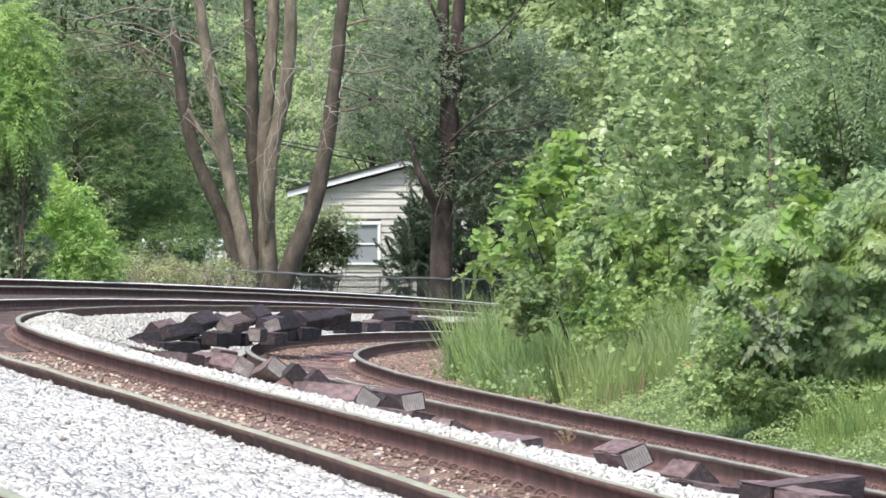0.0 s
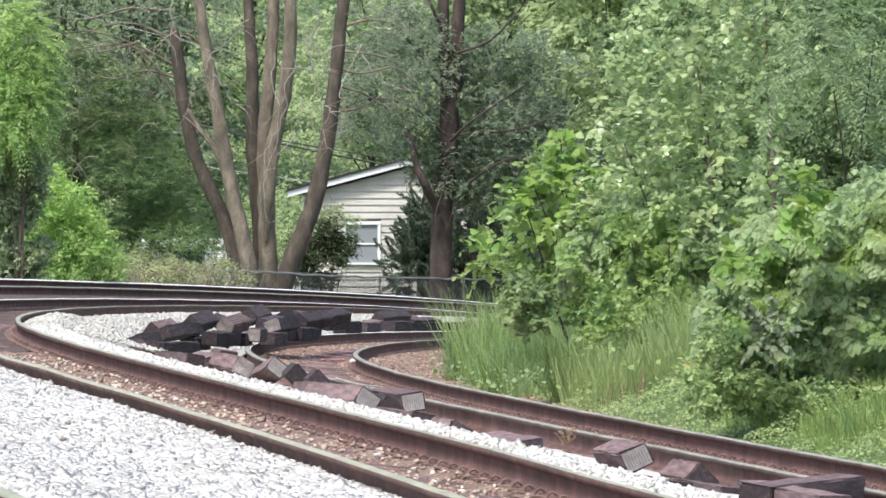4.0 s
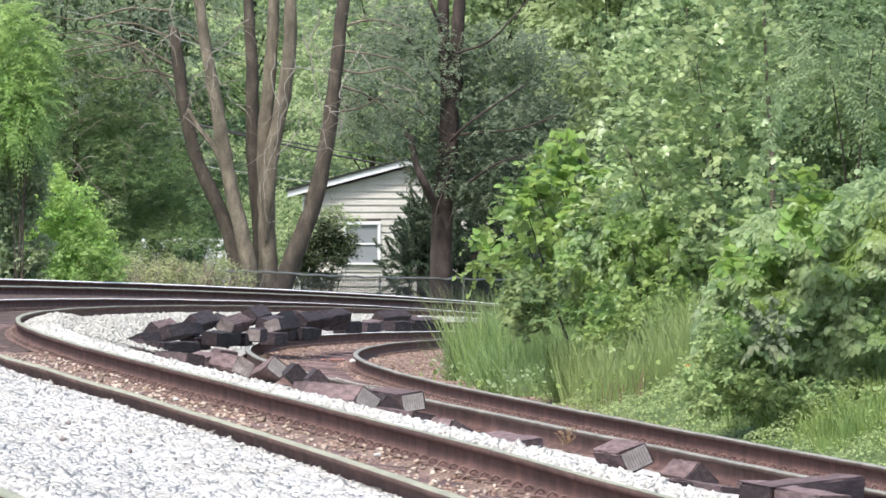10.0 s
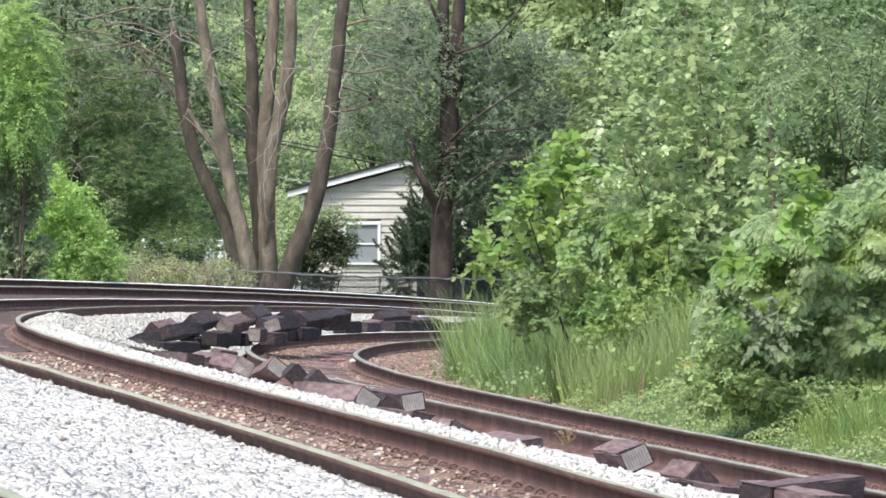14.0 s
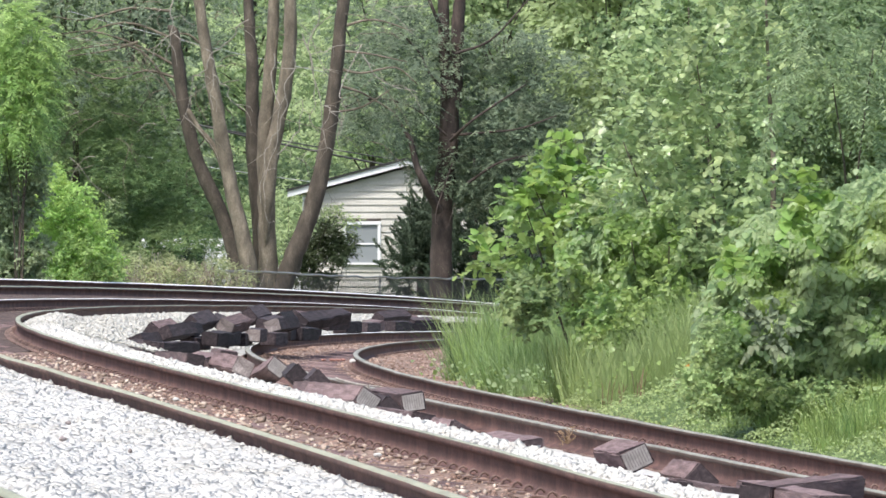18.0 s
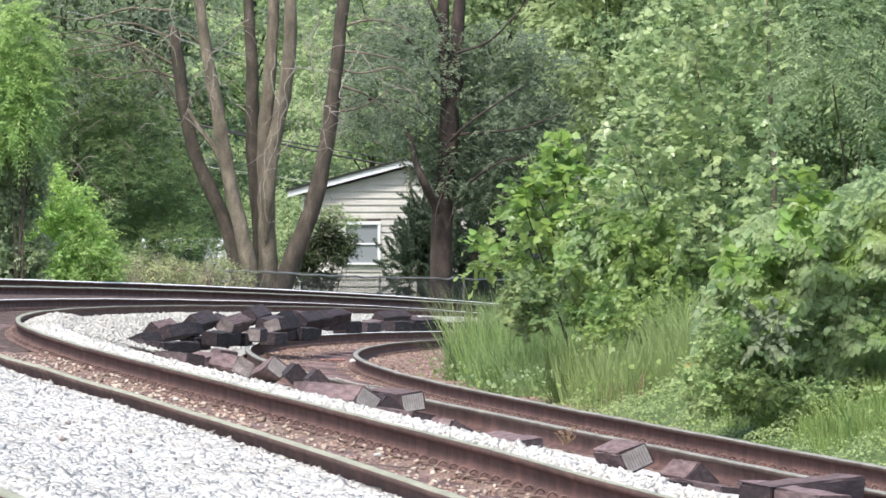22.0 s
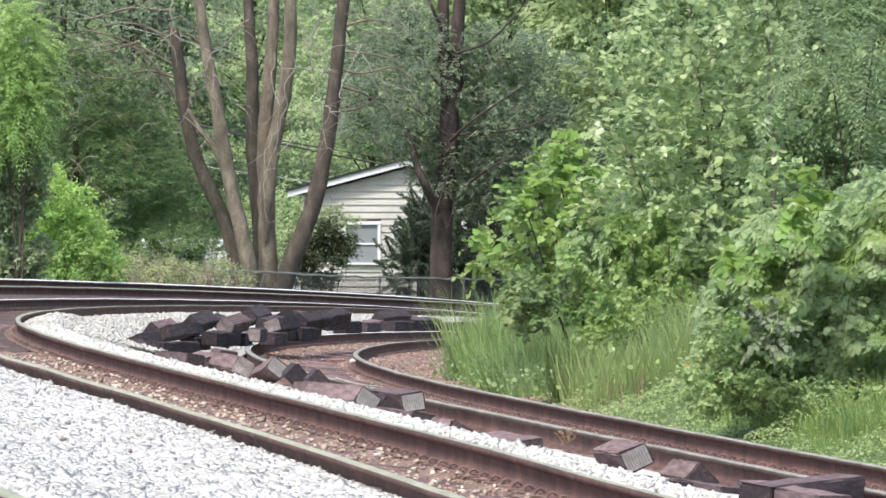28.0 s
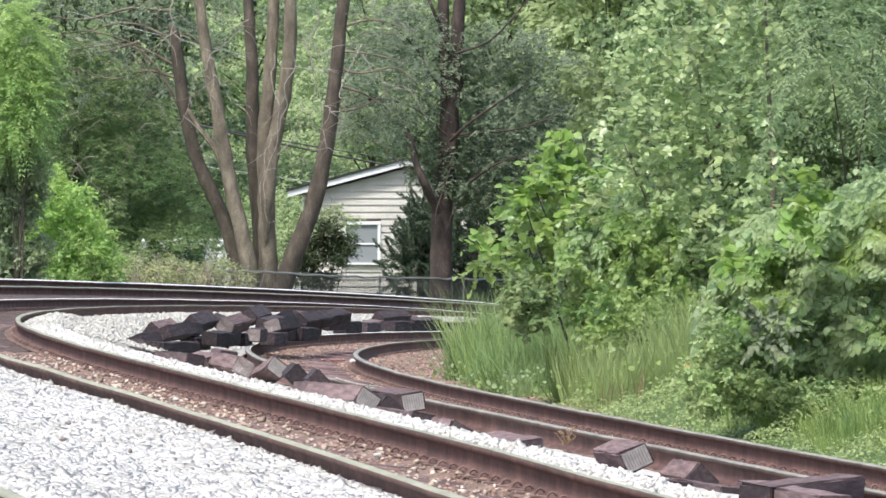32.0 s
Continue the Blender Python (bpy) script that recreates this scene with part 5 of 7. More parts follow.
def build_dark_tree():
    base = (-0.045, 222.0, gz(-0.045, 222.0))
    tree = holder("dark_tree", base, "tall forked tree with reddish-brown trunk and feathery grey-green foliage", "tree")

    def trunk(q, p, r):
        part_me("trunk", tubes_me("trunk", [(p, r)], M_BARK_SHADED, 12, 0.05, q, base), tree)

    def limb(q, p, r):
        part_me("limb", tubes_me("limb", [(p, [w * (1.0 if q == 0 else 0.6) for w in r])], M_BARK_SHADED, 8, 0.05, q + 20, base), tree)
    trunk(0, [(-0.06, 222.00, -1.09), (-0.06, 222.00, 0.10), (-0.04, 222.00, 1.45), (0.01, 222.00, 2.42), (0.15, 222.00, 3.67), (0.19, 222.00, 5.3)], [.31, .29, .28, .28, .26, .26])
    trunk(1, [(0.13, 222.00, 4.74), (0.06, 222.00, 5.79), (0.02, 222.00, 6.69), (0.03, 222.00, 8.64)], [.17, .15, .15, .14])
    trunk(2, [(0.30, 222.00, 4.74), (0.36, 222.00, 5.79), (0.39, 222.00, 6.84), (0.45, 222.00, 7.59), (0.55, 222.00, 8.49)], [.2, .18, .17, .16, .13])
    limb(0, [(-0.12, 221.50, 1.97), (-0.48, 221.00, 2.71), (-0.69, 221.00, 3.16), (-0.86, 221.00, 3.83), (-1.25, 221.00, 4.50)], [.13, .11, .09, .07, .03])
    limb(1, [(0.19, 221.50, 3.84), (0.69, 221.00, 4.31), (1.28, 221.00, 4.73), (2.18, 221.00, 5.32)], [.08, .06, .05, .03])
    limb(2, [(0.03, 221.50, 6.68), (-0.21, 221.00, 7.18), (-0.48, 221.00, 7.85)], [.1, .08, .06])
    limb(3, [(0.24, 221.50, 3.99), (1.13, 221.00, 4.06), (2.03, 221.00, 4.16), (2.99, 221.00, 4.50)], [.07, .05, .04, .03])
    limb(4, [(0.54, 221.50, 2.64), (1.43, 221.00, 3.24), (2.25, 221.00, 3.46)], [.07, .05, .03])
    limb(5, [(0.09, 221.50, 5.11), (-0.36, 221.00, 5.62), (-0.66, 221.00, 6.22), (-1.25, 221.00, 6.81)], [.08, .06, .05, .03])
    limb(6, [(0.33, 221.50, 6.15), (1.28, 221.00, 6.51), (2.25, 221.00, 7.56)], [.06, .05, .03])
    limb(7, [(0.09, 221.50, 3.99), (-0.80, 221.00, 4.73), (-1.85, 221.00, 4.95), (-2.59, 221.00, 4.73)], [.06, .05, .04, .02])
    limb(8, [(0.24, 221.50, 3.24), (-0.21, 220.50, 1.82), (0.09, 220.50, 1.52), (0.31, 220.50, 2.19)], [.03, .02, .02, .01])
    rng = np.random.default_rng(33)
    spots = []
    # thinner towards the stems, dense low down on the open side
    crown = [([(-2.9, 4.2, 6.2), (-2.0, 3.8, 6.5), (-1.2, 3.6, 7.4), (-0.5, 2.9, 7.4), (0.3, 2.5, 6.6)], 104, 0.9),
             ([(0.3, 2.3, 6.6), (0.9, 2.1, 7.1), (1.7, 2.0, 6.8), (2.6, 1.9, 6.5), (3.5, 2.0, 6.2), (4.7, 2.2, 5.2)], 165, 1.1),
             ([(-0.6, 3.0, 4.0), (0.3, 2.4, 3.8), (1.4, 2.0, 3.6), (2.4, 2.0, 3.4)], 40, 1.2)]
    for cols, n, thick in crown:
        spots += lumps(rng, cols, 221.6, 2.4, n, 0.38, 270 * thick)
    spots += lumps(rng, crown[0][0][:4], 220.2, 1.4, 9, 0.34, 220) + lumps(rng, crown[1][0][1:], 220.2, 1.4, 20, 0.36, 260)
    leafy(tree, base, rng, spots, L_DULL, 0.1, "simple", sway=0.9, kind="feather")


def conifer(name, label, x, y, height, width, count, mat, size, seed, base_z=None, bottom=0.0, sway=0.0, ragged=0.12, plume=0.5, per=60, outline="simple", taper=0.75, boughs=7, feathery=False):
    """A dense evergreen: a trunk and whorls of feathery boughs."""
    z0 = gz(x, y) if base_z is None else base_z
    base = (x, y, z0)
    tree = holder(name, base, label, "evergreen")
    part_me("trunk", tubes_me("trunk", [([(x, y, z0 - 0.2), (x, y, z0 + height * 0.5), (x, y, z0 + height * 0.95)], [0.16, 0.1, 0.02])], M_BARK_DARK, 8, 0.05, seed, base), tree)
    rng = np.random.default_rng(seed)
    spots = []
    rows = max(4, int(height / (0.75 if boughs < 10 else 0.5)))
    for q in range(rows):
        f = (q + 0.5) / rows
        z = z0 + bottom + (height - bottom) * f
        w = width * (1 - f) ** taper * rng.uniform(1 - ragged, 1 + ragged) + 0.12
        k = max(2, int(boughs * w / width) + 1)
        for a in range(k):
            an = 6.283 * a / k + rng.uniform(0, 1) + q
            out = (0.55 if w < 1.4 else rng.uniform(0.4, 0.95 if feathery else 0.8)) * rng.uniform(1 - ragged, 1 + 1.5 * ragged)
            reach = min(w * 0.5, 0.95 if feathery else 0.62)
            spots.append((x + math.cos(an) * w * out, y + math.sin(an) * w * out, z + rng.uniform(-0.15, 0.15) - 0.12 * out * w, reach, reach, 0.36 * height / rows + 0.12, 0))
    each = max(60, count // len(spots))
    spots = [(*s[:6], each) for s in spots]
    if feathery:
        leafy(tree, base, rng, spots, mat, size, outline, kind="feather", sway=sway, rise=0.45, reach=0.42, per=14)
        return tree
    leafy(tree, base, rng, spots, mat, size, outline, kind="spray", sway=sway, lean=0.9 if mat is L_JUNIPER else 0.3, plume=plume, per=per)
    return tree


def shrub(name, label, category, base, spots, mat, size, outline, seed, sway=0.0, stems=5, bark=None, trunk=None, **more):
    """A bush: a handful of stems and leafy clusters; spots are places with radii and leaf counts."""
    bush = holder(name, base, label, category)
    rng = np.random.default_rng(seed)
    lines = []
    for q in rng.choice(len(spots), min(stems, len(spots)), replace=False):
        s = spots[q]
        mid = ((base[0] + s[0]) / 2 + rng.uniform(-.1, .1), (base[1] + s[1]) / 2, base[2] + (s[2] - base[2]) * 0.55)
        lines.append(([(base[0] + rng.uniform(-.12, .12), base[1], base[2] - 0.15), mid, (s[0], s[1], s[2] + s[5] * 0.3)], [0.016, 0.012, 0.006]))
    for q, l in enumerate(lines):
        part_me("stem", tubes_me("stem", [l], bark or M_BARK_DARK, 6, 0.05, seed + q, base), bush)
    if trunk:
        ob = part_me("trunk", tubes_me("trunk", [trunk], M_BARK, 8, 0.04, seed, base), bush)
        SWAYING.append((ob, Vector((0, 0, 0)), 0.5, 0.8, rng.uniform(0, 6), (0, 0)))
    leafy(bush, base, rng, spots, mat, size, outline, sway=sway, **more)
    return bush


def build_left_side():
    conifer("cedar", "broad dense green cedar beyond the tracks", -9.15, 209.0, 7.0, 4.3, 185000, L_CEDAR, 0.13, 41, bottom=1.1, sway=0.5, outline="narrow", ragged=0.1, taper=0.52, boughs=32, feathery=True)
    conifer("juniper", "dark bushy juniper beside the house gable", -0.618, 229.0, 3.0, 0.62, 34000, L_JUNIPER, 0.07, 43, sway=0.4, ragged=0.4, plume=0.8, per=170, outline="narrow", bottom=1.75)
    conifer("juniper", "dark bushy juniper behind the forked tree", 0.85, 229.0, 5.3, 2.3, 84000, L_JUNIPER, 0.085, 44, plume=0.8, per=170, outline="narrow", taper=0.45, boughs=17)
    # lime shrub and its neighbours
    b = (-8.175, 176.0, gz(-8.175, 176.0))
    lime = shrub("lime_shrub", "bright lime-green leafy shrub beyond the tracks", "shrub", b,
          lumps(np.random.default_rng(58), [(-8.65, 0.3, 1.7), (-8.4, 0.3, 2.25), (-8.1, 0.3, 2.4), (-7.8, 0.3, 2.25), (-7.55, 0.3, 2.0), (-7.3, 0.35, 1.55), (-7.05, 0.4, 1.1), (-6.85, 0.4, 0.8)], 175.4, 1.1, 74, 0.24, 190),
          L_LIME, 0.085, "simple", 51, sway=1.6)
    rng = np.random.default_rng(59)
    leafy(lime, b, rng, lumps(rng, [(-8.6, 0.9, 1.9), (-8.35, 1.6, 2.55), (-8.05, 1.7, 2.7), (-7.75, 1.5, 2.45), (-7.4, 1.1, 2.1), (-7.1, 0.7, 1.5), (-6.75, 0.5, 1.0)], 175.0, 0.6, 44, 0.13, 46), L_LIME, 0.1, "simple", sway=2.0, up=1.2)
    leafy(lime, b, rng, lumps(rng, [(-8.3, 0.3, 0.9), (-7.9, 0.3, 1.2), (-7.5, 0.3, 1.3), (-7.1, 0.3, 1.0), (-6.7, 0.3, 0.7)], 174.9, 0.5, 26, 0.2, 130), L_FEATHER, 0.085, "simple", sway=1.4)
    b = (-8.641, 170.0, gz(-8.641, 170.0))
    tree = shrub("leafy_tree", "mid-green feathery-leaved tree at the track's far side", "tree", b,
          [(-8.87, 170.00, 5.53, .7, .7, .6, 132), (-8.41, 170.00, 5.1, .5, .6, .45, 101), (-8.93, 170.00, 4.5, .7, .6, .5, 132), (-8.55, 170.00, 4.1, .6, .6, .45, 110),
           (-8.99, 170.00, 3.5, .7, .6, .45, 123), (-8.5, 170.00, 3.35, .5, .5, .4, 88), (-8.25, 170.00, 4.6, .3, .5, .4, 57), (-8.2, 170.00, 3.9, .3, .5, .35, 48)],
          L_FEATHER, 0.55, "narrow", 52, sway=1.3, kind="frond", leaflet=0.13, pairs=11, bend=0.05, tall=6.0)
    rng = np.random.default_rng(57)
    leafy(tree, b, rng, lumps(rng, [(-9.2, -0.1, 3.2), (-8.75, -0.1, 3.2), (-8.4, 0.0, 3.0), (-8.15, 0.1, 2.6)], 170.2, 0.8, 44, 0.3, 380), L_VINE_DARK, 0.085, "heart", name="ivy", sway=0.6)
    part_me("trunk", tubes_me("trunk", [([(-8.67, 170.60, -0.20), (-8.70, 170.90, 0.72), (-8.74, 171.20, 1.76), (-8.83, 171.40, 3.15), (-8.91, 170.80, 5.33)], [.075, .065, .055, .05, .03])], M_BARK_DARK, 8, 0.05, 9, b), tree)
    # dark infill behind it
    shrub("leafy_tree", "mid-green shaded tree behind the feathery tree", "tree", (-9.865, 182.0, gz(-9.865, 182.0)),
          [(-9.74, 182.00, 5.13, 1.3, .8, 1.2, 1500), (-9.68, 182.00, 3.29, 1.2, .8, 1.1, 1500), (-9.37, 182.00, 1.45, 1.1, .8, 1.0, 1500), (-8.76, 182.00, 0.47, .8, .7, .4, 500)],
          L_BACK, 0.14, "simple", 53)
    # weeds along the embankment
    rng = np.random.default_rng(54)
    for q, (x, z, n) in enumerate(((-9.05, 0.45, 300), (-7.21, 0.6, 420), (-6.67, 0.53, 420), (-6.13, 0.6, 450), (-5.5, 0.49, 420), (-4.93, 0.46, 330))):
        Yw = 178.0 + q * 2.0
        g0 = gz(x, Yw)
        spots = [(x + d, Yw + rng.uniform(-.4, .4), z + rng.uniform(-.18, .1) - 0.05, .42, .45, .28, n) for d in (-.42, 0, .42)]
        w = shrub("weed_clump", "scrubby olive-green weeds with dry brown stalks", "weeds", (x, Yw, g0), spots, L_WEED, 0.12, "narrow", 540 + q, sway=0.8, stems=3, bark=M_SOIL)
        leafy(w, (x, Yw, g0), rng, [(x + d, Yw - 0.3, z - 0.12 + rng.uniform(-.12, .12), .3, .3, .2, n * 0.35) for d in (-.35, .2)], L_LITTER, 0.1, "narrow", name="dead_leaves")
        for k in range(12):
            a = np.array([x + rng.uniform(-.7, .7), Yw - 0.3, g0 + 0.3])
            tip = a + np.array([rng.uniform(-.35, .35), 0, z - g0 + rng.uniform(-.25, .1)])
            part_me("dry_stalk", tubes_me("dry_stalk", [([tuple(a), tuple((a + tip) / 2 + [0.05, 0, 0.05]), tuple(tip)], [0.008, 0.006, 0.004])], M_TWIG, 4, 0.0, q, (x, Yw, g0)), w, "dry brown stalk")
    # glossy shrub under the stems
    b = (-3.029, 215.0, gz(-3.029, 215.0))
    shrub("dark_shrub", "rounded dark green shrub before the house wall", "shrub", b,
          [(-3.03, 215.00, 1.43, .6, .6, .5, 3600), (-3.39, 215.00, 0.85, .6, .6, .5, 3600), (-2.70, 215.00, 0.92, .5, .5, .5, 3400), (-3.54, 215.00, 0.27, .6, .5, .4, 1700), (-3.07, 215.00, 0.20, .5, .5, .35, 1500), (-2.38, 215.00, 1.17, .26, .4, .34, 800), (-3.68, 215.00, 1.00, .5, .5, .45, 1500), (-2.81, 215.00, 1.58, .5, .4, .3, 350)],
          L_SHRUB, 0.075, "simple", 55, sway=0.6)
    b = (-3.862, 217.0, gz(-3.862, 217.0))
    shrub("light_shrub", "light yellow-green leafy bush beside the stems", "shrub", b,
          [(-4.01, 217.00, 2.02, .4, .4, .45, 330), (-3.72, 217.00, 1.58, .4, .4, .4, 330), (-2.79, 213.60, 1.89, .5, .3, .28, 420), (-2.33, 213.60, 1.69, .28, .3, .28, 200), (-3.23, 213.60, 1.97, .35, .3, .25, 260), (-3.51, 213.60, 1.64, .3, .3, .3, 160), (-4.08, 217.00, 1.14, .4, .4, .4, 250)],
          L_KUDZU, 0.09, "simple", 56, sway=0.9)


# ---------------- the thicket inside the curve ----------------
def lumps(rng, cols, y0, depth, n, radius, leaves_each, under=0.0):
    """Leafy lumps that fill a stand of plants: cols are (x, lowest, highest); under: how far the foot draws back."""
    X = np.array([c[0] for c in cols])
    lo, hi = np.array([c[1] for c in cols]), np.array([c[2] for c in cols])
    area = np.cumsum(np.concatenate([[0], (hi - lo)[:-1] * np.diff(X)]))
    got = []
    for _ in range(n):
        x = np.interp(rng.random(10) * area[-1], area, X)
        l, h = np.interp(x, X, lo), np.interp(x, X, hi)
        z = l + (h - l) * rng.random(10)
        y = y0 + depth * rng.random(10) + under * np.clip(0.45 - (z - l) / (h - l + 0.01), 0, 1)
        P = np.stack([x, y, z], -1)
        if got:
            G = np.array(got)
            d = np.linalg.norm((P[:, None] - G[None]) * np.array([1, 0.35, 1]), axis=2).min(1)
            got.append(P[np.argmax(d)])
        else:
            got.append(P[0])
    out = []
    for p in got:
        r = radius * rng.uniform(0.65, 1.3)
        r = min(r, 0.45 * (np.interp(p[0], X, hi) - np.interp(p[0], X, lo)) + 0.03)
        out.append((*p, r, r, r * rng.uniform(0.6, 0.95), leaves_each * (r / radius) ** 2 * rng.uniform(0.7, 1.2)))
    return out


def drape(parent, base, rng, cols, y0, n, size, mats, bump=0.3, seed=1, sway=0.9, bend=0.0, tall=2.0, turn=0.0):
    """A leafy skin over a stand of plants: leaves that overlap downwards on a bulging face, in patches that stir apart."""
    X = np.array([c[0] for c in cols])
    lo, hi = np.array([c[1] for c in cols]), np.array([c[2] for c in cols])
    area = np.cumsum(np.concatenate([[0], (hi - lo)[:-1] * np.diff(X)]))
    x = np.interp(rng.random(n) * area[-1], area, X)
    l, h = np.interp(x, X, lo), np.interp(x, X, hi)
    z = l + (h - l) * rng.random(n)

    def face(u, v):
        r = np.clip((v - np.interp(u, X, lo)) / (np.interp(u, X, hi) - np.interp(u, X, lo) + 0.01), 0, 1)
        return y0 + bump * (1.3 * ripple(u, v, 7.5, seed) + 0.8 * ripple(u, v, 17.0, seed + 1)) + 0.7 * np.abs(2 * r - 0.95) ** 3 - turn * (u - X.mean())
    y = face(x, z)
    N = np.stack([(face(x + 0.03, z) - y) / 0.03, np.full(n, -1.0), (face(x, z + 0.03) - y) / 0.03], -1)
    N /= np.linalg.norm(N, axis=1)[:, None]
    N = N + np.array([-0.1, 0.0, 0.75]) + 0.33 * rng.standard_normal((n, 3))
    D = np.stack([0.55 * rng.standard_normal(n), np.full(n, -0.25), -1.0 + 0.35 * rng.standard_normal(n)], -1)
    P = np.stack([x, y + 0.09 * rng.random(n), z + 0.4 * size], -1)
    S = size * rng.uniform(0.55, 1.25, n)
    cell = np.floor((x + 0.06 * rng.standard_normal(n)) / 0.36).astype(int) * 100 + np.floor((z + 0.05 * rng.standard_normal(n)) / 0.3).astype(int)
    for c in np.unique(cell):
        k = cell == c
        mid = P[k].mean(0)
        V, F = leaves(P[k] - mid, D[k], N[k], S[k], "heart")
        place = Vector(mid - np.array(base))
        ob = tagged(part_me("foliage", mesh_np("foliage", V, F, mats[int(rng.integers(len(mats)))]), parent, at=place), kind="stuff")
        SWAYING.append((ob, place, sway * rng.uniform(0.6, 1.3), rng.uniform(0.75, 1.35), rng.uniform(0, 6.28), (bend * max(0.0, (mid[2] - base[2]) / tall) ** 1.4, 1.0 + 0.25 * mid[0])))


def build_thicket():
    rng = np.random.default_rng(70)
    SAPS = [([(3.66, 93.3, -0.81), (3.66, 93.3, 0.11), (3.66, 93.3, 0.88), (3.67, 93.3, 1.5), (3.66, 93.4, 2.1), (3.62, 93.4, 2.7), (3.6, 93.5, 3.3), (3.58, 93.6, 4.0)], [.04, .037, .034, .031, .027, .022, .016, .01]),
            ([(3.18, 95.40, -0.80), (3.14, 95.40, 0.10), (3.11, 95.40, 0.75), (3.07, 95.40, 1.46), (2.97, 95.40, 2.29), (2.82, 95.40, 3.19), (2.77, 95.40, 3.96)], [.024, .021, .018, .016, .014, .011, .008])]
    MAPLE = [(0.42, 0.72, 0.90), (0.56, 0.55, 1.00), (0.72, 0.6, 1.22), (0.88, 0.56, 1.48), (1.03, 0.5, 1.72), (1.19, 0.45, 1.96), (1.32, 0.4, 2.08), (1.45, 0.32, 1.92), (1.62, 0.15, 1.72), (1.81, -0.15, 1.76), (2.01, -0.50, 1.6), (2.27, -0.55, 1.48), (2.50, -0.55, 1.42)]
    b = (1.85, 98.4, gz(1.85, 98.4))
    shrub("broadleaf_bush", "tall bush with glossy heart-shaped green leaves", "bush", b,
          lumps(rng, MAPLE, 96.8, 1.6, 74, 0.17, 66), L_BROAD, 0.115, "heart", 701, sway=2.2, stems=4, singles=4, bend=0.035, tall=2.9)
    shrub("bright_shoots", "young shoots with bright yellow-green leaves above the bush", "bush", (1.75, 97.9, gz(1.75, 97.9)),
          [(1.25, 96.9, 2.02, 0.07, 0.1, 0.09, 9), (1.36, 97.0, 2.12, 0.05, 0.1, 0.05, 6), (1.24, 96.6, 1.78, 0.09, 0.15, 0.09, 12), (1.42, 96.8, 1.75, 0.08, 0.15, 0.08, 10),
           (1.68, 96.6, 1.72, 0.08, 0.15, 0.1, 12), (1.86, 96.6, 1.74, 0.09, 0.15, 0.08, 12), (0.92, 96.7, 1.42, 0.08, 0.1, 0.07, 9), (1.04, 96.7, 1.6, 0.07, 0.1, 0.07, 8),
           (1.55, 96.4, 1.3, 0.12, 0.2, 0.1, 18), (0.47, 96.8, 0.86, 0.05, 0.1, 0.05, 6), (2.1, 96.4, 1.45, 0.12, 0.2, 0.1, 16), (1.35, 96.4, 1.2, 0.1, 0.2, 0.1, 12)],
          L_BRIGHT, 0.14, "heart", 702, sway=2.6, stems=6, singles=5, bend=0.04, tall=2.9)
    MID = [(1.27, 0.36, 0.94), (1.56, 0.24, 1.13), (1.88, 0.08, 1.25), (2.19, -0.25, 1.32), (2.51, -0.45, 1.32), (2.83, -0.58, 1.19), (3.11, -0.58, 1.13), (3.33, -0.14, 1.13)]
    b = (2.41, 94.0, gz(2.41, 94.0))
    bush = shrub("broadleaf_bush", "dense green broad-leaved bush in the thicket", "bush", b,
                 lumps(rng, MID, 93.1, 1.4, 30, 0.17, 60, 0.4), L_BROAD, 0.095, "heart", 703, sway=1.6, stems=3, singles=5, bend=0.02, tall=2.0, facing=(-0.1, -0.7, 0.3))
    drape(bush, b, rng, MID, 93.4, 7600, 0.08, (L_BROAD, L_BROAD, L_VINE), 0.34, 31, 1.4, 0.02)
    SAP_A = [(2.61, 0.94, 2.69), (2.86, 0.94, 3.38), (3.17, 1.00, 3.88), (3.49, 1.12, 3.95), (3.74, 1.25, 3.76), (3.92, 1.56, 3.26)]
    SAP_B = [(1.72, 1.00, 2.21), (1.91, 0.94, 2.71), (2.07, 0.87, 3.28), (2.32, 0.87, 3.73), (2.64, 0.94, 3.92), (2.89, 1.13, 3.92)]
    shrub("sapling", "slender sapling with grey-green poplar-like leaves", "sapling", (3.56, 93.6, gz(3.56, 93.6)),
          lumps(rng, SAP_A, 92.8, 2.0, 54, 0.24, 60), L_GREY, 0.1, "heart", 704, sway=3, stems=3, singles=7, trunk=SAPS[0], bend=0.1, tall=4.4, bark=M_BARK)
    shrub("sapling", "slender sapling with grey-green poplar-like leaves", "sapling", (3.11, 94.6, gz(3.11, 94.6)),
          lumps(rng, SAP_B, 93.4, 2.0, 56, 0.24, 60), L_GREY, 0.1, "heart", 705, sway=3, stems=3, singles=7, trunk=SAPS[1], bend=0.1, tall=4.4, bark=M_BARK)
    VINE = [(2.36, -0.42, 0.09), (2.55, -0.5, 0.62), (2.75, -0.54, 1.0), (2.96, -0.55, 1.15), (3.28, -0.54, 1.24), (3.55, -0.52, 1.3), (3.81, -0.48, 1.44), (4.18, -0.44, 1.58), (4.40, -0.42, 1.58)]
    b = (3.5, 80.2, gz(3.5, 80.2))
    mound = shrub("vine_mound", "mound of vines with dull green lobed leaves over a shrub", "vines", b,
                  lumps(rng, VINE, 78.5, 0.6, 22, 0.14, 44, 0.4), L_VINE, 0.082, "heart", 706, sway=0.9, stems=3, singles=6, droop=0.75, facing=(-0.15, -0.95, 0.45), bend=0.012, tall=2.0)
    drape(mound, b, rng, VINE, 78.7, 12500, 0.078, (L_VINE, L_VINE, L_BROAD), 0.25, 41, 0.9, 0.012, turn=0.3)
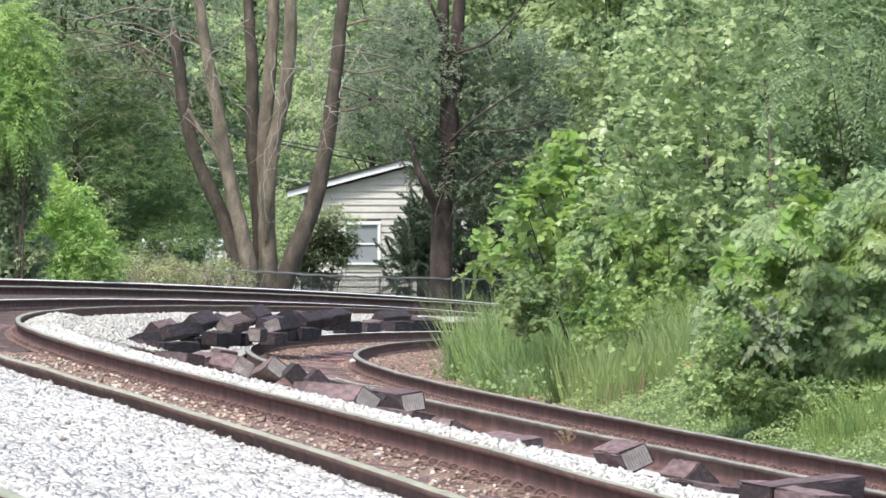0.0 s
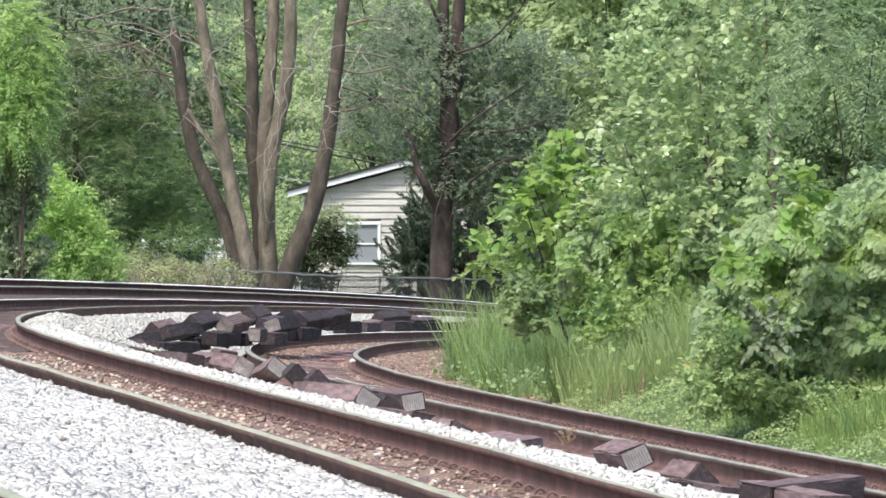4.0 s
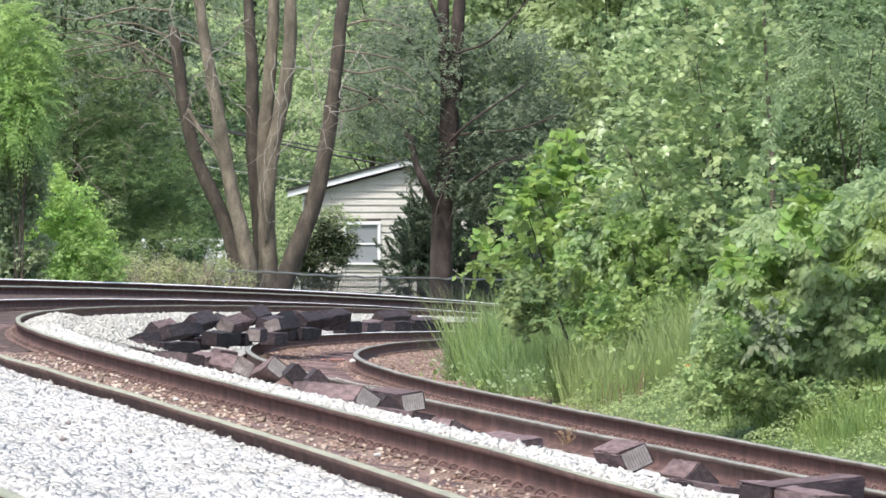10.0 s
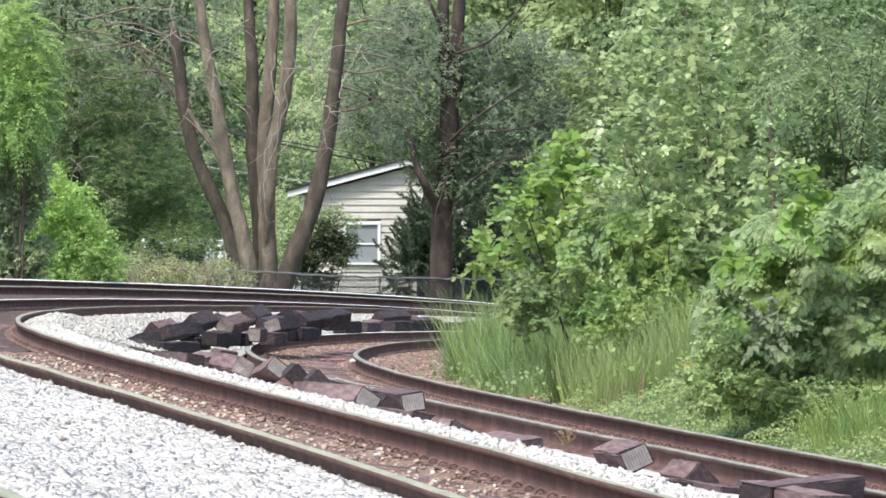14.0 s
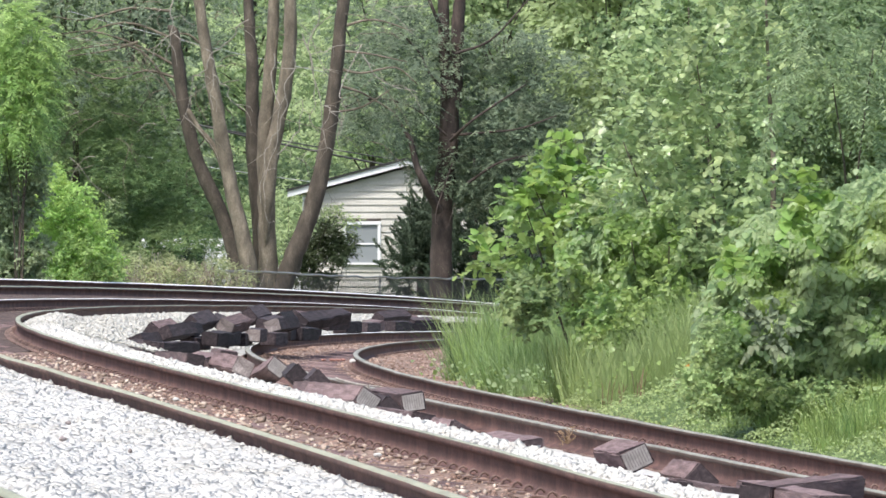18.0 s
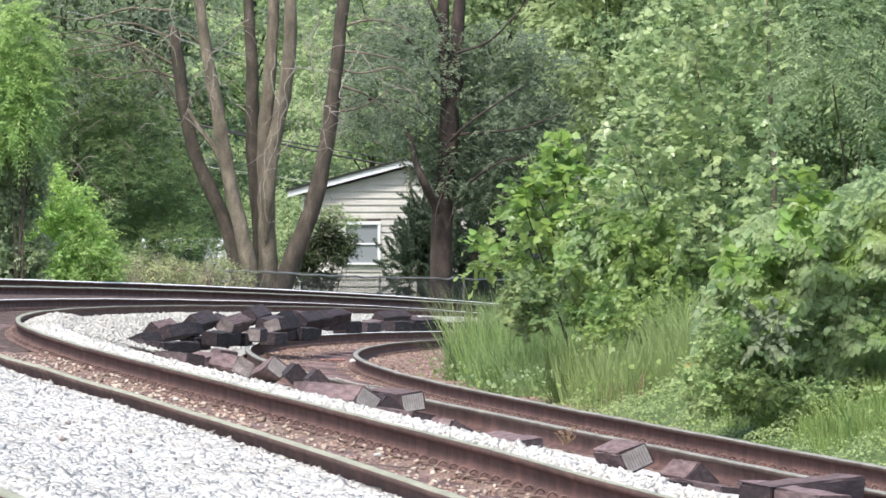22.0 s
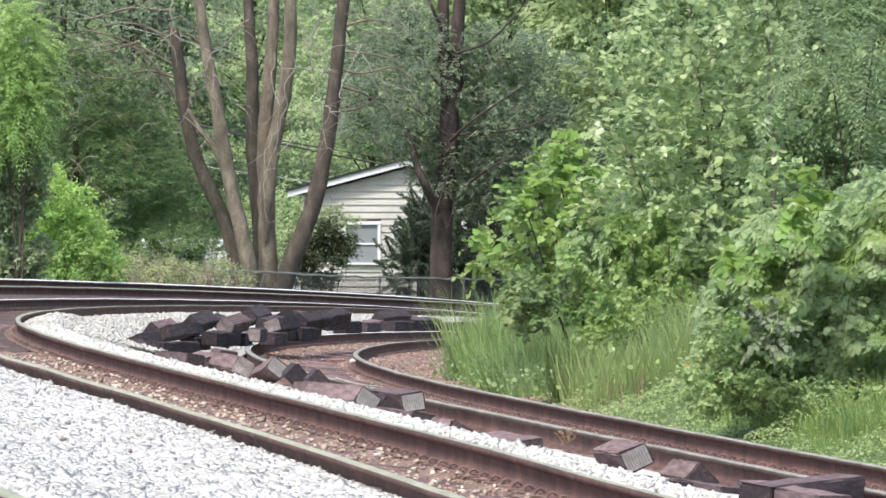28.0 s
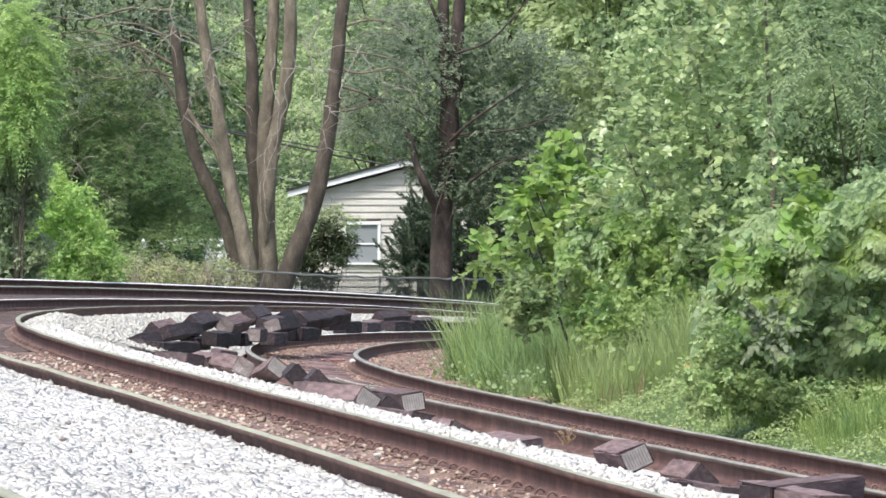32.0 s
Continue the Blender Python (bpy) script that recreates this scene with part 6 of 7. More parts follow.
    shrub("low_weeds", "light green weeds round the foot of the vines", "weeds", (2.5, 80.0, gz(2.5, 80.0)),
          lumps(rng, [(2.25, -0.6, -0.3), (2.4, -0.62, 0.06), (2.58, -0.65, 0.16), (2.78, -0.65, -0.18), (2.98, -0.65, -0.36), (3.3, -0.67, -0.45), (3.8, -0.7, -0.46), (4.3, -0.72, -0.46)], 78.0, 0.9, 44, 0.12, 130),
          L_COVER, 0.055, "heart", 716, sway=0.8, stems=0, singles=4)
    shrub("vine_mound", "wilted grey-brown vine leaves among the green", "vines", (3.05, 78.6, gz(3.05, 78.6)),
          [(2.94, 77.9, 0.24, .14, .15, .12, 60), (3.08, 77.9, 0.07, .15, .15, .13, 70), (2.97, 77.9, -0.01, .12, .15, .1, 30), (3.15, 77.9, 0.31, .12, .15, .12, 30)],
          L_WILT, 0.085, "heart", 715, sway=0.9, stems=0, singles=2, droop=0.9, facing=(-0.1, -0.6, 0.2))
    shrub("bright_shoots", "upright shoot with very large bright green leaves", "bush", (3.35, 78.6, gz(3.35, 78.6)),
         [(3.37, 78.10, 1.50, .13, .12, .11, 14), (3.25, 78.10, 1.32, .13, .12, .11, 14), (3.41, 78.10, 1.22, .13, .12, .11, 14), (3.31, 78.10, 1.10, .13, .12, .11, 14), (3.48, 78.10, 1.39, .13, .12, .11, 14), (2.66, 78.10, 0.80, .1, .12, .08, 9), (2.73, 78.10, 0.70, .1, .12, .08, 9)],
         L_BRIGHT, 0.14, "heart", 707, sway=1.2, stems=0, singles=4)
    shrub("frond_tree", "small tree with long feathery compound leaves", "tree", (4.30, 89.0, gz(4.30, 89.0)),
         [(3.76, 87.76, 3.15, 0.35, 0.35, 0.27, 24),
         (4.20, 88.27, 3.28, 0.36, 0.36, 0.27, 24),
         (4.48, 87.27, 2.87, 0.35, 0.35, 0.27, 24),
         (4.03, 87.23, 2.69, 0.35, 0.35, 0.27, 22),
         (4.60, 88.59, 3.41, 0.36, 0.36, 0.27, 24),
         (4.31, 88.61, 2.39, 0.33, 0.33, 0.24, 19),
         (4.61, 88.16, 2.12, 0.30, 0.30, 0.24, 16),
         (3.70, 89.01, 2.61, 0.30, 0.30, 0.24, 14)],
         L_FROND, 0.62, "narrow", 708, sway=2.4, stems=2, kind="frond", leaflet=0.09, pairs=14, bend=0.09, tall=4.4)
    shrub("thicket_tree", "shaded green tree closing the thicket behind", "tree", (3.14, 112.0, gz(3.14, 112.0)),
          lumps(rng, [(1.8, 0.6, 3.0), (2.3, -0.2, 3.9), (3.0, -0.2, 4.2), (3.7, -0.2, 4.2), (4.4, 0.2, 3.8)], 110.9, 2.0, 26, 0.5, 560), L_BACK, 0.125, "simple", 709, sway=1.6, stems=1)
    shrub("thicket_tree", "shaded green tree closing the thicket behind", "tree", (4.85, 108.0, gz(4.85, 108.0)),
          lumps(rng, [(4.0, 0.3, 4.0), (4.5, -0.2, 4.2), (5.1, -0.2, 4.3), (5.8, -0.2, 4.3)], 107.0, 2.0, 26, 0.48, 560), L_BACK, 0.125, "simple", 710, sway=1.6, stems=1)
    shrub("low_weeds", "low leafy weeds and seedlings at the foot of the thicket", "weeds", (2.2, 91.6, gz(2.2, 91.6)),
          lumps(rng, [(1.6, -0.1, 0.25), (1.9, -0.25, 0.3), (2.2, -0.3, 0.3), (2.5, -0.35, 0.1), (2.85, -0.45, -0.15)], 91.1, 1.2, 22, 0.2, 140),
          L_BROAD, 0.075, "heart", 711, sway=0.8, stems=2, singles=6)
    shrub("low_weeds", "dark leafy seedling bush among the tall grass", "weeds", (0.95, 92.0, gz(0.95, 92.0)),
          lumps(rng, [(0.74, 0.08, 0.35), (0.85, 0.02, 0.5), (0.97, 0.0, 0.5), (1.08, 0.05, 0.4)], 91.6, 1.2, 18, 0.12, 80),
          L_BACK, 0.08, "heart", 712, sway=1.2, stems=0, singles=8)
    shrub("low_weeds", "low dark shrubs under the edge of the thicket", "weeds", (2.34, 93.0, gz(2.34, 93.0)),
          lumps(rng, [(1.65, -0.05, 0.3), (2.0, -0.3, 0.5), (2.4, -0.4, 0.5), (2.8, -0.5, 0.3), (3.15, -0.4, 0.0)], 92.2, 1.4, 26, 0.2, 170),
          L_BROAD, 0.075, "heart", 713, sway=0.9, stems=2, singles=6)


def blades(rg, feet, h, n, spread, wide=1.0):
    """Blades of tufts at the feet (x, y), as (verts, faces) in the world."""
    vs, fs, k0 = [], [], 0
    Z = ground_z(feet[:, 0], feet[:, 1])
    for (x, y), z, hh in zip(feet, Z, h):
        a = rg.uniform(0, 6.28, n)
        r = spread * np.sqrt(rg.random(n))
        P = np.stack([r * np.cos(a), r * np.sin(a) * 0.9, np.full(n, -0.05)], -1)
        lean = rg.standard_normal((n, 3)) * np.array([0.13, 0.13, 0]) + rg.normal(0, 0.05, 3) * np.array([1, 1, 0]) + np.array([0, 0, 1.0]) + P * np.array([0.2, 0.2, 0]) / spread
        H = hh * rg.uniform(0.35, 1.08, n)
        wdt = rg.uniform(0.004, 0.0095, n) * wide
        ang = rg.uniform(0, 6.28, n)
        S = np.stack([np.cos(ang), np.sin(ang) * 0.3, 0 * ang], -1)
        bend = np.stack([rg.standard_normal(n), rg.standard_normal(n), -0.4 * np.abs(rg.standard_normal(n))], -1) * 0.2
        rows = []
        for f, w in ((0, 1.0), (0.35, 1.0), (0.7, 0.75), (1.0, 0.08)):
            c = P + lean * (H * f)[:, None] + bend * (H * f * f)[:, None]
            rows += [c - S * (wdt * w)[:, None], c + S * (wdt * w)[:, None]]
        vs.append(np.stack(rows, 1).reshape(-1, 3) + np.array([x, y, z]))
        k = np.arange(n)[:, None, None] * 8 + k0
        fs.append((k + np.array([[0, 1, 3, 2], [2, 3, 5, 4], [4, 5, 7, 6]])[None]).reshape(-1, 4))
        k0 += n * 8
    return np.concatenate(vs), np.concatenate(fs)


def build_grass():
    """Tall grass between the lower track and the thicket, in patches that stir."""
    rng = np.random.default_rng(81)
    for q in range(12):
        feet, hs = [], []
        for _ in range(9):
            f = (q + rng.random()) / 12
            t = -9 - 23 * f
            o = float(off("D", np.array(t))) - rng.uniform(0.95, 2.7) - 1.3 * max(0.0, 0.42 - f)
            p = on_line(t, o, 0)
            if p[0] < -0.06:       # the stand ends short of the far rails
                p[0] = -0.06 + rng.uniform(0, 0.6)
            feet.append(p[:2])
            hs.append(1.12 * (1.0 + 0.3 * math.sin(f * 7.0 + 0.5)) * rng.uniform(0.75, 1.12) * (1.0 if f < 0.8 else 0.85) * min(1.0, 0.8 + f))
        feet = np.array(feet)
        V, F = blades(rng, feet, np.array(hs) * rng.choice([0.5, 0.7, 0.85, 1.0], len(hs)), 290, 0.33, 0.75)
        base = np.array([*feet.mean(0), gz(*feet.mean(0))])
        ob = tagged(new("tall_grass", mesh_np("tall_grass", V - base, F, L_TUFT if q % 3 == 1 else L_GRASS)), "tall rank green grass beside the lower track", "grass", kind="stuff")
        ob.matrix_basis = Matrix.Translation(base)
        SWAYING.append((ob, Vector(base), 0.9, rng.uniform(0.8, 1.3), rng.uniform(0, 6.28), (0, 0)))
        # broad weeds among the blades
        n = 700
        P = np.repeat(feet, n // 9 + 1, 0)[:n]
        P = np.concatenate([P + rng.normal(0, 0.28, (n, 2)), np.zeros((n, 1))], 1)
        P[:, 2] = ground_z(P[:, 0], P[:, 1]) + rng.random(n) ** 1.3 * 0.42
        V, F = leaves(P, rng.standard_normal((n, 3)) + [0, 0, -0.3], rng.standard_normal((n, 3)) * 0.5 + [0, -0.4, 0.9], 0.06 * rng.uniform(0.5, 1.3, n), "heart")
        ob = tagged(new("grass_weeds", mesh_np("grass_weeds", V - base, F, L_TUFT if q % 2 else L_VINE)), "leafy green weeds growing through the tall grass", "weeds", kind="stuff")
        ob.matrix_basis = Matrix.Translation(base)
        SWAYING.append((ob, Vector(base), 0.8, rng.uniform(0.8, 1.3), rng.uniform(0, 6.28), (0, 0)))
    # dry stalks standing in the hollow between grass and thicket
    for q in range(26):
        x, y = rng.uniform(1.62, 2.2), rng.uniform(88.5, 90.5)
        z, tall = gz(x, y), rng.uniform(0.15, 0.36)
        lean = rng.normal(0, 0.05)
        ob = new("dry_stalk", tubes_me("dry_stalk", [([(0, 0, -0.05), (lean * 0.4, 0, tall * 0.5), (lean, 0, tall)], [.004, .004, .003])], M_STRAW, 5, 0, q))
        tagged(ob, "thin dry straw-coloured stalk standing in the grass", "weed", group="dry stalks in the hollow").matrix_basis = pose(x, y, z)
    # bright tufts on the bank
    for q in range(6):
        n = 15
        t = -39.0 - 9.5 * rng.random(n)
        o = off("D", t) - 1.1 - rng.uniform(0, 1.15, n) ** 1.3
        feet = on_line(t, o, 0)[:, :2]
        base = np.array([*feet.mean(0), gz(*feet.mean(0))])
        V, F = blades(rng, feet, rng.uniform(0.14, 0.36, n), 130, 0.2, 0.7)
        ob = tagged(new("bank_grass", mesh_np("bank_grass", V - base, F, L_TUFT)), "bright green grass tufts on the bank", "grass", kind="stuff")
        ob.matrix_basis = Matrix.Translation(base)
        SWAYING.append((ob, Vector(base), 0.5, rng.uniform(0.8, 1.3), rng.uniform(0, 6.28), (0, 0)))
    # low leafy cover on the bank, in mounds with gaps
    def cover(n, t0, t1, size, mat, name, label, seed, lift, tall, thr):
        rg = np.random.default_rng(seed)
        t = rg.uniform(t0, t1, n)
        d = 0.55 + 3.2 * rg.random(n) ** 0.8 + np.clip((t + 32) / 10, 0, 1) * 0.7
        P = on_line(t, off("D", t) - d, 0)
        m = ripple(P[:, 0] * 2.6, P[:, 1] * 0.9, 1.8, seed) + 0.6 * ripple(P[:, 0] * 7, P[:, 1] * 2.5, 1.8, seed + 1)
        keep = (m + 0.25 * rg.standard_normal(n) > thr) & (d < np.interp(t, [-42, -36, -30, -20], [3.8, 2.1, 1.9, 2.0]) + 0.2 * rg.standard_normal(n))
        P, t, d, m = P[keep], t[keep], d[keep], m[keep]
        n = len(P)
        hump = np.clip(0.3 + 1.1 * m, 0.06, 1) * np.clip(d / 2.0, 0.25, 1)
        P[:, 2] = ground_z(P[:, 0], P[:, 1]) + lift + (tall + 0.12 * np.clip((t + 48) / 12, 0, 1)) * rg.random(n) ** 0.6 * hump
        D = rg.standard_normal((n, 3)) * np.array([1, 1, 0.4]) + np.array([0, -0.3, -0.2])
        N = rg.standard_normal((n, 3)) * 0.6 + np.array([0, -0.25, 0.9])
        V, F = leaves(P, D, N, size * rg.uniform(0.5, 1.4, n), "simple")
        tagged(new(name, mesh_np(name, V, F, mat)), label, "ground cover", kind="stuff")
    cover(90000, -53, -14, 0.036, L_COVER, "ground_cover", "low yellow-green creeping plants covering the bank", 9, 0.015, 0.3, -0.35)
    cover(24000, -50, -22, 0.045, L_COVER_DARK, "creeping_vine", "dark green creeping vine leaves on the bank", 15, 0.03, 0.32, 0.0)
    # dead leaves under the thicket's edge
    n = 5200
    t = rng.uniform(-33, -20, n)
    P = on_line(t, off("D", t) - rng.uniform(1.8, 3.4, n), 0)
    P[:, 2] = ground_z(P[:, 0], P[:, 1]) + 0.02 + 0.12 * rng.random(n)
    V, F = leaves(P, rng.standard_normal((n, 3)), rng.standard_normal((n, 3)) * 0.5 + [0, -0.3, 0.9], 0.06 * rng.uniform(0.5, 1.3, n), "heart")
    tagged(new("leaf_litter", mesh_np("leaf_litter", V, F, L_LITTER)), "dry brown dead leaves under the thicket's edge", "leaf litter", kind="stuff")


# ---------------- woods behind ----------------
def wood_tree(x, y, height, width, n, mat, seed, label, size=0.23, crown_from=0.12, sway=0.0, blobs=26):
    z0 = gz(x, y)
    base = (x, y, z0)
    tree = holder("woodland_tree", base, label, "tree", group="woods behind the house")
    rng = np.random.default_rng(seed)
    top = (x + rng.uniform(-.5, .5), y, z0 + height * 0.9)
    part_me("trunk", tubes_me("trunk", [([(x, y, z0 - 0.3), (x + rng.uniform(-.25, .25), y, z0 + height * 0.4), top], [0.13, 0.08, 0.02])], M_BARK_DARK, 8, 0.05, seed, base), tree)
    vs, fs, k = [], [], 0
    for q in range(blobs):
        f = (q + rng.random()) / blobs
        zz = height * (crown_from + (1 - crown_from) * f)
        w = width * (0.55 + 0.6 * math.sin(math.pi * min(1, f * 0.8 + 0.2))) * 0.62
        a = rng.uniform(0, 6.28)
        c = np.array([math.cos(a) * w * rng.uniform(0.1, 1), (math.sin(a) - 0.45) * w * rng.uniform(0.2, 1), zz])
        r = width * rng.uniform(0.22, 0.42)
        V, F = pad(rng, 70 + 2.3 * n * (r / width / 0.32) ** 2 / blobs, (r, r, r * rng.uniform(0.5, 0.8)), size, "simple", 0.28)
        vs.append(V + c), fs.append(F + k)
        k += len(V)
        limb = ([(x, y, z0 + zz * 0.75), (x + c[0] * 0.6, y + c[1] * 0.6, z0 + zz * 0.92), (x + c[0], y + c[1], z0 + zz)], [0.035, 0.025, 0.012])
        part_me("limb", tubes_me("limb", [limb], M_BARK_DARK, 6, 0.05, seed + q, base), tree)
    ob = tagged(part_me("crown", mesh_np("crown", np.concatenate(vs), np.concatenate(fs), mat), tree), kind="stuff")
    if sway:
        SWAYING.append((ob, Vector((0, 0, 0)), sway, rng.uniform(0.6, 1.0), rng.uniform(0, 6.28), (0, 0)))


def build_woods():
    wood_tree(-14.91, 262.0, 13.0, 4.5, 4200, L_FOREST, 400, "green woodland tree on the slope")
    wood_tree(-11.63, 256.0, 12.0, 4.0, 4200, L_FOREST, 401, "green woodland tree on the slope")
    wood_tree(-9.70, 262.0, 12.0, 3.6, 3600, L_DULL, 402, "dark woodland tree on the slope")
    wood_tree(-8.38, 268.0, 12.0, 3.2, 3000, L_FOREST, 403, "green woodland tree on the slope")
    wood_tree(-2.19, 262.0, 11.0, 3.4, 3400, L_KUDZU, 404, "bright yellow-green woodland tree on the slope")
    wood_tree(1.67, 258.0, 12.0, 3.6, 3600, L_KUDZU, 405, "bright yellow-green woodland tree on the slope")
    wood_tree(2.46, 250.0, 6.5, 3.0, 4200, L_DULL, 406, "dark woodland tree on the slope")
    wood_tree(4.18, 252.0, 7.0, 3.2, 4200, L_DULL, 407, "dark woodland tree on the slope")
    wood_tree(3.84, 264.0, 13.0, 4.0, 4200, L_KUDZU, 408, "bright yellow-green woodland tree on the slope")
    wood_tree(5.85, 266.0, 13.0, 4.0, 3800, L_KUDZU, 409, "bright yellow-green woodland tree on the slope")
    wood_tree(8.66, 270.0, 14.0, 4.5, 3000, L_FOREST, 410, "green woodland tree on the slope")
    wood_tree(11.41, 262.0, 14.0, 4.5, 3000, L_FOREST, 411, "green woodland tree on the slope")
    wood_tree(14.41, 262.0, 14.0, 4.5, 3000, L_FOREST, 412, "green woodland tree on the slope")
    wood_tree(-0.47, 290.0, 13.0, 3.5, 2600, L_KUDZU, 413, "bright yellow-green woodland tree on the slope")
    wood_tree(-6.57, 292.0, 13.0, 3.2, 2400, L_KUDZU, 414, "bright yellow-green woodland tree on the slope")
    wood_tree(5.1, 254.0, 12.5, 4.2, 6500, L_KUDZU, 415, "bright yellow-green woodland tree on the slope", blobs=40, crown_from=0.4)
    wood_tree(3.0, 262.0, 13.5, 3.8, 5200, L_KUDZU, 416, "bright yellow-green woodland tree on the slope", blobs=34, crown_from=0.45)
    # sunlit creeper-covered slope
    rng = np.random.default_rng(99)
    n = 64000
    X = rng.uniform(-13, 13, n)
    Y = 262 + 68 * rng.random(n)

    def mounds(x, y):
        return 2.2 * np.abs(ripple(x * 1.2, y, 0.9, 21)) + 0.9 * np.abs(ripple(x * 2.6, y * 1.4, 1.2, 22))
    H = mounds(X, Y)
    Z = ground_z(X, Y) + 0.2 + H - 0.25 * rng.random(n)
    D = rng.standard_normal((n, 3)) * np.array([1, 1, 0.5]) + np.array([0, -0.3, -0.5])
    N = rng.standard_normal((n, 3)) * 0.22 + np.stack([-(mounds(X + 0.1, Y) - H) / 0.1, -(mounds(X, Y + 0.1) - H) / 0.1 - 0.3, np.full(n, 0.9)], -1)
    V, F = leaves(np.stack([X, Y, Z], -1), D, N, 0.2 * rng.uniform(0.6, 1.4, n), "simple")
    tagged(new("hillside_creeper", mesh_np("hillside_creeper", V, F, L_KUDZU)), "bright yellow-green creeper covering the hillside", "creeper", kind="stuff")


# ---------------- small things by the tracks ----------------
def build_small_things():
    def stone(name, label, category, at, sx, sy, sz, mat, seed):
        rg = np.random.default_rng(seed)
        bm = bmesh.new()
        bmesh.ops.create_icosphere(bm, subdivisions=2, radius=1)
        for v in bm.verts:
            n = noise.noise(v.co * 1.7 + Vector(rg.uniform(0, 9, 3)))
            v.co = Vector((v.co.x * sx, v.co.y * sy, v.co.z * sz)) * (1 + 0.35 * n)
        me = bpy.data.meshes.new(name)
        bm.to_mesh(me)
        bm.free()
        me.materials.append(mat)
        ob = tagged(new(name, me), label, category)
        ob.matrix_basis = pose(*at, 0, 0, seed * 40)
    stone("pale_stone", "white lump of limestone lying by the rail", "stone", (-2.39, 134.40, -0.43), .04, .035, .025, M_STONE, 1)
    stone("pale_stone", "white pointed stone lying by the rail", "stone", (-2.45, 134.60, -0.36), .03, .025, .025, M_STONE, 5)
    stone("pale_stone", "white limestone lump between the lower rails", "stone", (-1.21, 112.00, -0.61), .045, .045, .026, M_STONE, 2)
    stone("pale_stone", "pale limestone lump between the rails", "stone", (-0.43, 55.00, -0.52), .03, .028, .016, M_STONE, 3)
    stone("pale_stone", "pale limestone lump between the rails", "stone", (-2.23, 70.00, -0.41), .03, .028, .02, M_STONE, 4)
    stone("dark_clinker", "dark brown clinker lump on pale ballast", "stone", (-2.11, 46.50, -0.23), .024, .022, .016, M_ENDGRAIN, 6)
    stone("dark_clinker", "dark brown clinker lump on pale ballast", "stone", (-1.66, 44.50, -0.25), .014, .012, .012, M_ENDGRAIN, 7)
    stone("dark_clinker", "grey lump on pale ballast", "stone", (-2.19, 49.00, -0.19), .02, .015, .012, M_ENDGRAIN, 8)
    rg = np.random.default_rng(3)
    for q in range(10):
        x, y, z = (-1.51, 115.20, -0.63)
        x, y = x + rg.uniform(-.16, .16), y + rg.uniform(-1.2, 1.2)
        stone("orange_marked_stone", "stone sprayed with orange marking paint", "stone", (x, y, z + 0.004 * (115.2 - y)), .03 * rg.uniform(.7, 1.4), .03, .016, M_ORANGE, 20 + q)
    def stick(pts, r, label):
        a = np.array(pts[0])
        ob = tagged(new("stick", tubes_me("stick", [(pts, [r, r, r * 0.6])], M_TWIG, 6, 0.08, 3, a)), label, "stick")
        ob.matrix_basis = Matrix.Translation(a)
    stick([(-1.07, 84.00, -0.44), (-0.86, 83.00, -0.48), (-0.62, 82.00, -0.49)], 0.014, "bleached stick lying across the timbers")
    stick([(-0.71, 80.00, -0.44), (-0.70, 80.00, -0.54), (-0.65, 80.00, -0.61)], 0.01, "bleached stick leaning on a timber")
    # an orange bloom at the thicket's edge
    base = (2.58, 88.50, -0.46)
    bloom = holder("orange_flower", base, "small orange flower on a thin green stalk", "flower")
    part_me("stalk", tubes_me("stalk", [([base, (2.58, 88.50, -0.41), (2.58, 88.40, -0.37)], [.004, .003, .003])], L_TUFT, 5, 0, 2, base), bloom)
    rg = np.random.default_rng(8)
    tip = np.array((2.58, 88.40, -0.36)) - np.array(base)
    for q in range(9):
        a = 6.283 * q / 9
        V, F = leaves(tip[None], np.array([[math.cos(a), -0.5, math.sin(a) * 0.8]]), np.array([[0.0, -1.0, 0.4]]), np.array([0.032]), "heart")
        part_me("petal", mesh_np("petal", V, F, M_PETAL), bloom)
    # dry weed by the near timbers
    base = (0.92, 62.00, -0.60)
    weed = holder("dry_weed", base, "dry straw-coloured weed beside the rail", "weed")
    rng = np.random.default_rng(77)
    for q in range(14):
        tip = np.array(base) + np.array([rng.normal(0, .035), 0, rng.uniform(.04, .11)])
        part_me("stalk", tubes_me("stalk", [([base, tuple((np.array(base) + tip) / 2 + rng.normal(0, .02, 3)), tuple(tip)], [.005, .004, .002])], M_STRAW, 5, 0, q, base), weed)
    V, F = clump(rng, 60, (.08, .05, .06), 0.04, "narrow")
    tagged(part_me("foliage", mesh_np("foliage", V + np.array([0, 0, .1]), F, M_STRAW), weed), kind="stuff")



# ---------------- what stirs in the wind ----------------
def motions():
    for ob, place, deg, pace, ph, (bend, lag) in SWAYING:
        rows = []
        for q in range(65):
            s = q * 0.5
            gust = 0.6 + 0.4 * math.sin(0.55 * s + 0.3)
            a = deg * gust * (math.sin(pace * 2.3 * s + ph) + 0.5 * math.sin(pace * 4.1 * s + 2 * ph) + 0.4 * math.sin(0.7 * s))
            b = deg * gust * 0.7 * (math.sin(pace * 1.9 * s + 1.7 * ph) + 0.5 * math.sin(pace * 3.7 * s + ph))
            c = deg * 0.8 * gust * math.sin(pace * 3.1 * s + 2.6 * ph)
            d = bend * (0.5 + 0.5 * gust) * (math.sin(1.35 * s + lag) + 0.6 * math.sin(0.52 * s + 0.7 * lag) + 0.35 * math.sin(2.7 * s + 2 * lag))
            rows.append((s, Matrix.Translation(place + Vector((d, 0.4 * d, -0.12 * abs(d)))) @ pose(0, 0, 0, b, a, c)))
        walk(ob, rows)


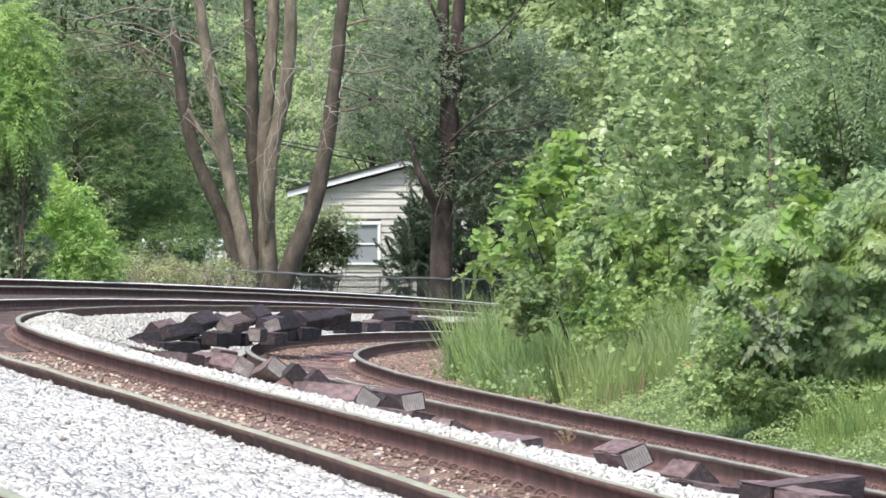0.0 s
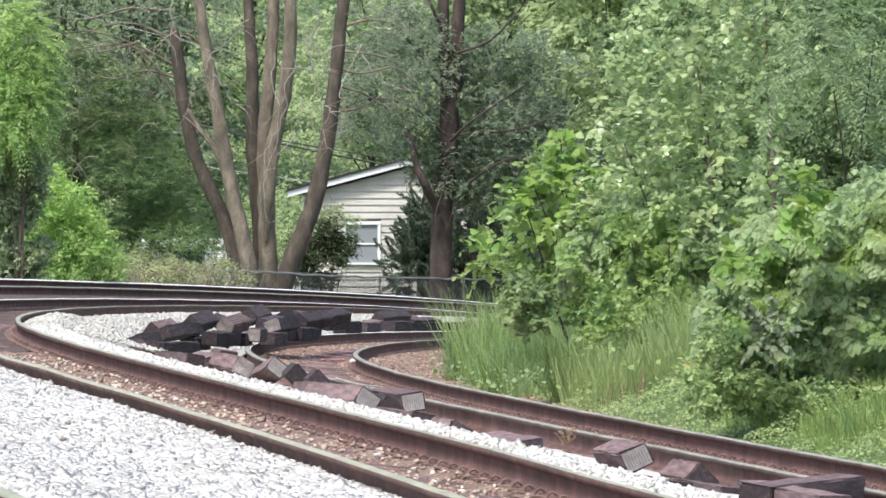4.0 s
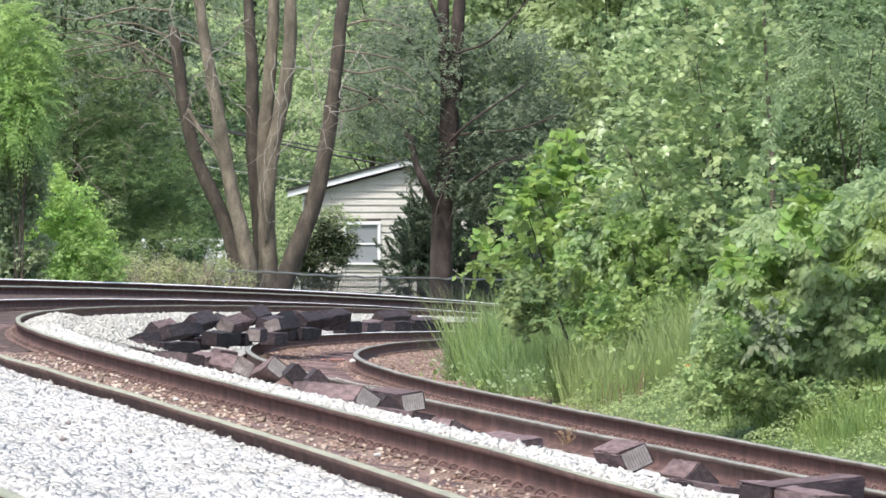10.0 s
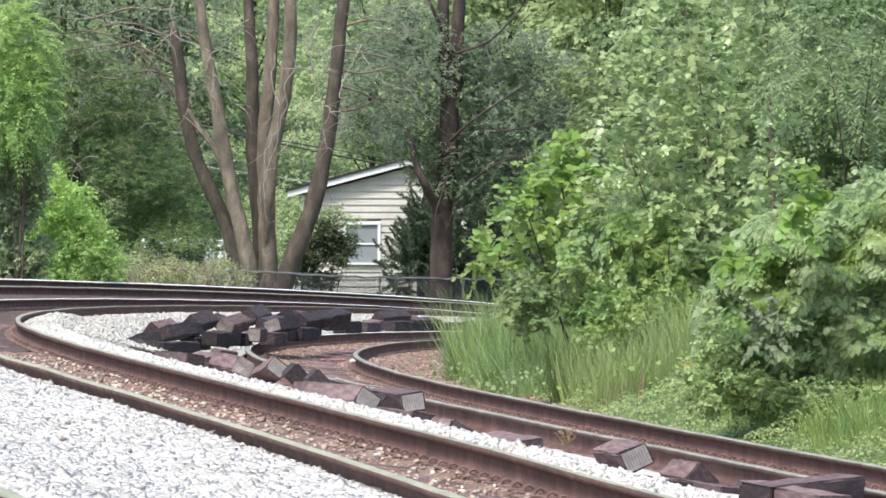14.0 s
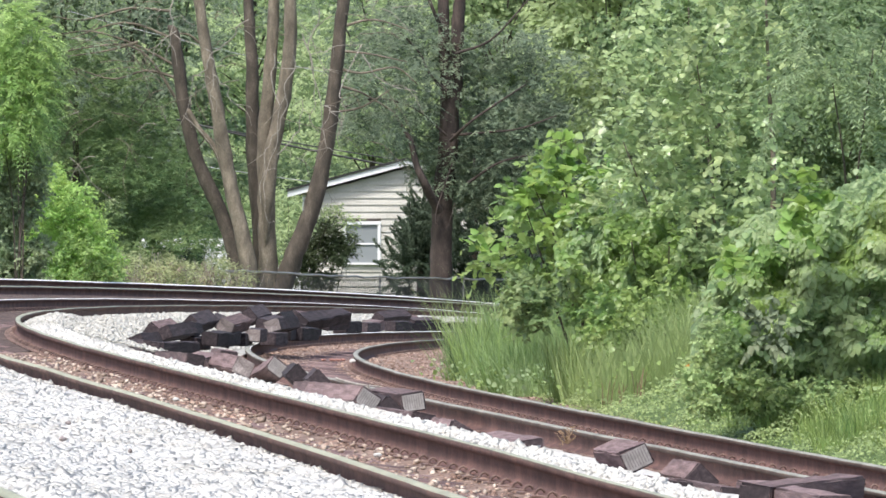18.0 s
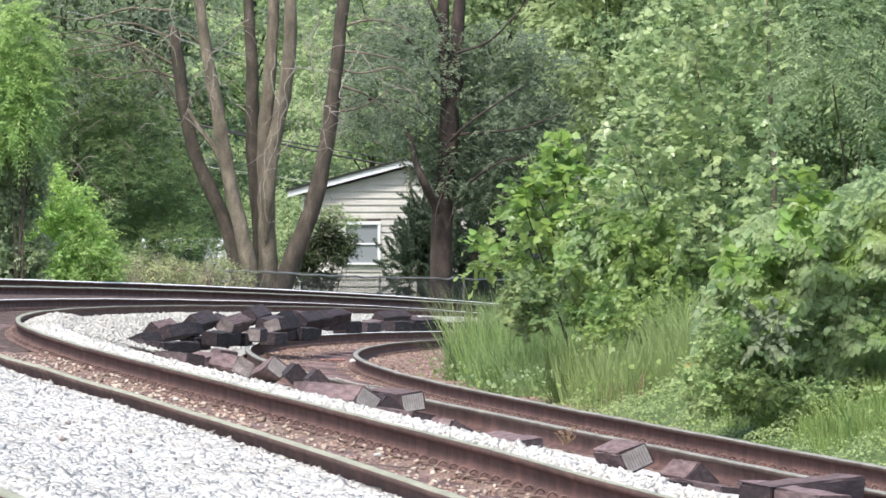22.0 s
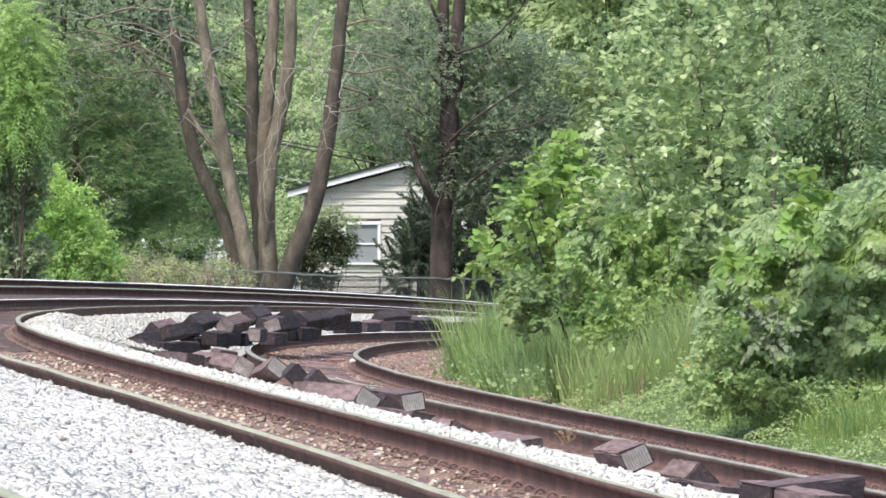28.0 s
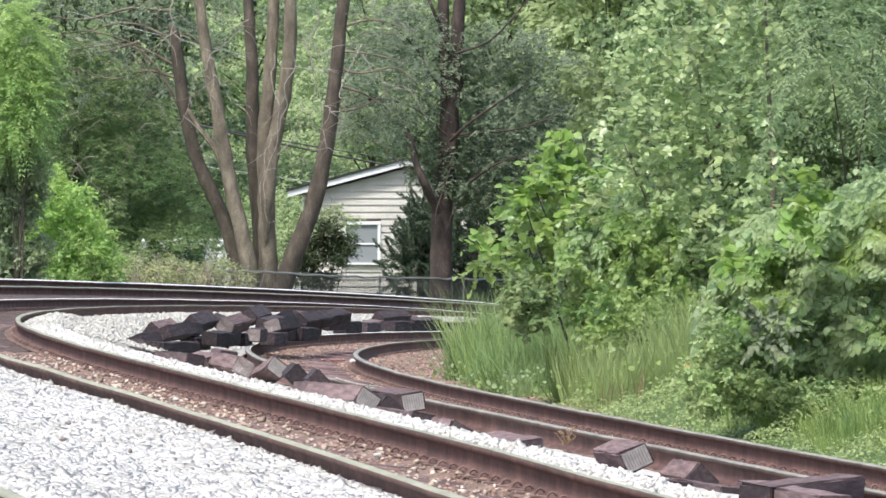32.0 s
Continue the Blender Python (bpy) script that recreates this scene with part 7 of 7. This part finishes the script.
build_ground()
build_house()
build_van()
build_fence()
build_stem_tree()
build_dark_tree()
build_left_side()
build_thicket()
build_grass()
build_woods()
build_cables()
build_loose_ties()
build_small_things()
build_trackbeds()
build_track("A", "B", "railway track on a rusty brown bed curving away", (-86, 60), 0.035, True)
build_track("C", "D", "lower railway track on old brown gravel, half overgrown", (-70, 50), 0.015, True)
build_track("F", "E", "outer railway track on a low embankment", (-5, 100), 0.05, False)
motions()
